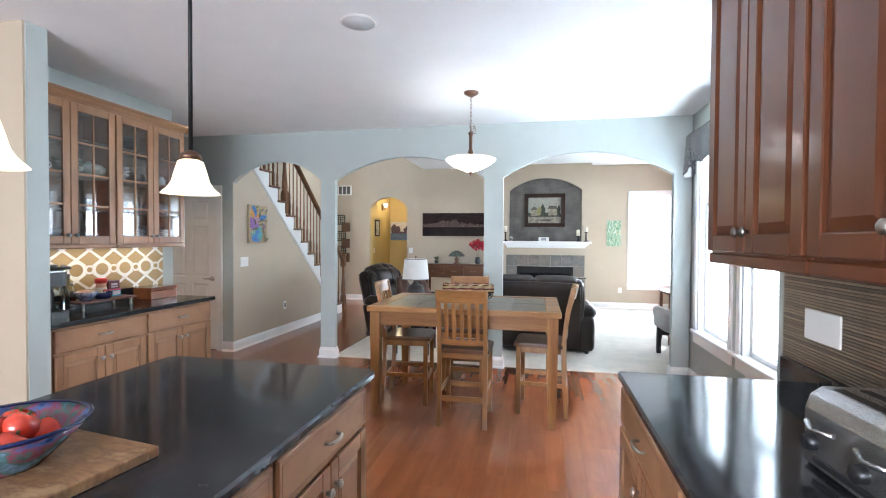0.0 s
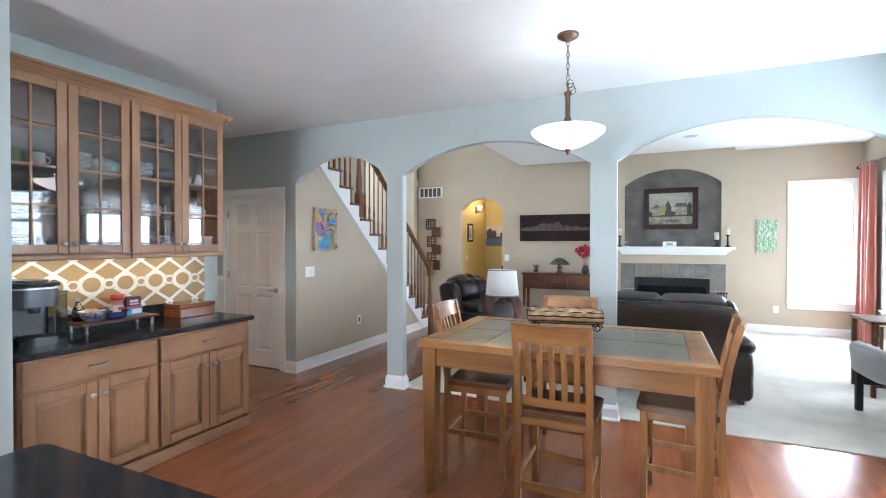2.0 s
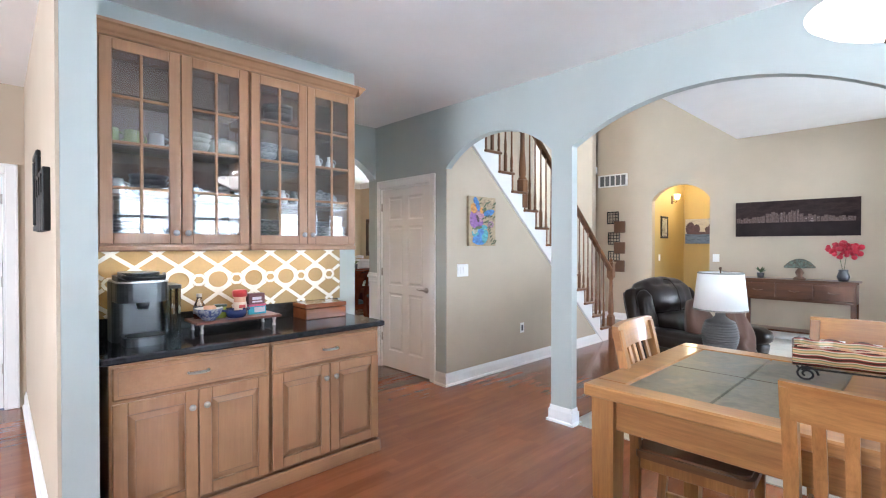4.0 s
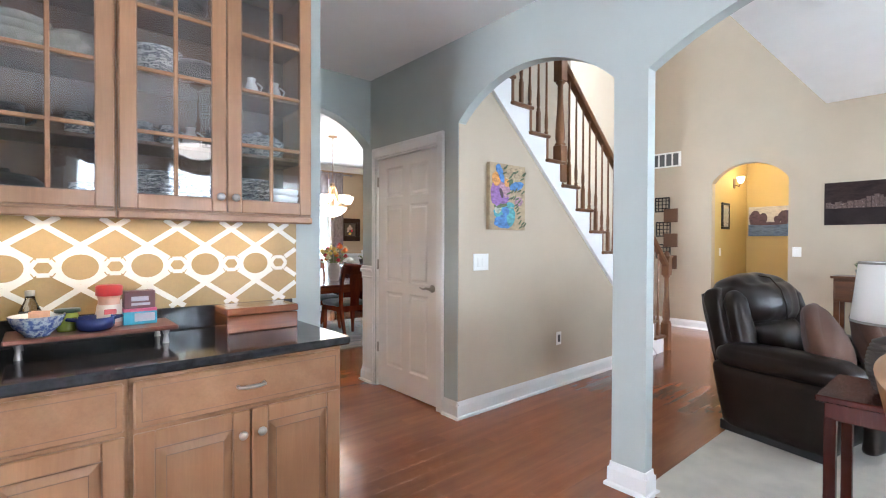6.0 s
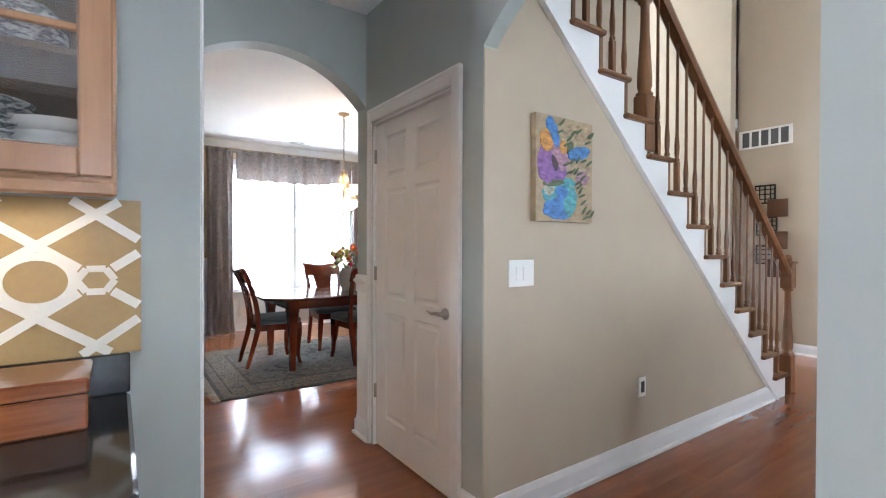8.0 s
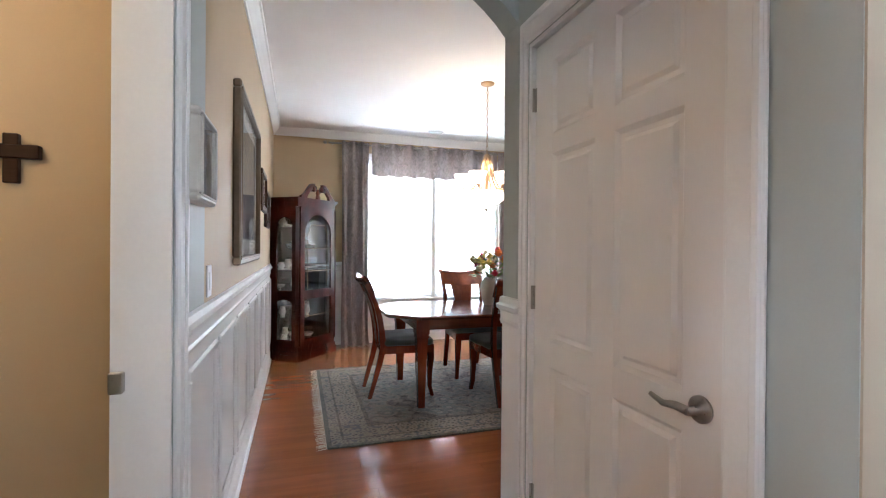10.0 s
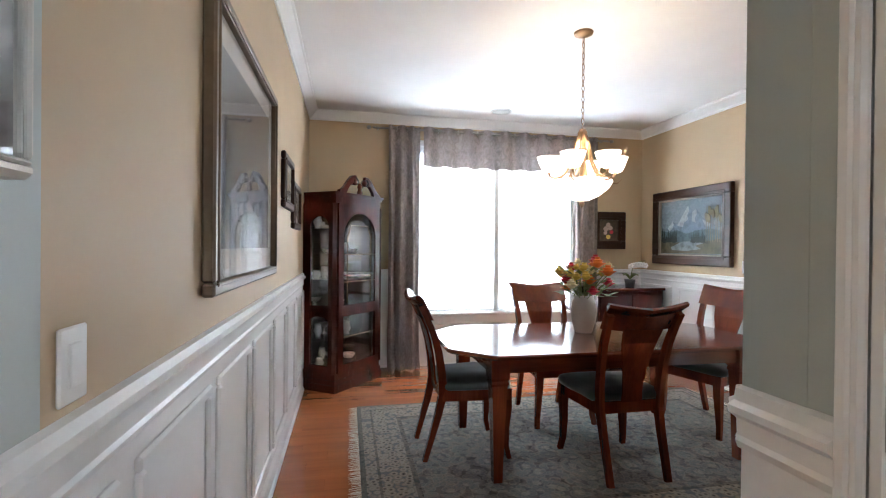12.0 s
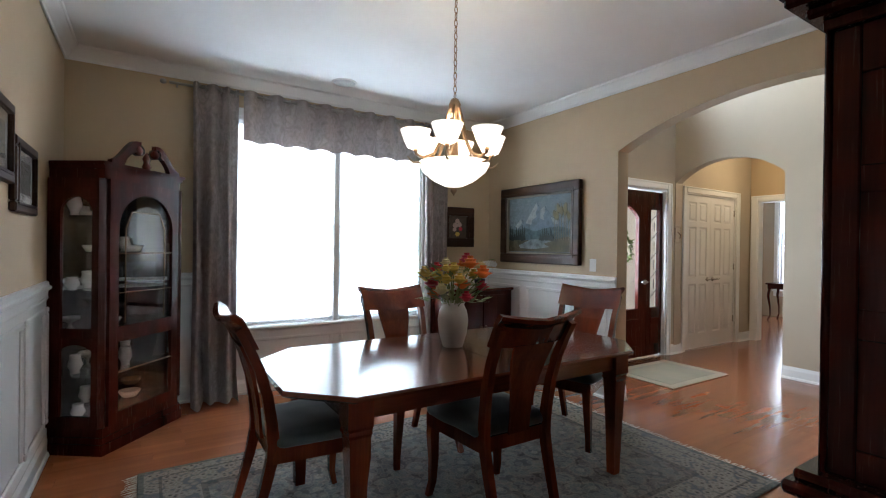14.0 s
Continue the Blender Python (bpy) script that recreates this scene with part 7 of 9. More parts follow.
def recliner(m, label, seats=1, width=0.62):
    """Puffy leather recliner, facing local -y."""
    t = thing("recliner", m, label, "recliner")
    w = width * seats / 2
    part("base", cushion(-w - 0.02, w + 0.02, -0.38, 0.36, 0.06, 0.30, 0.01, 0.04), LEATHER, t)
    for x in (-w - 0.22, w):
        arm = cushion(x, x + 0.22, -0.46, 0.34, 0.03, 0.50, 0.012, 0.06)
        if seats == 1:
            arm.v = [(u * (0.90 + 0.10 * min(1.0, w_ / 0.45)), v * (0.80 + 0.20 * min(1.0, w_ / 0.45)), w_) for u, v, w_ in arm.v]
        part("arm", arm, LEATHER, t)
        part("arm_pad", cushion(x - 0.02, x + 0.24, -0.48, 0.30, 0.46, 0.62, 0.02, 0.08), LEATHER, t)
    for k in range(seats):
        x0, x1 = -w + width * k + 0.005, -w + width * (k + 1) - 0.005
        part("seat_cushion", cushion(x0, x1, -0.46, 0.16, 0.28, 0.47, 0.03, 0.07), LEATHER, t)
        part("footrest", cushion(x0, x1, -0.52, -0.44, 0.08, 0.40, 0.02, 0.035), LEATHER, t)
        tilt = pose(0, 0.26, 0.42, -14)
        part("lower_back", cushion(x0, x1, -0.14, 0.12, -0.06, 0.34, 0.05, 0.09, m=tilt), LEATHER, t)
        head = cushion(x0 - 0.005, x1 + 0.005, -0.17, 0.13, 0.27, 0.62 if seats == 1 else 0.585, 0.06 if seats == 1 else 0.015, 0.11 if seats == 1 else 0.06, n=18, m=tilt)
        head.v = [(u, v + (0.012 * abs(math.sin((u - x0) / (x1 - x0) * 3 * math.pi + 0.4)) if seats == 1 else 0), w_) for u, v, w_ in head.v]
        part("head_cushion", head, LEATHER, t)
        for xa in (x0 - 0.07, x1 - 0.04):
            part("side_wing", cushion(xa, xa + 0.11, -0.16, -0.02, 0.04, 0.53, 0.02, 0.05, m=tilt), LEATHER, t)
            part("side_wing", cushion(xa, xa + 0.11, -0.04, 0.13, 0.02, 0.57, 0.02, 0.05, m=tilt), LEATHER, t)
        for xs in (((x0 + x1) / 2,) if seats == 1 else ()):
            part("seam", Shape().tube([tilt @ Vector((xs, y, z)) for y, z in ((-0.215, 0.30), (-0.236, 0.40), (-0.225, 0.52), (-0.17, 0.62), (-0.02, 0.672), (0.08, 0.655))], 0.006, 6), LEATHER, t)
    part("back_shell", cushion(-w - 0.02, w + 0.02, 0.10, 0.17, -0.35, 0.57, 0.012, 0.03, m=pose(0, 0.26, 0.42, -14)), LEATHER, t)
    for x in (-w - 0.125, w + 0.125):
        part("foot", Shape().box(x - 0.025, x + 0.025, -0.36, 0.30, 0, 0.07, 0.005), BLACK, t)
    return t


recliner((-2.17, 7.16, 0.008, 0, 0, 76), "dark brown-black leather recliner with brown cushions", 1, 0.70)
recliner((-0.06, 6.62, 0.008, 0, 0, 180), "dark leather two-seat recliner sofa seen from behind", 2, 0.56)
PILLOW = plain("brown_velvet", (0.085, 0.042, 0.028), 0.9, vary=0.2, fine=120, sheen=0.1, spec=0.15)
solid("cushion", cushion(-0.21, 0.21, -0.06, 0.06, -0.21, 0.21, 0.05, 0.05), PILLOW, "brown velvet throw cushion leaning in the recliner", "cushion", pose(-2.01, 6.94, 0.66, -28, 40, 70))
solid("cushion", cushion(-0.22, 0.22, -0.07, 0.07, -0.22, 0.22, 0.05, 0.05), PILLOW, "brown velvet throw cushion on the recliner seat", "cushion", pose(-1.80, 7.26, 0.62, -24, 35, 84))

# side table and ribbed lamp
st = thing("side_table", (-1.60, 6.0, 0.008), "small dark wooden side table behind the dining chairs", "table")
part("top", Shape().box(-0.26, 0.26, -0.26, 0.26, 0.60, 0.63, 0.006), MAHOG, st)
part("apron", Shape().box(-0.23, 0.23, -0.23, 0.23, 0.52, 0.60, 0.003), MAHOG, st)
for x in (-0.21, 0.21):
    for y in (-0.21, 0.21):
        part("leg", Shape().box(x - 0.022, x + 0.022, y - 0.022, y + 0.022, 0, 0.53, 0.004), MAHOG, st)
fl = thing("ribbed_lamp", (-1.60, 6.0, 0.638), "ribbed grey ceramic lamp with a white drum shade", "lamp")
prof = [(0, 0), (0.07, 0)]
for k in range(13):
    z = 0.012 + 0.018 * k
    rr = 0.075 + 0.045 * math.sin(math.pi * (k + 1) / 15) ** 0.8
    prof += [(rr - 0.008, z), (rr + 0.004, z + 0.007), (rr + 0.003, z + 0.012)]
prof += [(0.055, 0.262), (0.035, 0.28), (0.032, 0.30), (0, 0.30)]
part("base", Shape().lathe(prof, seg=28), plain("grey_ceramic", (0.085, 0.076, 0.072), 0.6, vary=0.25, fine=60, relief=0.3), fl, "ribbed grey ceramic base")
part("harp", Shape().tube([(0, 0, 0.29), (0, 0, 0.62)], 0.005, 8).ball(0, 0, 0.63, 0.012), BRONZE, fl)
part("shade", Shape().lathe([(0.176, 0.325), (0.178, 0.325), (0.150, 0.60), (0.148, 0.60), (0.176, 0.325)], seg=36), plain("white_linen", (0.80, 0.79, 0.76), 0.9, vary=0.04, fine=200, relief=0.2), fl, "white linen drum shade")
GREY_TRIM = plain("grey_trim", (0.25, 0.24, 0.22), 0.8)
part("trim", Shape().lathe([(0.179, 0.325), (0.180, 0.335), (0.178, 0.336)], seg=36), GREY_TRIM, fl)
part("trim", Shape().lathe([(0.151, 0.592), (0.151, 0.602), (0.148, 0.602)], seg=36), GREY_TRIM, fl)

# black-framed accent chair and slatted end table
ac = thing("accent_chair", (1.86, 6.35, 0.008, 0, 0, 96), "low black-framed accent chair with a grey seat", "chair")
part("seat", cushion(-0.27, 0.27, -0.30, 0.24, 0.32, 0.47, 0.02, 0.05), plain("grey_upholstery", (0.34, 0.33, 0.32), 0.9, fine=180, sheen=0.3), ac, "light grey upholstered seat")
part("backrest", cushion(-0.27, 0.27, 0.20, 0.30, 0.40, 0.66, 0.02, 0.05, m=pose(0, 0, 0, -6)), bpy.data.materials["grey_upholstery"], ac)
for x in (-0.29, 0.29):
    for y in (-0.28, 0.26):
        part("leg", Shape().box(x - 0.025, x + 0.025, y - 0.025, y + 0.025, 0, 0.50, 0.004), IRON, ac)
    part("arm", Shape().box(x - 0.03, x + 0.03, -0.32, 0.30, 0.50, 0.53, 0.006), IRON, ac)
    part("side_rail", Shape().box(x - 0.015, x + 0.015, -0.26, 0.24, 0.24, 0.32, 0.003), IRON, ac)
part("front_rail", Shape().box(-0.265, 0.265, -0.295, -0.265, 0.24, 0.32, 0.003), IRON, ac)
et = thing("slatted_end_table", (2.05, 7.35, 0.008), "brown slatted end table beside the window", "table")
part("top", Shape().box(-0.25, 0.25, -0.28, 0.28, 0.72, 0.75, 0.005), CONS, et)
for x in (-0.22, 0.22):
    for y in (-0.25, 0.25):
        part("leg", Shape().box(x - 0.02, x + 0.02, y - 0.02, y + 0.02, 0, 0.72, 0.004), CONS, et)
for k in range(6):
    part("slat", Shape().box(-0.16 + 0.064 * k - 0.012, -0.16 + 0.064 * k + 0.012, -0.256, -0.244, 0.12, 0.70), CONS, et)
part("shelf", Shape().box(-0.21, 0.21, -0.24, 0.24, 0.10, 0.12), CONS, et)


def curtain(name, m, w, h, label, mat, folds=5, deep=0.045, puddle=0.0, rod=None):
    """A gathered curtain, local x across and -y into the room, hanging from z 0 down."""
    t = thing(name, m, label, "curtain")
    def fn(u, v):
        a = u * folds * 2 * math.pi
        k = 0.55 + 0.45 * (1 - v)
        x = -w / 2 + w * u + 0.012 * math.sin(a * 0.5 + 3 * v)
        y = -deep * math.sin(a) * k - 0.02 * (1 - v) * math.sin(a * 0.37 + 1)
        if puddle and v < 0.06:
            y -= puddle * (1 - v / 0.06) * (0.6 + 0.4 * math.sin(a * 0.7))
        return (x, y, -h + h * v)
    part("panel", Shape().grid(fn, folds * 14, 26), mat, t)
    for k in range(folds * 2):
        x = -w / 2 + w * (k + 0.5) / (folds * 2)
        part("grommet", Shape().tube([(x + 0.004, 0.026 * math.cos(a), -0.035 + 0.026 * math.sin(a)) for a in (2 * math.pi * i / 10 for i in range(11))], 0.004, 5), NICKEL, t)
    return t


RUST = plain("rust_silk", (0.36, 0.10, 0.065), 0.5, vary=0.15, fine=140, stretch=(6, 6, 0.6), sheen=0.3)
curtain("curtain", (2.80, 10.36, 2.76, 0, 0, -90), 0.52, 2.74, "rust red silk curtain panel in the window corner", RUST, 4, 0.05)
curtain("curtain", (2.80, 9.05, 2.76, 0, 0, -90), 0.60, 2.74, "rust red silk curtain panel between the windows", RUST, 5, 0.05)
rod = thing("curtain_rod", (2.80, 9.7, 2.725), "black iron curtain rod over the great room windows", "curtain rod")
part("rod", Shape().tube([(0, -3.3, 0), (0, 0.98, 0)], 0.012, 10), IRON, rod)
for y in (-3.32, 1.0):
    part("finial", Shape().ball(0, y, 0, 0.028, seg=12), IRON, rod)
for y in (-3.2, -1.0, 0.93):
    part("bracket", Shape().tube([(0, y, 0), (0.1, y, 0)], 0.008, 6), IRON, rod)
for x, y, gr in ((0.35, 9.2, 1), (1.6, 8.2, 1)):
    t = thing("ceiling_speaker", (x, y, GREAT_Z), "round white ceiling loudspeaker in the great room", "speaker", "ceiling speakers")
    part("rim", Shape().lathe([(0.115, 0.001), (0.118, -0.004), (0.105, -0.008), (0.10, -0.005)], seg=28), WHITE_P, t)
    part("grille", Shape().lathe([(0.0, -0.006), (0.104, -0.005), (0.104, 0.0)], seg=28), bpy.data.materials["speaker_mesh"], t)
plate((1.75, 10.80, 0.40), "white wall outlet below the green canvas", 0.075, 0.12, 0)

# ---- dining room ----
# rug with border, medallions and fringe
RUG, nt, b = nodes_of("oriental_rug")
tc = nt.nodes.new("ShaderNodeTexCoord").outputs["Object"]
sep = nt.nodes.new("ShaderNodeSeparateXYZ")
nt.links.new(tc, sep.inputs[0])


def mathn(op, a, bb=None):
    m = nt.nodes.new("ShaderNodeMath")
    m.operation = op
    for sock, v in zip(m.inputs, (a, bb)):
        if v is None:
            continue
        if isinstance(v, bpy.types.NodeSocket):
            nt.links.new(v, sock)
        else:
            sock.default_value = v
    return m.outputs[0]


edge = mathn("MINIMUM", mathn("SUBTRACT", 1.0, mathn("ABSOLUTE", sep.outputs["X"])), mathn("SUBTRACT", 1.575, mathn("ABSOLUTE", sep.outputs["Y"])))
v1 = nt.nodes.new("ShaderNodeTexVoronoi")
v1.inputs["Scale"].default_value = 9.0
nt.links.new(tc, v1.inputs["Vector"])
v2 = nt.nodes.new("ShaderNodeTexVoronoi")
v2.inputs["Scale"].default_value = 26.0
nt.links.new(tc, v2.inputs["Vector"])
SAND, TEAL, DARK, IVORY = (0.19, 0.15, 0.115), (0.085, 0.087, 0.085), (0.040, 0.028, 0.024), (0.25, 0.212, 0.17)
field = ramp(nt, v1.outputs["Distance"], [(0.18, IVORY), (0.32, TEAL), (0.5, (0.125, 0.128, 0.11)), (0.62, SAND), (0.78, DARK)])
field = mixc(nt, "MIX", 0.45, field, ramp(nt, v2.outputs["Distance"], [(0.2, SAND), (0.4, TEAL), (0.55, IVORY), (0.7, DARK)]))
border = ramp(nt, v2.outputs["Distance"], [(0.15, DARK), (0.3, SAND), (0.45, IVORY), (0.6, SAND), (0.75, TEAL)])
inb = nt.nodes.new("ShaderNodeValToRGB")
inb.color_ramp.interpolation = "CONSTANT"
for k, (pos, val) in enumerate(((0.0, 0.35), (0.03, 1.0), (0.33, 0.0))):
    e = inb.color_ramp.elements[k] if k < 2 else inb.color_ramp.elements.new(pos)
    e.position, e.color = pos, (val, val, val, 1)
nt.links.new(edge, inb.inputs[0])
col = mixc(nt, "MIX", inb.outputs[0], field, border)
bands = nt.nodes.new("ShaderNodeValToRGB")
bands.color_ramp.interpolation = "CONSTANT"
for k, (pos, c) in enumerate(((0.0, (0.55, 0.62, 0.58)), (0.03, (1, 1, 1)), (0.10, (0.5, 0.5, 0.46)), (0.115, (1, 1, 1)), (0.30, (0.5, 0.5, 0.48)), (0.33, (1, 1, 1)))):
    e = bands.color_ramp.elements[k] if k < 2 else bands.color_ramp.elements.new(pos)
    e.position, e.color = pos, (*c, 1)
nt.links.new(edge, bands.inputs[0])
col = mixc(nt, "MULTIPLY", 1.0, col, bands.outputs[0])
fz = noise_tex(nt, tc, 240, 3)
col = mixc(nt, "MULTIPLY", 1.0, col, ramp(nt, fz, [(0.3, (0.6,) * 3), (0.7, (1.1,) * 3)]))
nt.links.new(col, b.inputs["Base Color"])
b.inputs["Roughness"].default_value = 0.95
bump(nt, b, fz, 0.6, 0.004)
rug = thing("rug", (-7.5, 6.35, 0), "faded sage and beige oriental rug with fringed ends", "rug")
part("woven_field", Shape().box(-1.0, 1.0, -1.575, 1.575, 0, 0.012, 0.004), RUG, rug)
r = random.Random(8)
FRINGE = plain("cotton_fringe", (0.58, 0.52, 0.42), 0.95, fine=200)
for sgn in (-1, 1):
    fr = Shape()
    for k in range(200):
        x = -0.995 + 1.99 * k / 199
        l, d = r.uniform(0.05, 0.075), r.uniform(-0.014, 0.014)
        fr.add([(x - 0.003, sgn * 1.57, 0.006), (x + 0.003, sgn * 1.57, 0.006), (x + d + 0.002, sgn * (1.575 + l), 0.002), (x + d - 0.002, sgn * (1.575 + l), 0.002)], [(0, 1, 2, 3)])
    part("fringe", fr, FRINGE, rug, "cream cotton fringe")

# dining table with clipped corners
dt = thing("dining_table", (-7.5, 6.365, 0.012), "polished dark cherry dining table with clipped corners", "table")
hx, hy, c = 0.52, 1.09, 0.235


def octagon(i):
    k = c - i * 0.4
    return [(hx - i, -hy + k), (hx - i, hy - k), (hx - k, hy - i), (-hx + k, hy - i), (-hx + i, hy - k), (-hx + i, -hy + k), (-hx + k, -hy + i), (hx - k, -hy + i)]


top = Shape()
rings = [(0.022, 0.718), (0.0, 0.728), (0.0, 0.738), (0.008, 0.748)]
vs = [(u, v, z) for i, z in rings for u, v in octagon(i)]
top.add(vs, [(k * 8 + i, k * 8 + (i + 1) % 8, (k + 1) * 8 + (i + 1) % 8, (k + 1) * 8 + i) for k in range(3) for i in range(8)] + [tuple(range(8))[::-1], tuple(range(24, 32))])
part("tabletop", top, CHERRY_Y, dt)
part("leaf_joint", Shape().box(-0.51, 0.51, -0.0015, 0.0015, 0.7478, 0.7486), MAHOG, dt)
part("apron", Shape().box(-0.42, 0.42, -0.87, -0.845, 0.63, 0.718).box(-0.42, 0.42, 0.845, 0.87, 0.63, 0.718).box(-0.445, -0.42, -0.85, 0.85, 0.63, 0.718).box(0.42, 0.445, -0.85, 0.85, 0.63, 0.718), CHERRY_Y, dt)
for x in (-1, 1):
    for y in (-1, 1):
        q = Shape()
        cx, cy = x * 0.415, y * 0.82
        sec = [(0.0, 0.026), (0.30, 0.034), (0.56, 0.045), (0.575, 0.052), (0.59, 0.047), (0.605, 0.055), (0.718, 0.055)]
        vs = [(cx + i * w, cy + j * w, z) for z, w in sec for i, j in ((-1, -1), (1, -1), (1, 1), (-1, 1))]
        q.add(vs, [(4 * k + i, 4 * k + (i + 1) % 4, 4 * k + 4 + (i + 1) % 4, 4 * k + 4 + i) for k in range(len(sec) - 1) for i in range(4)] + [(3, 2, 1, 0), tuple(len(vs) - 4 + i for i in range(4))])
        part("leg", q, CHERRY, dt)

SEAT_CLOTH = plain("green_grey_seat", (0.050, 0.062, 0.058), 0.9, vary=0.2, fine=200, relief=0.3, sheen=0.25)


def swept(pts, hw, hd, axis_x):
    """A squared bar swept in the y-z plane through (y, z) points at x = axis_x."""
    q = Shape()
    n = len(pts)
    vs = []
    for k, (y, z) in enumerate(pts):
        a, bb = pts[max(0, k - 1)], pts[min(n - 1, k + 1)]
        d = Vector((bb[0] - a[0], bb[1] - a[1])).normalized()
        nn = Vector((-d.y, d.x)) * (hd[k] if isinstance(hd, list) else hd)
        xo = axis_x[k] if isinstance(axis_x, list) else axis_x
        w = hw[k] if isinstance(hw, list) else hw
        vs += [(xo - w, y + nn.x, z + nn.y), (xo + w, y + nn.x, z + nn.y), (xo + w, y - nn.x, z - nn.y), (xo - w, y - nn.x, z - nn.y)]
    q.add(vs, [(4 * k + i, 4 * k + (i + 1) % 4, 4 * k + 4 + (i + 1) % 4, 4 * k + 4 + i) for k in range(n - 1) for i in range(4)] + [(3, 2, 1, 0), tuple(4 * n - 4 + i for i in range(4))], False)
    return q


BACK = [(-0.205, 0.46), (-0.215, 0.56), (-0.235, 0.68), (-0.27, 0.80), (-0.315, 0.90), (-0.355, 0.975)]


def dining_chair(m):
    """Faces local +y; its scrolled back at -y."""
    t = thing("dining_chair", m, "dark cherry dining chair, vase splat, green-grey seat", "chair", "chairs round the dining table")
    for sx in (-1, 1):
        pts = [(-0.315, 0.0), (-0.275, 0.14), (-0.235, 0.28), (-0.208, 0.40)] + BACK
        part("back_post", swept(pts, 0.017, [0.015, 0.018, 0.022, 0.025, 0.026, 0.024, 0.022, 0.02, 0.018, 0.016], [sx * v for v in (0.175, 0.178, 0.18, 0.183, 0.185, 0.19, 0.195, 0.20, 0.205, 0.21)]), CHERRY, t)
        part("front_leg", swept([(0.225, 0.0), (0.205, 0.08), (0.205, 0.20), (0.215, 0.32), (0.212, 0.44)], [0.015, 0.016, 0.02, 0.024, 0.026], [0.014, 0.016, 0.02, 0.024, 0.026], [sx * v for v in (0.222, 0.213, 0.208, 0.208, 0.205)]), CHERRY, t)
    part("seat_frame", Shape().prism([(-0.20, -0.21), (0.20, -0.21), (0.235, 0.235), (-0.235, 0.235)], 0.375, 0.445, 2), CHERRY, t)
    seat = cushion(-0.225, 0.225, -0.20, 0.235, 0.43, 0.505, 0.018, 0.035)
    seat.v = [(x * (0.93 + 0.16 * (y + 0.2) / 0.44), y, z) for x, y, z in seat.v]
    part("seat", seat, SEAT_CLOTH, t, "green-grey upholstered seat")
    # crest rail, rolled over at the top
    q = Shape()
    n = 12
    sec = [(-0.275, 0.868), (-0.293, 0.866), (-0.345, 0.958), (-0.385, 0.985), (-0.395, 1.003), (-0.372, 1.012), (-0.342, 0.992), (-0.322, 0.955)]
    vs = []
    for k in range(n + 1):
        u = -1 + 2 * k / n
        bow = 0.028 * (1 - u * u)
        ends = 1 + 0.02 * abs(u)
        vs += [(u * (0.228 + (0.008 if i in (3, 4, 5) else 0)), y - bow, z * ends + 0.012 * u * u * (1 if i > 1 else 0.2)) for i, (y, z) in enumerate(sec)]
    ns = len(sec)
    q.add(vs, [(k * ns + i, k * ns + (i + 1) % ns, (k + 1) * ns + (i + 1) % ns, (k + 1) * ns + i) for k in range(n) for i in range(ns)] + [tuple(range(ns))[::-1], tuple(n * ns + i for i in range(ns))], False)
    part("crest_rail", q, CHERRY, t)
    # vase-shaped splat bent with the back
    sp = Shape()
    zs = [0.445, 0.50, 0.56, 0.64, 0.72, 0.80, 0.86, 0.885]
    ws = [0.062, 0.060, 0.063, 0.072, 0.088, 0.105, 0.115, 0.118]
    def by(z):
        for (ya, za), (yb, zb) in zip(BACK, BACK[1:]):
            if z <= zb:
                return ya + (yb - ya) * (z - za) / (zb - za)
        return BACK[-1][0]
    vs = []
    for z, w in zip(zs, ws):
        y = by(z) - 0.022
        vs += [(-w, y + 0.006, z), (w, y + 0.006, z), (w, y - 0.006, z), (-w, y - 0.006, z)]
    sp.add(vs, [(4 * k + i, 4 * k + (i + 1) % 4, 4 * k + 4 + (i + 1) % 4, 4 * k + 4 + i) for k in range(len(zs) - 1) for i in range(4)] + [(3, 2, 1, 0), tuple(len(vs) - 4 + i for i in range(4))])
    part("splat", sp, CHERRY, t)
    return t


RZ = 0.012
d1 = dining_chair(pose(-7.59, 5.49, RZ) @ Matrix.Diagonal((1.05, 1, 1.01, 1)))
copy_thing(d1, pose(-7.21, 6.34, RZ, 0, 0, 90))
copy_thing(d1, pose(-7.64, 7.42, RZ, 0, 0, 198))
copy_thing(d1, pose(-8.00, 6.32, RZ, 0, 0, -90))

# vase of silk flowers
fv = thing("flower_vase", pose(-7.60, 6.36, 0.7605) @ Matrix.Diagonal((1.12, 1.12, 1.06, 1)), "white vase of red, orange and yellow flowers", "flowers")
part("vase", Shape().lathe([(0, 0), (0.052, 0), (0.056, 0.01), (0.075, 0.08), (0.082, 0.15), (0.074, 0.20), (0.058, 0.235), (0.066, 0.25), (0.058, 0.25), (0.05, 0.23), (0, 0.2)], seg=28), plain("ivory_glaze", (0.60, 0.58, 0.53), 0.3, vary=0.06, fine=30), fv)
FL = {n: plain("petal_" + n, c, 0.55, vary=0.2, fine=60) for n, c in (("red", (0.62, 0.03, 0.05)), ("orange", (0.80, 0.20, 0.025)), ("yellow", (0.72, 0.52, 0.10)), ("cream", (0.70, 0.62, 0.32)), ("green", (0.20, 0.26, 0.08)))}
r = random.Random(21)


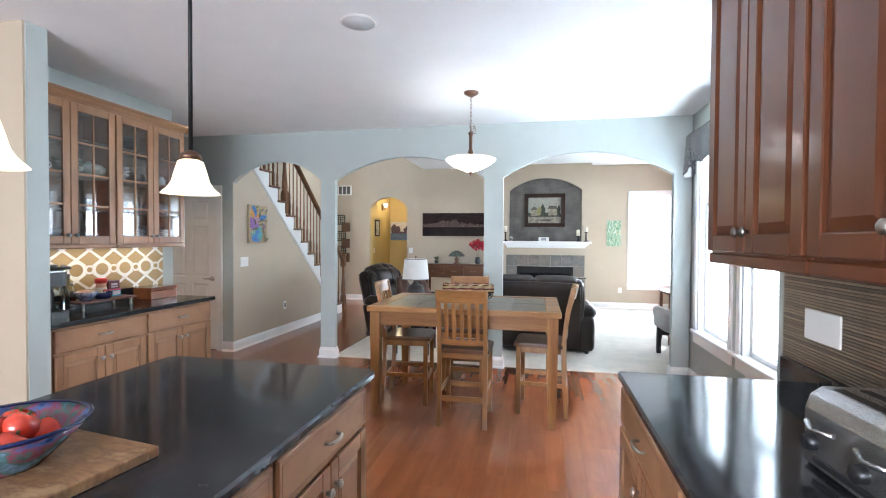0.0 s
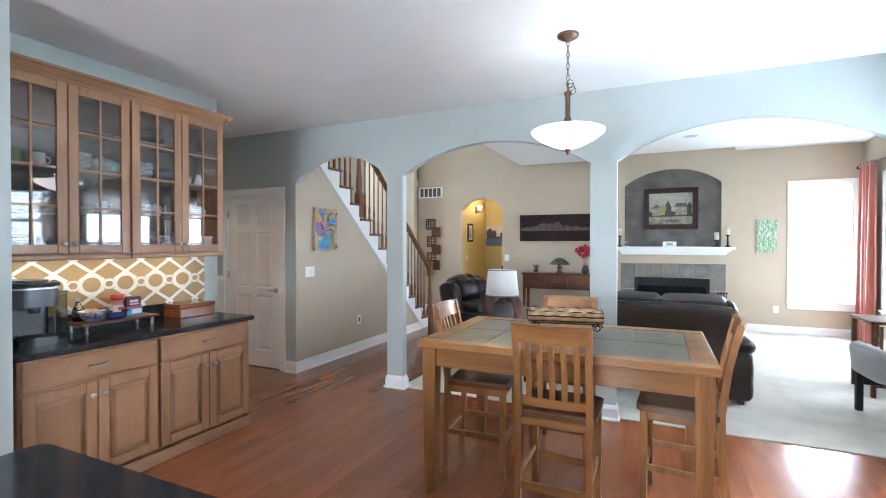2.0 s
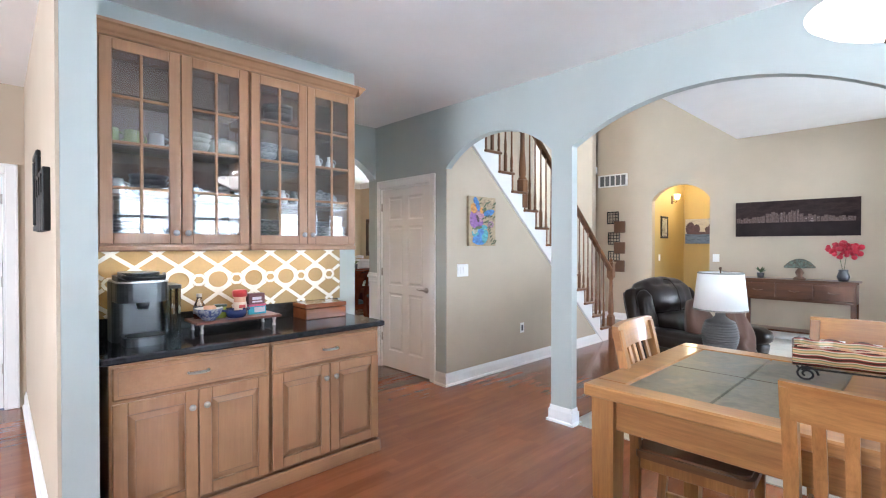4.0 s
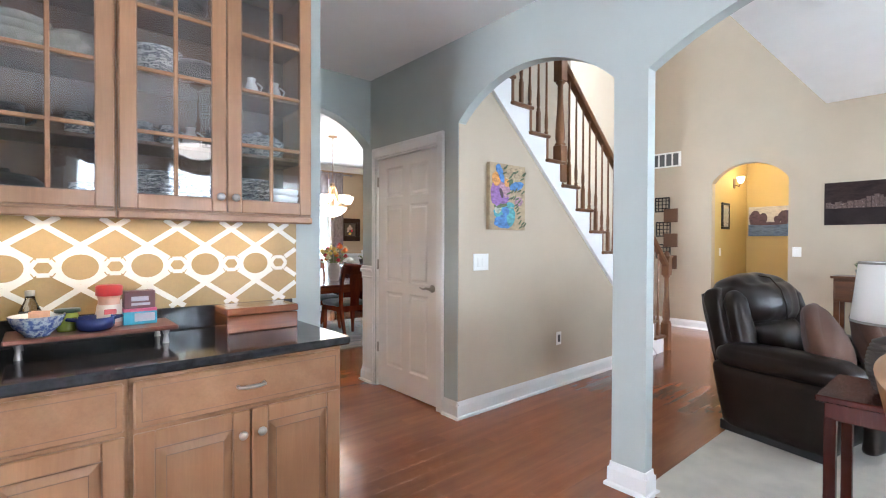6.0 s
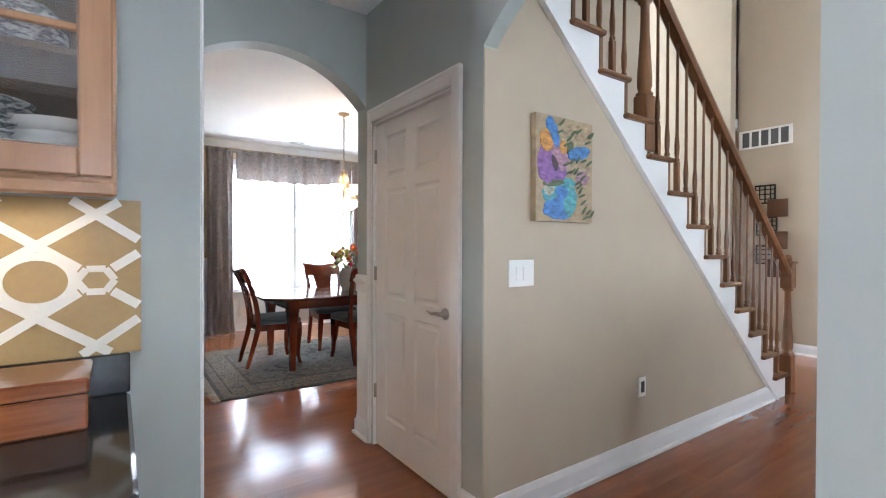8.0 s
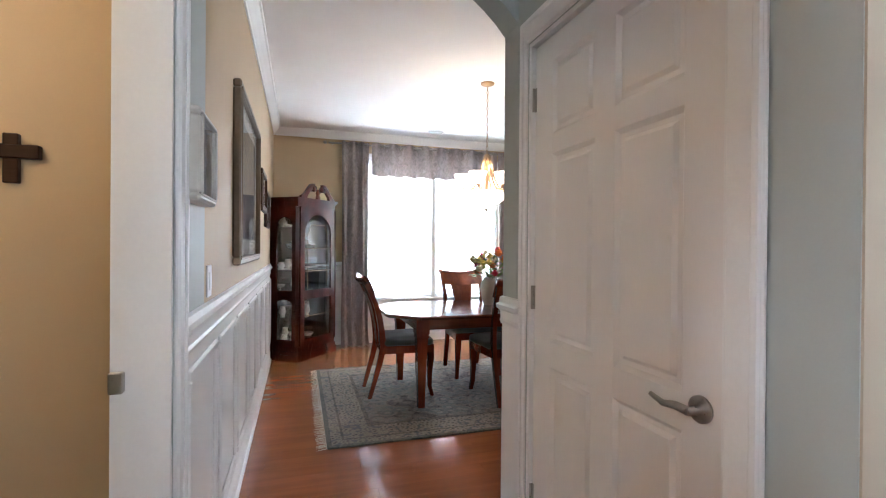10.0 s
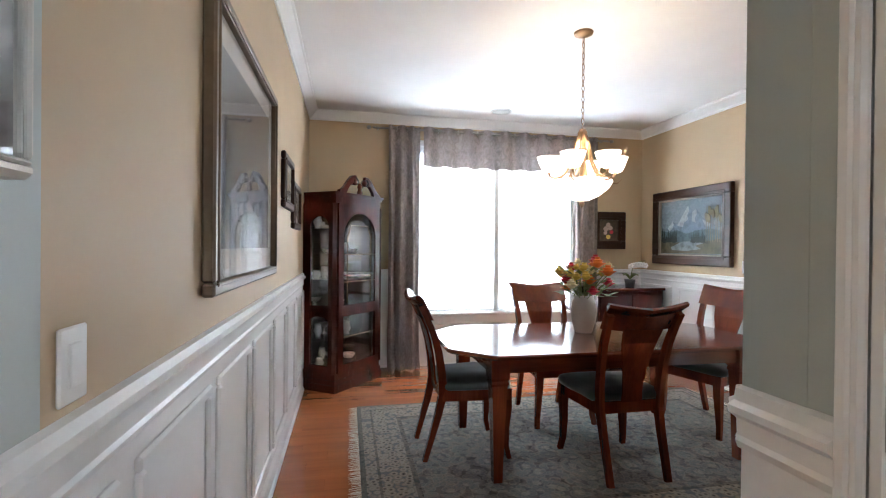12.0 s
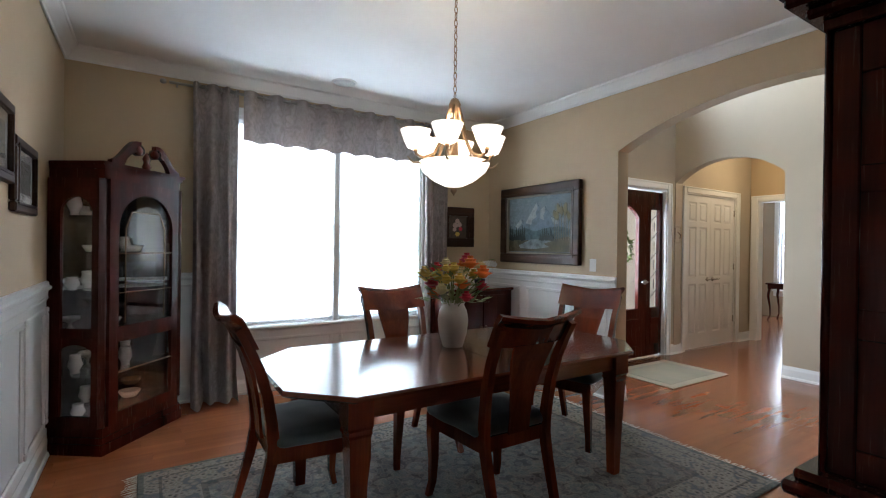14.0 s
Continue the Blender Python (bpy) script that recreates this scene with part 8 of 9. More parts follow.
def rose(cx, cy, cz, rad, seed):
    q, rr = Shape(), random.Random(seed)
    for ring, (n, k, lift) in enumerate(((3, 0.35, 0.5), (5, 0.65, 0.25), (7, 1.0, -0.05))):
        for i in range(n):
            a = 2 * math.pi * (i + 0.5 * ring) / n + rr.uniform(-0.2, 0.2)
            def fn(u, v, a=a, k=k, lift=lift, n=n):
                t = a + (u - 0.5) * 2 * math.pi / n * 1.5
                d = rad * k * (0.35 + 0.65 * math.sin(v * 1.7))
                return (cx + d * math.cos(t), cy + d * math.sin(t), cz + rad * (lift + 0.75 * v * (1 - 0.45 * v * k) - 0.3))
            q.grid(fn, 4, 3)
    q.ball(cx, cy, cz + rad * 0.05, rad * 0.62, seg=12, rings=6)
    return q


spots = [(0.0, 0.0, 0.43, 0.05), (-0.14, -0.02, 0.43, 0.045), (-0.06, -0.09, 0.35, 0.05), (0.11, 0.03, 0.47, 0.05), (0.07, -0.09, 0.38, 0.04), (-0.12, 0.08, 0.37, 0.04), (0.14, -0.04, 0.36, 0.045), (0.03, 0.11, 0.40, 0.04), (-0.03, -0.03, 0.47, 0.035), (0.12, 0.10, 0.34, 0.04), (0.0, -0.12, 0.30, 0.04), (-0.15, 0.0, 0.33, 0.04), (0.08, 0.0, 0.42, 0.038), (-0.08, 0.04, 0.41, 0.038), (0.15, -0.02, 0.29, 0.04), (0.03, -0.07, 0.44, 0.03)]
spots += [(-0.18, -0.06, 0.38, 0.05), (0.18, 0.06, 0.42, 0.05), (0.05, 0.05, 0.49, 0.045), (-0.10, -0.12, 0.41, 0.045), (0.10, -0.14, 0.33, 0.045), (-0.05, 0.10, 0.46, 0.045), (0.19, -0.09, 0.39, 0.04), (-0.17, 0.09, 0.42, 0.04), (0.0, -0.10, 0.40, 0.045), (0.08, 0.12, 0.45, 0.04)]
cols = ["yellow", "red", "red", "orange", "yellow", "cream", "orange", "yellow", "cream", "red", "orange", "yellow", "cream", "orange", "red", "yellow", "yellow", "orange", "red", "yellow", "cream", "orange", "yellow", "red", "yellow", "cream"]
for k, ((x, y, z, q), cname) in enumerate(zip(spots, cols)):
    fl = part("blossom", rose(x, y, z, q, k), FL[cname], fv, cname + " silk blossom")
    part("stem", Shape().tube([(x * 0.1, y * 0.1, 0.2), (x * 0.6, y * 0.6, 0.2 + (z - 0.2) * 0.6), (x, y, z - 0.02)], 0.003, 5), FL["green"], fl)
lf = Shape()
for k in range(120):
    a, z0 = r.uniform(0, 6.28), r.uniform(0.24, 0.44)
    rad = r.uniform(0.04, 0.16)
    p = Vector((rad * math.cos(a), rad * math.sin(a), z0))
    d = Vector((math.cos(a), math.sin(a), r.uniform(-0.3, 0.9))).normalized() * r.uniform(0.05, 0.09)
    w = Vector((-math.sin(a), math.cos(a), r.uniform(-0.3, 0.3))) * 0.014
    lf.add([p, p + d * 0.5 + w, p + d, p + d * 0.5 - w], [(0, 1, 2, 3)])
part("foliage", lf, FL["green"], fv)

# chandelier
cd = thing("chandelier", (-7.46, 6.26, CEIL_Z), "lit chandelier, gilt arms, white glass cups and bowl", "chandelier")
GILT = plain("antique_gilt", (0.34, 0.22, 0.13), 0.42, 0.8, vary=0.15, fine=60)
part("canopy", Shape().lathe([(0, 0), (0.065, 0), (0.062, -0.014), (0.02, -0.03), (0, -0.03)], seg=24), GILT, cd)
ch = Shape()
for k in range(17):
    m = pose(0, 0, -0.05 - 0.037 * k, 0, 0, 90 * (k % 2))
    ch.tube([m @ Vector((0.009 * math.cos(a), 0, 0.023 * math.sin(a))) for a in (2 * math.pi * i / 8 for i in range(9))], 0.0028, 5)
part("chain", ch, GILT, cd)
Z0 = -1.06
part("column", Shape().lathe([(0, 0.40), (0.02, 0.40), (0.034, 0.37), (0.022, 0.33), (0.014, 0.25), (0.02, 0.12), (0.012, 0.0), (0, 0)], z=Z0, seg=18), GILT, cd)
for k in range(6):
    a = 2 * math.pi * k / 6 + 0.3
    ca, sa = math.cos(a), math.sin(a)
    arm = [(0.02, 0.38), (0.045, 0.30), (0.07, 0.18), (0.12, 0.085), (0.18, 0.06), (0.22, 0.075), (0.225, 0.105)]
    am = part("arm", Shape().tube([(u * ca, u * sa, Z0 + w) for u, w in arm], [0.007, 0.008, 0.009, 0.009, 0.008, 0.008, 0.014], 8).tube([(u * ca, u * sa, Z0 + w) for u, w in ((0.12, 0.085), (0.17, 0.03), (0.24, 0.03), (0.27, 0.06))], [0.007, 0.007, 0.006, 0.003], 6), GILT, cd)
    part("cup_shade", Shape().lathe([(0.018, 0.145), (0.045, 0.155), (0.062, 0.19), (0.078, 0.235), (0.084, 0.25), (0.080, 0.25), (0.056, 0.19), (0.018, 0.155)], 0.225 * ca, 0.225 * sa, Z0 - 0.045, seg=20), SHADE_GLASS, am, "lit white glass cup")
part("bowl", Shape().lathe([(0.195, 0.045), (0.20, 0.035), (0.175, -0.01), (0.115, -0.058), (0.05, -0.088), (0, -0.094)], z=Z0, seg=36).lathe([(0.0, 0.02), (0.10, 0.025), (0.195, 0.045)], z=Z0, seg=36), SHADE_GLASS, cd, "lit white glass bowl")
part("finial", Shape().lathe([(0.016, -0.103), (0.02, -0.115), (0.008, -0.13), (0, -0.145)], z=Z0, seg=14), GILT, cd)

# corner curio cabinet
cu = thing("curio_cabinet", (-9.79, 4.28, 0), "mahogany corner curio cabinet with glass and scrolled pediment", "curio cabinet")
PL = [(0.0, 0.0), (0.66, 0.0), (0.86, 0.30), (0.36, 0.74), (0.0, 0.68)]


def grow(k):
    cx, cy = 0.3, 0.3
    return [((0.0 if x == 0 else cx + (x - cx) * k), (0.0 if y == 0 else cy + (y - cy) * k)) for x, y in PL]


part("base", Shape().prism(grow(1.06), 0, 0.07, 2).prism(grow(1.03), 0.07, 0.11, 2).prism(grow(1.0), 0.11, 0.17, 2), MAHOG, cu)
part("top", Shape().prism(grow(1.0), 1.76, 1.82, 2).prism(grow(1.04), 1.82, 1.845, 2).prism(grow(1.08), 1.845, 1.865, 2), MAHOG, cu)
part("back", Shape().box(0, 0.64, 0.0, 0.012, 0.17, 1.76).box(0, 0.012, 0.012, 0.66, 0.17, 1.76), plain("mirror_back", (0.09, 0.085, 0.08), 0.05, 1.0, vary=0.05, relief=0.0), cu, "mirrored back")
for (x, y), w in zip(PL[1:4] + [PL[4]], (0.028, 0.034, 0.034, 0.028)):
    part("post", Shape().box(x - w, x + (0 if x > 0.6 and y == 0 else w * 0.4), max(0, y - w), y + w * 0.4, 0.17, 1.76, 0.006), MAHOG, cu)
A, Bq = Vector((0.86, 0.30, 0)), Vector((0.36, 0.74, 0))
along = (Bq - A).normalized()
normal = Vector((along.y, -along.x, 0)) * 1.0
L = (Bq - A).length
face = Matrix(((along.x, -normal.x, 0, A.x), (along.y, -normal.y, 0, A.y), (0, 0, 1, 0), (0, 0, 0, 1)))
ds = Shape()
arched_wall(ds, 0, 0.03, L - 0.03, -0.014, 0.008, 1.76, [(0.10, L - 0.09, 1.46, 1.68, 0.80)], 0.74)
arched_wall(ds, 0, 0.03, L - 0.03, -0.014, 0.008, 0.74, [(0.10, L - 0.09, 0.70, 0.70, 0.24)], 0.17)
ds.v = [tuple(face @ Vector(p)) for p in ds.v]
dr = part("door", ds, MAHOG, cu, "arched glazed door")
gp = Shape().box(0.06, L - 0.06, -0.004, 0.0, 0.23, 1.68)
gp.v = [tuple(face @ Vector(p)) for p in gp.v]
part("pane", gp, PANE, dr)
lead = Shape()
for z in (0.50, 1.02, 1.28):
    lead.tube([(0.06, -0.006, z), (L - 0.06, -0.006, z)], 0.004, 5)
lead.tube([(0.16, -0.006, 0.82), (0.16, -0.006, 1.45), (0.21, -0.006, 1.56), (L - 0.21, -0.006, 1.56), (L - 0.16, -0.006, 1.45), (L - 0.16, -0.006, 0.82)], 0.004, 5)
lead.v = [tuple(face @ Vector(p)) for p in lead.v]
part("came", lead, GILT, dr)
for (xa, ya), (xb, yb) in ((PL[1], PL[2]), (PL[3], PL[4])):
    g = Shape()
    d = Vector((xb - xa, yb - ya, 0))
    n = Vector((-d.y, d.x, 0)).normalized() * 0.003
    p, q = Vector((xa, ya, 0)), Vector((xb, yb, 0))
    for z0, z1 in ((0.24, 0.74), (0.80, 1.70)):
        g.add([p + n + Vector((0, 0, z0)), q + n + Vector((0, 0, z0)), q + n + Vector((0, 0, z1)), p + n + Vector((0, 0, z1)), p - n + Vector((0, 0, z0)), q - n + Vector((0, 0, z0)), q - n + Vector((0, 0, z1)), p - n + Vector((0, 0, z1))], [(0, 1, 2, 3), (7, 6, 5, 4), (0, 4, 5, 1), (1, 5, 6, 2), (2, 6, 7, 3), (3, 7, 4, 0)])
    part("side_pane", g, PANE, cu)
    ln, ux = d.length, d.normalized()
    stile = Shape()
    arched_wall(stile, 0, 0.0, ln, -0.012, 0.012, 1.70, [(0.085, ln - 0.07, 1.52, 1.64, 0.80)], 0.80)
    arched_wall(stile, 0, 0.0, ln, -0.012, 0.012, 0.74, [(0.085, ln - 0.07, 0.66, 0.70, 0.24)], 0.24)
    stile.v = [tuple(p + ux * a_ + n.normalized() * b_ + Vector((0, 0, c_))) for a_, b_, c_ in stile.v]
    part("side_frame", stile, MAHOG, cu)
    for z0, z1 in ((0.17, 0.24), (0.74, 0.80), (1.70, 1.76)):
        rails, o = Shape(), n * 4
        rails.add([p + o + Vector((0, 0, z0)), q + o + Vector((0, 0, z0)), q + o + Vector((0, 0, z1)), p + o + Vector((0, 0, z1)), p - o + Vector((0, 0, z0)), q - o + Vector((0, 0, z0)), q - o + Vector((0, 0, z1)), p - o + Vector((0, 0, z1))], [(0, 1, 2, 3), (7, 6, 5, 4), (0, 4, 5, 1), (1, 5, 6, 2), (2, 6, 7, 3), (3, 7, 4, 0)])
        part("side_rail", rails, MAHOG, cu)
SHELF_G = clear_glass("shelf_glass", (0.85, 0.95, 0.92))
for z in (0.47, 0.77, 1.03, 1.28, 1.52):
    part("shelf", Shape().prism([(0.02, 0.02), (0.62, 0.02), (0.80, 0.30), (0.34, 0.70), (0.02, 0.64)], z, z + 0.006, 2), SHELF_G if z != 0.77 else MAHOG, cu, "glass shelf" if z != 0.77 else "")
# broken scroll pediment on the front face
for sgn in (1, -1):
    pts_lo, pts_hi = [], []
    for k in range(11):
        u = k / 10
        x = 0.30 - 0.235 * u
        base, up = 1.865, 1.87 + 0.155 * (0.5 - 0.5 * math.cos(math.pi * min(1, u * 1.15))) + 0.02
        pts_hi.append((L / 2 + sgn * x, up))
        pts_lo.append((L / 2 + sgn * x, max(base, up - 0.075) if u > 0.4 else base))
    q = Shape().prism(pts_hi + pts_lo[::-1], -0.02, 0.015, 1)
    q.v = [tuple(face @ Vector(p)) for p in q.v]
    sc_ = part("pediment_scroll", q, MAHOG, cu)
    ro = Shape().lathe([(0, 0), (0.035, 0), (0.035, 0.045), (0, 0.05)], m=face @ pose(L / 2 + sgn * 0.075, 0.02, 1.985, 90), seg=16)
    part("rosette", ro, MAHOG, sc_)
q = Shape().lathe([(0.02, 0.0), (0.03, 0.02), (0.018, 0.05), (0.028, 0.075), (0.012, 0.11), (0, 0.125)], m=face @ pose(L / 2, -0.002, 1.865), seg=14)
part("finial", q, CHERRY, cu)
r = random.Random(4)
for z in (0.175, 0.478, 0.778, 1.038, 1.288, 1.528):
    for k in range(4):
        x, y = r.uniform(0.12, 0.5), r.uniform(0.12, 0.45)
        if k == 2:
            x, y = r.uniform(0.5, 0.66), r.uniform(0.1, 0.28)
        h = r.uniform(0.08, 0.17)
        kind = r.random()
        if kind < 0.5:
            q = Shape().lathe([(0, 0), (0.03, 0), (0.022, h * 0.1), (0.045, h * 0.45), (0.03, h * 0.8), (0.034, h), (0.028, h), (0, h * 0.9)], seg=14)
            mt, nm, lb = PORCELAIN, "porcelain_vase", "small white porcelain vase in the curio cabinet"
        elif kind < 0.8:
            q = Shape().lathe([(0, 0), (0.03, 0), (0.008, 0.02), (0.008, h * 0.5), (0.05, h * 0.8), (0.055, h), (0.05, h), (0, h * 0.6)], seg=14)
            mt, nm, lb = NICKEL, "silver_goblet", "small silver goblet in the curio cabinet"
        else:
            q = Shape().lathe([(0, 0), (0.05, 0), (0.075, 0.04), (0.07, 0.045), (0, 0.02)], seg=16)
            mt, nm, lb = PORCELAIN, "porcelain_bowl", "white porcelain bowl in the curio cabinet"
        solid(nm, q, mt, lb, "ornament", (-9.79 + x, 4.28 + y, z + 0.001), "curio ornaments")

# hutch beside the passage: framed ends over a deep base
hu = thing("china_hutch", pose(-5.30, 6.334, 0) @ Matrix.Diagonal((0.69, 1, 1, 1)), "dark mahogany china hutch with glazed front, dark ends and crystal", "china cabinet")
part("base_cabinet", Shape().box(-0.74, 0, -0.02, 1.32, 0.05, 0.56, 0.006), MAHOG, hu)
part("plinth", Shape().box(-0.76, 0, -0.04, 1.34, 0, 0.09, 0.01), MAHOG, hu)
part("waist", Shape().box(-0.80, 0, -0.07, 1.36, 0.555, 0.585, 0.01).box(-0.77, 0, -0.05, 1.34, 0.585, 0.61, 0.008), MAHOG, hu)
for y in (0.0, 1.27):
    end = Shape()
    end.box(-0.69, -0.60, y, y + 0.03, 0.61, 2.10, 0.005).box(-0.09, -0.0, y, y + 0.03, 0.61, 2.10, 0.005)
    for z0, z1 in ((0.61, 0.71), (1.07, 1.17), (1.55, 1.64), (1.94, 2.10)):
        end.box(-0.60, -0.09, y, y + 0.03, z0, z1, 0.004)
    part("end_frame", end, MAHOG, hu)
for y in (0.005, 1.295):
    part("corner_column", Shape().tube([(-0.695, y, 0.61), (-0.695, y, 2.10)], 0.016, 10), MAHOG, hu)
part("front_frame", Shape().box(-0.69, -0.66, 0.03, 0.09, 0.61, 2.10).box(-0.69, -0.66, 1.21, 1.27, 0.61, 2.10).box(-0.69, -0.66, 0.62, 0.68, 0.61, 2.10).box(-0.69, -0.66, 0.09, 1.21, 0.61, 0.68).box(-0.69, -0.66, 0.09, 1.21, 2.02, 2.10), MAHOG, hu)
part("back", Shape().box(-0.02, 0, 0.03, 1.27, 0.61, 2.10), MAHOG, hu)
part("cornice", Shape().box(-0.71, 0, -0.02, 1.32, 2.10, 2.14, 0.005).box(-0.75, 0, -0.06, 1.36, 2.14, 2.18, 0.012).box(-0.80, 0, -0.10, 1.40, 2.18, 2.22, 0.012).box(-0.82, 0, -0.12, 1.42, 2.22, 2.245, 0.006), MAHOG, hu)
# opaque dark sheets in both ends stand in for the dim interior behind glass
part("end_panel", Shape().box(-0.62, -0.07, 1.288, 1.296, 0.65, 2.0), MAHOG, hu)
for y in (0.012,):
    for z0, z1 in ((0.71, 1.07), (1.17, 1.55), (1.64, 1.94)):
        part("side_pane" if y == 0 else "end_panel", Shape().box(-0.60, -0.09, y, y + 0.004, z0, z1), PANE if y == 0 else MAHOG, hu)
for y0, y1 in ((0.09, 0.62), (0.68, 1.21)):
    part("front_pane", Shape().box(-0.678, -0.674, y0, y1, 0.68, 2.02), PANE, hu)
for z in (1.11, 1.59):
    part("shelf", Shape().box(-0.65, -0.03, 0.03, 1.27, z, z + 0.008), SHELF_G, hu, "glass shelf")


def hutch_z(z):
    return z * 0.77 / 0.61 if z < 0.61 else 0.77 + (z - 0.61) * 0.78


for ob in hu.children_recursive:
    for v in ob.data.vertices:
        v.co.z = hutch_z(v.co.z)
CRYSTAL = clear_glass("crystal", (1, 1, 1), 0.02)
for k, (x, y, z, sc_) in enumerate(((-0.36, 0.25, 0.611, 1.7), (-0.34, 0.75, 0.611, 1.3), (-0.38, 0.22, 1.599, 1.0), (-0.30, 0.55, 1.599, 1.1), (-0.36, 0.30, 1.119, 1.1), (-0.33, 0.85, 1.119, 1.2))):
    q = Shape().lathe([(0, 0), (0.05 * sc_, 0), (0.045 * sc_, 0.01), (0.012, 0.03 * sc_), (0.012, 0.06 * sc_), (0.06 * sc_, 0.10 * sc_), (0.085 * sc_, 0.17 * sc_), (0.078 * sc_, 0.17 * sc_), (0.05 * sc_, 0.105 * sc_), (0, 0.08 * sc_)], seg=22, wave=0.03, lobes=11)
    solid("crystal_bowl", q, CRYSTAL, "cut crystal bowl in the hutch", "bowl", (-5.27 + x * 0.72, 6.334 + y, hutch_z(z)), "hutch crystal")

# sideboard in the corner, orchid and dishes
sb = thing("sideboard", (-9.52, 7.86, 0), "dark mahogany sideboard in the dining room corner", "sideboard")
part("body", Shape().box(-0.24, 0.22, -0.40, 0.42, 0.08, 0.88, 0.006), MAHOG, sb)
part("top", Shape().box(-0.26, 0.24, -0.42, 0.44, 0.88, 0.91, 0.008), CHERRY_Y, sb)
part("plinth", Shape().box(-0.23, 0.21, -0.39, 0.41, 0, 0.08), MAHOG, sb)
for k in range(2):
    d = part("door", Shape().box(0.22, 0.238, -0.385 + 0.40 * k, 0.0 + 0.40 * k, 0.12, 0.84, 0.006), MAHOG, sb)
    part("knob", Shape().ball(0.25, -0.02 + 0.06 * k, 0.5, 0.014), BRONZE, d)
orc = thing("orchid", (-9.50, 7.98, 0.91), "white orchid in a dark pot on the sideboard", "plant")
part("pot", Shape().lathe([(0, 0), (0.05, 0), (0.065, 0.09), (0, 0.085)], seg=18), DARK_POT, orc)
part("stem", Shape().tube([(0, 0, 0.08), (0.02, 0.02, 0.22), (0.05, 0.08, 0.30), (0.06, 0.16, 0.31)], 0.004, 6), FL["green"], orc)
for k in range(7):
    bx, by_, bz = 0.03 + 0.005 * k, -0.02 + 0.03 * k, 0.24 + 0.014 * k - 0.002 * k * k
    q = Shape()
    for i in range(5):
        a = 2 * math.pi * i / 5
        q.ball(bx + 0.008, by_ + 0.02 * math.cos(a), bz + 0.02 * math.sin(a), 0.008, 0.017, 0.017, seg=8, rings=4)
    part("blossom", q, PORCELAIN, orc, "white orchid blossom")
lf = Shape()
for k in range(6):
    a = k * 1.05
    lf.grid(lambda u, v, a=a: ((0.17 * u) * math.cos(a) - 0.025 * (v - 0.5) * math.sin(a) * math.sin(math.pi * max(u, 0.05)) * 2, (0.17 * u) * math.sin(a) + 0.025 * (v - 0.5) * math.cos(a) * math.sin(math.pi * max(u, 0.05)) * 2, 0.085 + 0.07 * math.sin(u * 2.4)), 6, 2)
part("leaves", lf, FL["green"], orc)
solid("lidded_jar", Shape().lathe([(0, 0), (0.05, 0), (0.07, 0.05), (0.05, 0.1), (0.03, 0.105), (0.01, 0.13), (0, 0.135)], seg=18), PORCELAIN, "small white lidded jar on the sideboard", "jar", (-9.50, 7.72, 0.91))

# curtains, valance and rod
TAUPE = patches("taupe_damask", [(0.27, 0.23, 0.215), (0.40, 0.345, 0.325), (0.31, 0.262, 0.247), (0.46, 0.40, 0.375)], 12, 0.6, (1, 1, 0.8), detail=1.5, relief=0.15, fine=160)
nt = TAUPE.node_tree
thin, both = nt.nodes.new("ShaderNodeBsdfTranslucent"), nt.nodes.new("ShaderNodeMixShader")
thin.inputs["Color"].default_value, both.inputs[0].default_value = (0.34, 0.29, 0.28, 1), 0.09
nt.links.new(nt.nodes["Principled BSDF"].outputs[0], both.inputs[1])
nt.links.new(thin.outputs[0], both.inputs[2])
nt.links.new(both.outputs[0], nt.nodes["Material Output"].inputs[0])
curtain("curtain", (-9.69, 5.30, 2.70, 0, 0, 90), 0.36, 2.69, "long taupe damask curtain puddling on the floor", TAUPE, 3, 0.08, 0.14)
curtain("curtain", (-9.69, 7.50, 2.70, 0, 0, 90), 0.30, 2.69, "long taupe damask curtain beside the sideboard", TAUPE, 4, 0.05, 0.05)
for y in (5.97, 6.88):
    t = thing("curtain_valance", (-9.69, y, 2.70, 0, 0, 90), "short taupe damask valance on grommets", "valance", "window valances")
    def vfn(u, v):
        a = u * 8 * math.pi
        return (-0.455 + 0.91 * u, -0.05 * math.sin(a) * (0.75 + 0.25 * v), -0.43 - 0.02 * abs(math.sin(a * 0.5)) + (0.43 + 0.02 * abs(math.sin(a * 0.5))) * v)
    part("panel", Shape().grid(vfn, 80, 10), TAUPE, t)
    for k in range(8):
        part("grommet", Shape().tube([(-0.40 + 0.114 * k, 0.024 * math.cos(a), -0.035 + 0.024 * math.sin(a)) for a in (2 * math.pi * i / 10 for i in range(11))], 0.004, 5), NICKEL, t)
rd = thing("curtain_rod", (-9.69, 6.37, 2.665), "brushed nickel curtain rod over the dining window", "curtain rod")
part("rod", Shape().tube([(0, -1.42, 0), (0, 1.42, 0)], 0.011, 10), NICKEL, rd)
for y in (-1.44, 1.44):
    part("finial", Shape().lathe([(0.011, 0), (0.02, 0.01), (0.022, 0.03), (0.012, 0.045), (0, 0.046)], m=pose(0, y, 0, -90 if y > 0 else 90), seg=12), NICKEL, rd)
for y in (-1.36, 0, 1.36):
    part("bracket", Shape().tube([(0, y, 0), (-0.10, y, 0)], 0.007, 6), NICKEL, rd)

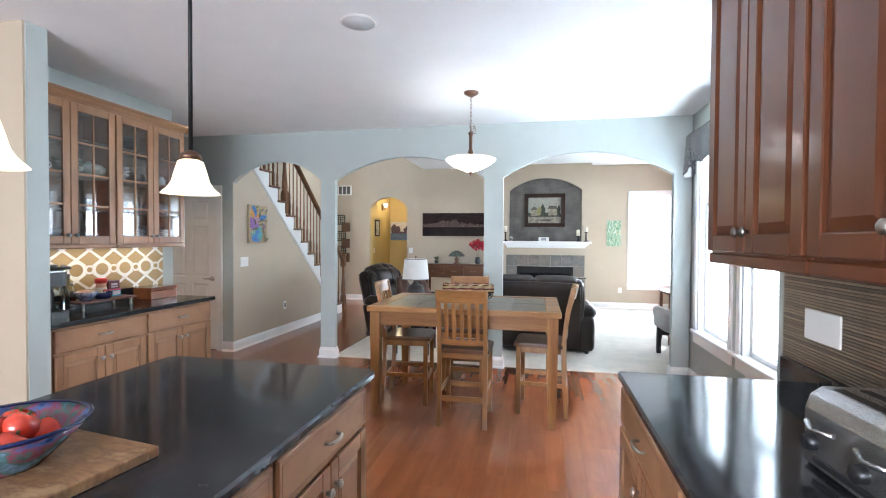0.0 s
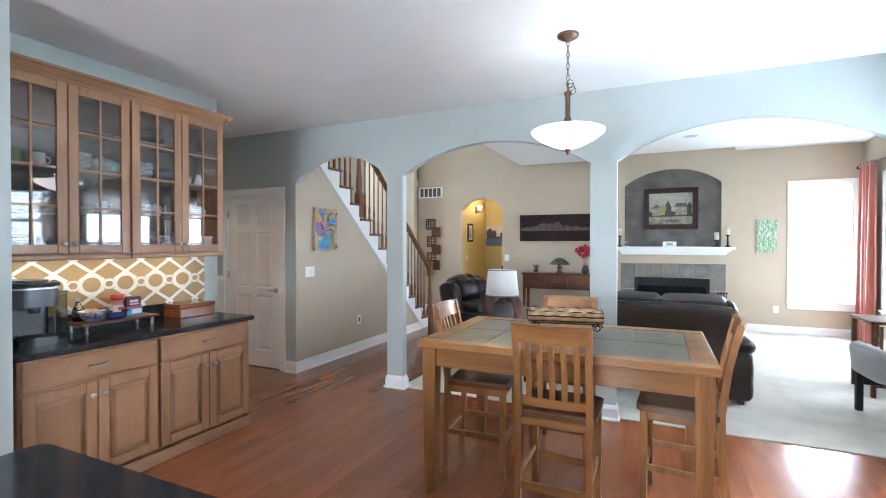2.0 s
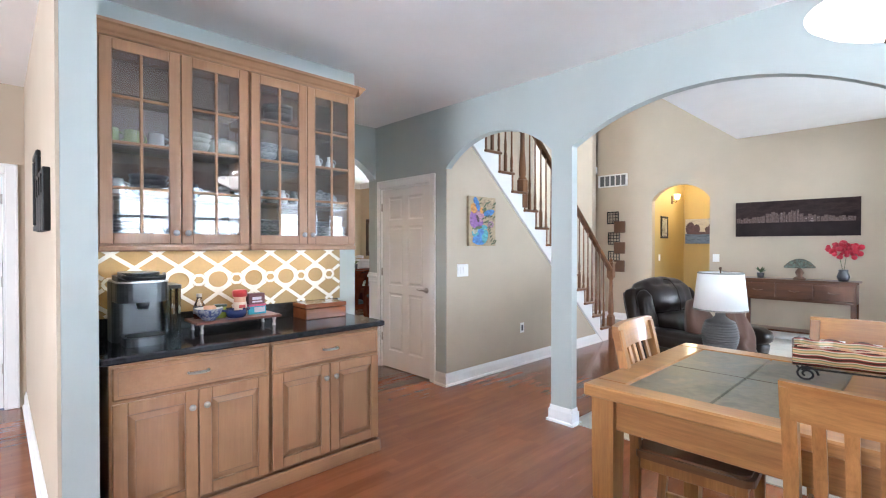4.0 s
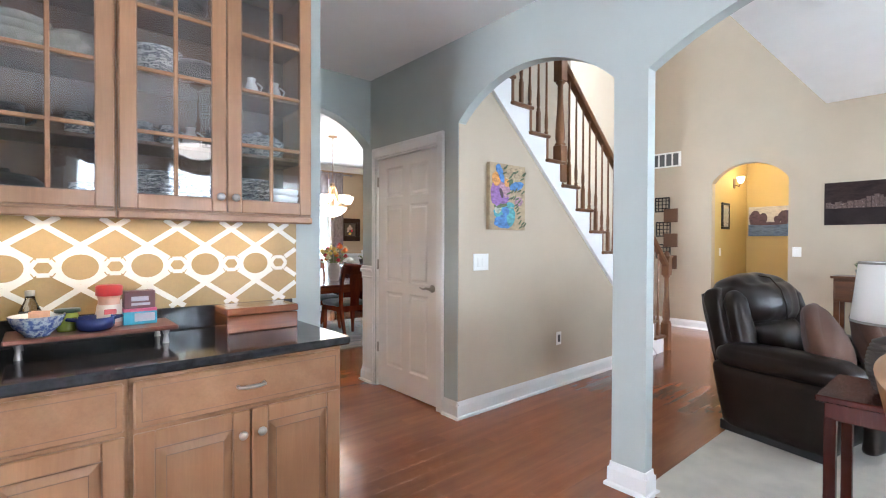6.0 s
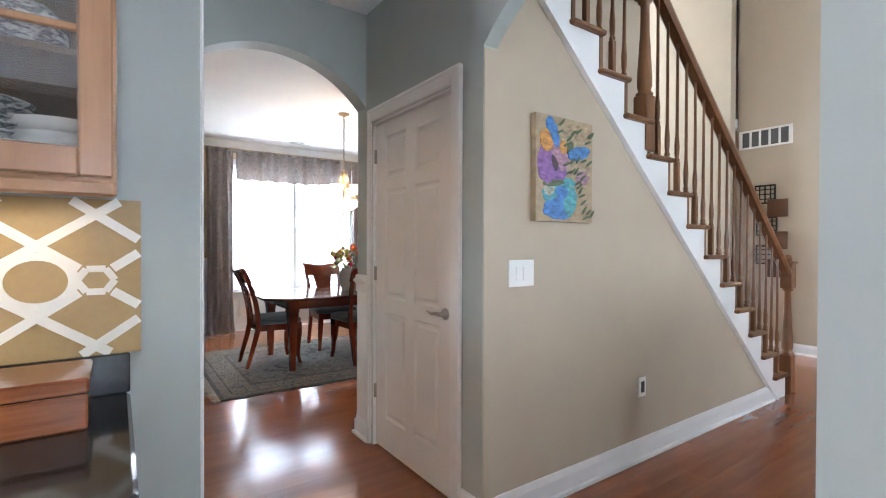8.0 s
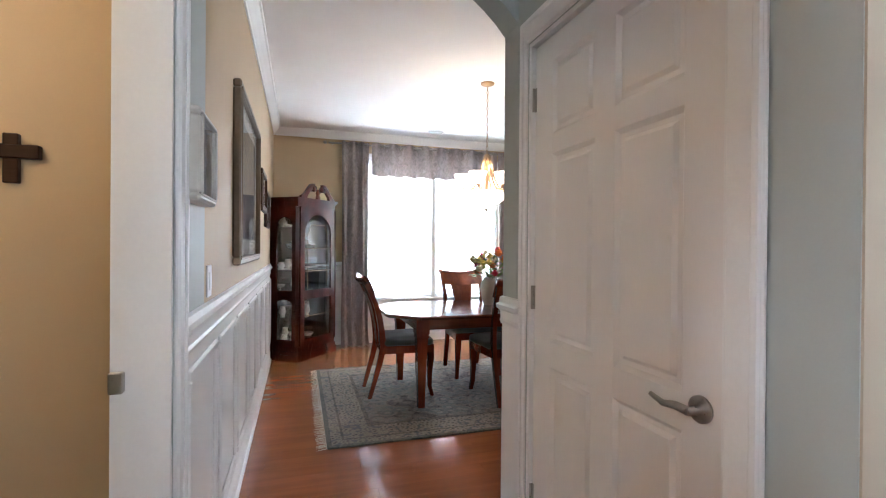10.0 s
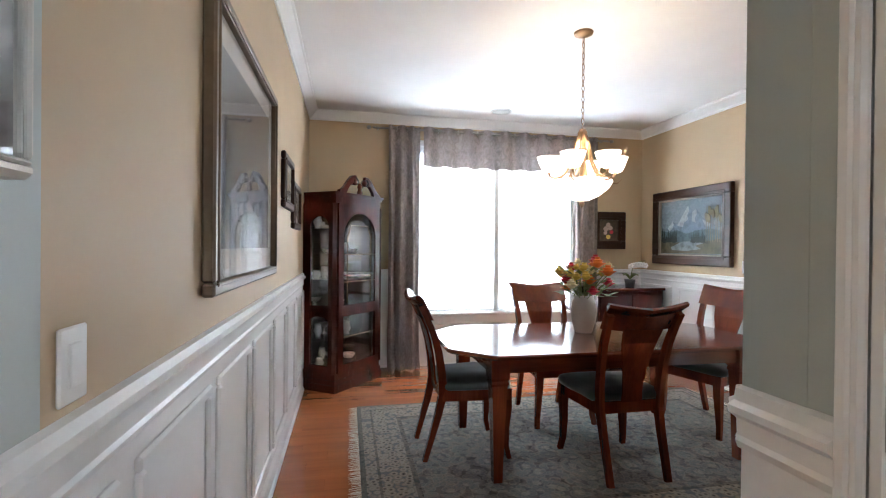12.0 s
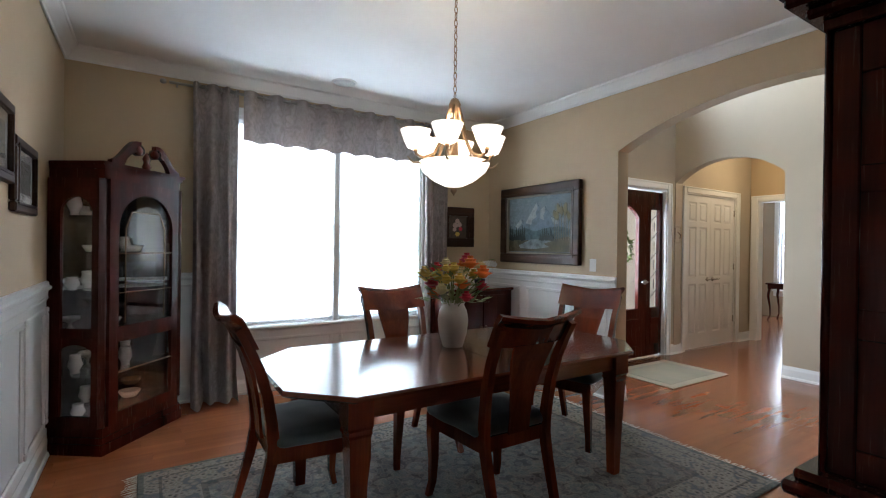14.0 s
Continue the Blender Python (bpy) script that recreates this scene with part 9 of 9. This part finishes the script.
# pictures
PEWTER = plain("pewter_frame", (0.16, 0.108, 0.068), 0.4, 0.1, vary=0.15, spec=0.25, fine=50)
picture("large_print", (-6.59, 4.27, 1.685, 0, 0, 180), 1.22, 0.95, "large pewter-framed print of a misty stone arch", patches("misty_arch", [(0.05, 0.06, 0.075), (0.13, 0.12, 0.11), (0.085, 0.095, 0.11), (0.20, 0.18, 0.16), (0.09, 0.12, 0.15)], 2.2, 0.6, relief=0.05, fine=14), PEWTER, 0.042, 0.10, 0.04)
picture("grey_photo", (-5.02, 4.27, 1.575, 0, 0, 180), 0.27, 0.27, "black and white photo in a deep silver box frame", patches("bw_photo", [(0.12, 0.12, 0.12), (0.42, 0.42, 0.42), (0.22, 0.22, 0.22), (0.5, 0.5, 0.5)], 7), plain("champagne_frame", (0.58, 0.56, 0.51), 0.4, 0.1, vary=0.06), 0.022, 0.0, 0.055, "picture", True)
picture("small_photo", (-7.87, 4.27, 1.79, 0, 0, 180), 0.50, 0.36, "dark-framed small photograph, upper of a pair", patches("photo_a", [(0.1, 0.09, 0.08), (0.35, 0.32, 0.28), (0.18, 0.16, 0.14)], 7), DARK_FRAME, 0.05, 0.05, 0.03)
picture("small_photo", (-8.40, 4.27, 1.67, 0, 0, 180), 0.50, 0.36, "dark-framed small photograph, lower of a pair", bpy.data.materials["photo_a"], DARK_FRAME, 0.05, 0.05, 0.03)
rose_art = landscape("rose_field", (0.07, 0.05, 0.03), (0.09, 0.06, 0.035), (0.08, 0.05, 0.03), (0.05, 0.035, 0.02), 0, 5)
fp = picture("flower_painting", (-9.80, 7.86, 1.585, 0, 0, 90), 0.46, 0.46, "dark-framed still life painting of pale roses", rose_art, DARK_FRAME, 0.10, 0, 0.04)
for k, (x, z, q, c) in enumerate([(-0.03, 0.02, 0.035, "cream"), (0.03, 0.03, 0.03, "cream"), (0.0, 0.07, 0.03, "cream"), (0.045, -0.02, 0.025, "red"), (-0.04, -0.03, 0.025, "cream"), (0.0, -0.08, 0.03, "yellow")]):
    part("brush_stroke", blob(x, z, q, q * 0.9, 0, -0.0175 - 0.0003 * k, 40 + k), FL[c] if c != "cream" else plain("cream_paint", (0.55, 0.40, 0.32), 0.6) if k == 0 else bpy.data.materials["cream_paint"], fp)
mt_art = patches("mountain_sky", [(0.11, 0.145, 0.17), (0.22, 0.26, 0.28), (0.155, 0.195, 0.22), (0.28, 0.31, 0.32)], 4.5, 0.5, (1, 1, 1.8), relief=0.1)
mp = picture("mountain_painting", (-8.925, 8.33, 1.605), 1.17, 0.83, "mountain lake landscape painting in a dark frame", mt_art, DARK_FRAME, 0.10, 0, 0.055)
liner = Shape()
for a in ((-0.485, 0.485, -0.315, -0.297), (-0.485, 0.485, 0.297, 0.315), (-0.485, -0.467, -0.297, 0.297), (0.467, 0.485, -0.297, 0.297)):
    liner.box(a[0], a[1], -0.045, -0.012, a[2], a[3], 0.003)
part("liner", liner, plain("linen_liner", (0.30, 0.27, 0.22), 0.8, vary=0.1), mp, "pale linen liner")
PAINT = {n: patches("paint_" + n, [shade(c, 0.55), c, shade(c, 1.35), shade(c, 0.8)], 11, 0.5, relief=0.15) for n, c in (("rock", (0.15, 0.19, 0.23)), ("snow", (0.33, 0.35, 0.36)), ("hill", (0.075, 0.11, 0.12)), ("fir", (0.018, 0.026, 0.022)), ("bank", (0.085, 0.075, 0.045)), ("lake", (0.20, 0.23, 0.24)), ("birch", (0.20, 0.17, 0.12)), ("leaf", (0.14, 0.12, 0.06)))}
for art in [mt_art] + list(PAINT.values()):
    art.node_tree.nodes["Principled BSDF"].inputs["Specular IOR Level"].default_value = 0.15
layer = [0.0145]


def daub(pts, paint):
    layer[0] += 0.0005
    part("brush_stroke", Shape().prism(pts, -layer[0], -layer[0] + 0.0015, 1), PAINT[paint], mp)


rr = random.Random(6)
daub([(-0.46, -0.10), (-0.36, 0.0), (-0.27, 0.07), (-0.20, 0.03), (-0.10, 0.15), (-0.03, 0.235), (0.03, 0.16), (0.09, 0.19), (0.18, 0.08), (0.30, 0.03), (0.46, -0.08)], "rock")
daub([(-0.20, 0.02), (-0.10, 0.15), (-0.03, 0.235), (-0.015, 0.17), (-0.045, 0.13), (-0.03, 0.08), (-0.09, 0.05), (-0.11, 0.0)], "snow")
daub([(0.03, 0.155), (0.09, 0.19), (0.10, 0.13), (0.07, 0.09), (0.085, 0.04), (0.03, 0.06)], "snow")
daub([(-0.36, -0.01), (-0.27, 0.07), (-0.255, 0.03), (-0.28, -0.01), (-0.32, -0.04)], "snow")
daub([(0.18, 0.07), (0.30, 0.025), (0.28, -0.01), (0.22, 0.0)], "snow")
daub([(-0.465, -0.03), (-0.33, -0.055), (-0.2, -0.03), (-0.05, -0.075), (0.12, -0.04), (0.3, -0.03), (0.465, -0.06), (0.465, -0.2), (-0.465, -0.2)], "hill")
daub([(-0.465, -0.29), (0.465, -0.29), (0.465, -0.13), (0.25, -0.16), (0.05, -0.15), (-0.2, -0.17), (-0.465, -0.15)], "bank")
daub([(-0.30, -0.225), (-0.12, -0.16), (0.06, -0.155), (0.20, -0.18), (0.08, -0.205), (0.17, -0.24), (-0.05, -0.262), (-0.28, -0.255)], "lake")
for k in range(15):
    x = -0.44 + 0.033 * k if k < 8 else 0.04 + 0.03 * (k - 8)
    h = rr.uniform(0.09, 0.21) * (1.0 if k < 8 else 0.7)
    z = -0.17 + rr.uniform(-0.01, 0.01)
    daub([(x - 0.024, z), (x - 0.010, z + h * 0.5), (x - 0.012, z + h * 0.55), (x, z + h), (x + 0.012, z + h * 0.5), (x + 0.010, z + h * 0.45), (x + 0.024, z)], "fir")
for k in range(7):
    x, lean = 0.24 + 0.032 * k, rr.uniform(-0.03, 0.03)
    daub([(x, -0.17), (x + 0.009, -0.17), (x + lean + 0.004, 0.20), (x + lean, 0.20)], "birch")
    layer[0] += 0.0005
    part("brush_stroke", blob(x + lean, rr.uniform(0.06, 0.16), 0.022, 0.05, rr.uniform(-20, 20), -layer[0], 90 + k), PAINT["leaf"], mp)
plate((-8.21, 8.33, 1.20), "white light switch above the chair rail", 0.075, 0.118, 1)
plate((-5.33, 4.27, 1.18, 0, 0, 180), "white light switch above the chair rail by the arch", 0.075, 0.118, 1)
sp = thing("ceiling_speaker", (-9.38, 6.32, CEIL_Z), "round white ceiling loudspeaker in the dining room", "speaker", "ceiling speakers")
part("rim", Shape().lathe([(0.115, 0.001), (0.118, -0.004), (0.105, -0.008), (0.10, -0.005)], seg=28), WHITE_P, sp)
part("grille", Shape().lathe([(0.0, -0.006), (0.104, -0.005), (0.104, 0.0)], seg=28), bpy.data.materials["speaker_mesh"], sp)

# ---- powder room glimpse, entrance and study ----
cr = thing("wall_cross", (-5.16, 3.762, 1.59, 0, 0, 90), "small dark wooden cross on the powder room wall", "cross")
part("upright", Shape().box(-0.02, 0.02, -0.02, 0, -0.095, 0.055, 0.003), DARK_FRAME, cr)
part("crossbar", Shape().box(-0.075, 0.075, -0.026, -0.002, -0.021, 0.021, 0.003), DARK_FRAME, cr)
ps = thing("paper_stand", (-4.72, 3.75, 0), "black iron toilet paper stand", "paper stand")
part("base", Shape().lathe([(0, 0), (0.08, 0), (0.08, 0.012), (0, 0.02)], seg=18), IRON, ps)
part("pole", Shape().tube([(0, 0, 0.01), (0, 0, 0.66)], 0.009, 8), IRON, ps)
part("arm", Shape().tube([(0, 0, 0.60), (0.05, 0.02, 0.64), (0.10, 0.0, 0.60), (0.06, 0, 0.57)], 0.007, 8).ball(0, 0, 0.67, 0.02), IRON, ps)
lamp("powder_lamp", "POINT", 16, pose(-4.4, 3.2, 2.2), (1, 0.74, 0.44), radius=0.1)
mat_ = thing("door_mat", (-8.25, 9.75, 0), "beige entrance mat inside the front door", "mat")
part("border", Shape().box(-0.40, 0.36, -0.62, 0.42, 0, 0.010, 0.004), plain("mat_border", (0.25, 0.20, 0.135), 0.95, fine=220, relief=0.6), mat_)
part("field", Shape().box(-0.31, 0.27, -0.52, 0.32, 0.010, 0.0125, 0.001), plain("mat_field", (0.19, 0.155, 0.10), 0.95, fine=220, relief=0.6), mat_)
wr = thing("door_wreath", (-8.82, 9.56, 1.36, 0, 0, 90), "green wreath hung on the front door glass", "wreath")
q = Shape()
r = random.Random(9)
for k in range(140):
    a, e = r.uniform(0, 6.28), r.uniform(-0.03, 0.03)
    p = Vector(((0.13 + e) * math.cos(a), r.uniform(-0.05, -0.01), (0.16 + e) * math.sin(a)))
    d = Vector((r.uniform(-1, 1), r.uniform(-0.6, 0.2), r.uniform(-1, 1))).normalized() * 0.05
    w = d.cross(Vector((0.3, 1, 0.2))).normalized() * 0.010
    q.add([p, p + d * 0.5 + w, p + d, p + d * 0.5 - w], [(0, 1, 2, 3)])
part("leaves", q, FL["green"], wr)
hk = thing("wall_hook", (-8.80, 10.66, 1.55, 0, 0, 90), "small bronze wall ornament beside the door", "wall decor")
part("frame", frame_moulding(-0.06, 0.06, -0.11, 0.11, 0.012, 0.012), BRONZE, hk)
part("hook", Shape().tube([(0, -0.005, 0.04), (0, -0.05, 0.0), (0, -0.04, -0.05)], 0.006, 6), BRONZE, hk)
gp_ = thing("grass_plant", (-6.90, 10.40, 0), "tall green ornamental grass in a dark pot", "plant")
part("pot", Shape().lathe([(0, 0), (0.11, 0), (0.14, 0.28), (0.13, 0.28), (0, 0.25)], seg=20), DARK_POT, gp_)
q = Shape()
for k in range(110):
    a, l, o = r.uniform(0, 6.28), r.uniform(0.55, 1.0), r.uniform(0.06, 0.24)
    ca, sa = math.cos(a), math.sin(a)
    w = Vector((-sa, ca, 0)) * 0.006
    pts = [Vector((0.02 * ca, 0.02 * sa, 0.25)), Vector((o * 0.4 * ca, o * 0.4 * sa, 0.25 + l * 0.6)), Vector((o * ca, o * sa * 0.6, 0.25 + l))]
    q.add([pts[0] - w, pts[0] + w, pts[1] + w, pts[1] - w, pts[2]], [(0, 1, 2, 3), (3, 2, 4)])
part("grass_tuft", q, plain("grass_green", (0.05, 0.10, 0.03), 0.6, vary=0.3), gp_)
de = thing("writing_desk", (-9.20, 15.35, 0), "small dark desk with curved legs under the study window", "desk")
part("top", Shape().box(-0.45, 0.45, -0.25, 0.25, 0.70, 0.73, 0.006), MAHOG, de)
part("apron", Shape().box(-0.42, 0.42, -0.22, 0.22, 0.62, 0.70, 0.004), MAHOG, de)
for x in (-0.39, 0.39):
    for y in (-0.19, 0.19):
        part("leg", Shape().tube([(x, y, 0.63), (x * 1.06, y * 1.06, 0.48), (x * 0.98, y, 0.25), (x * 0.97, y, 0.1), (x * 1.06, y * 1.08, 0.0)], [0.025, 0.024, 0.015, 0.012, 0.018], 8), MAHOG, de)
lamp("chandelier_lamp", "POINT", 36, pose(-7.46, 6.26, CEIL_Z - 0.76), (1, 0.80, 0.52), radius=0.06)
lamp("entry_lamp", "POINT", 30, pose(-8.0, 11.7, 2.6), (1, 0.78, 0.45), radius=0.12)
lamp("bar_light", "AREA", 2.2, look((-3.66, 3.3, 1.40), (-3.72, 3.3, 0.9)), (1, 0.80, 0.52), (1.4, 0.03))

# ---- oak floor strips, laid along y ----
floor = bpy.data.objects["floor"]
rnd = random.Random(11)
W = 0.125
near, rest = [], Shape()
plank_meshes = {}
x = -11.19
zones = []
col_i = 0
while x < 3.0:
    y = -3.1 + rnd.uniform(-1.0, 0)
    while y < 16.0:
        l = rnd.choice((0.7, 0.9, 1.1, 1.3, 1.6))
        y0, y1 = max(y, -3.1), min(y + l, 16.0)
        y += l
        cx, cy = x + W / 2, (y0 + y1) / 2
        if y1 - y0 < 0.1 or (x > -2.40 and y0 > 5.55) or (x > 1.7) or (x < -6.2 and y1 < 4.2) or (x < -9.9 and y0 < 12.7) or (x < -9.5 and cy > 8.4 and cy < 12.5) or (x > -2.6 and cy > 12.6) or (x > -5.1 and cy > 12.6):
            continue
        is_near = (-2.9 < cx < -0.4 and 2.0 < cy < 5.4) or (-3.4 < cx < -2.7 and 3.9 < cy < 7.0) or (-0.7 < cx < 1.5 and 2.2 < cy < 5.4) or (-5.6 < cx < -3.4 and 4.25 < cy < 5.4) or (-6.6 < cx < -5.5 and 4.25 < cy < 5.6)
        if is_near and len(near) < 300:
            near.append((x, y0, round(y1 - y0, 2)))
        else:
            g = 0.00025
            rest.add([(x + g, y0 + g, 0), (x + W - g, y0 + g, 0), (x + W - g, y1 - g, 0), (x + g, y1 - g, 0), (x, y0, -0.011), (x + W, y0, -0.011), (x + W, y1, -0.011), (x, y1, -0.011)],
                     [(0, 1, 2, 3), (0, 4, 5, 1), (1, 5, 6, 2), (2, 6, 7, 3), (3, 7, 4, 0)])
    x += W
for px, py, pl_ in near:
    if pl_ not in plank_meshes:
        plank_meshes[pl_] = Shape().box(0.0, W, 0.0, pl_, -0.0115, 0.0, 0.0003).mesh("floor_plank", FLOOR_WOOD)
    ob = new("floor_plank", plank_meshes[pl_])
    ob.parent = floor
    ob.location = (px, py, 0)
me = bpy.data.meshes.new("floor_planks")
me.from_pydata(rest.v, [], rest.f)
me.materials.append(FLOOR_REST)
ob = new("floor_planks", me)
ob.parent = floor
tagged(ob, "reddish-brown oak floor strips", kind="stuff")
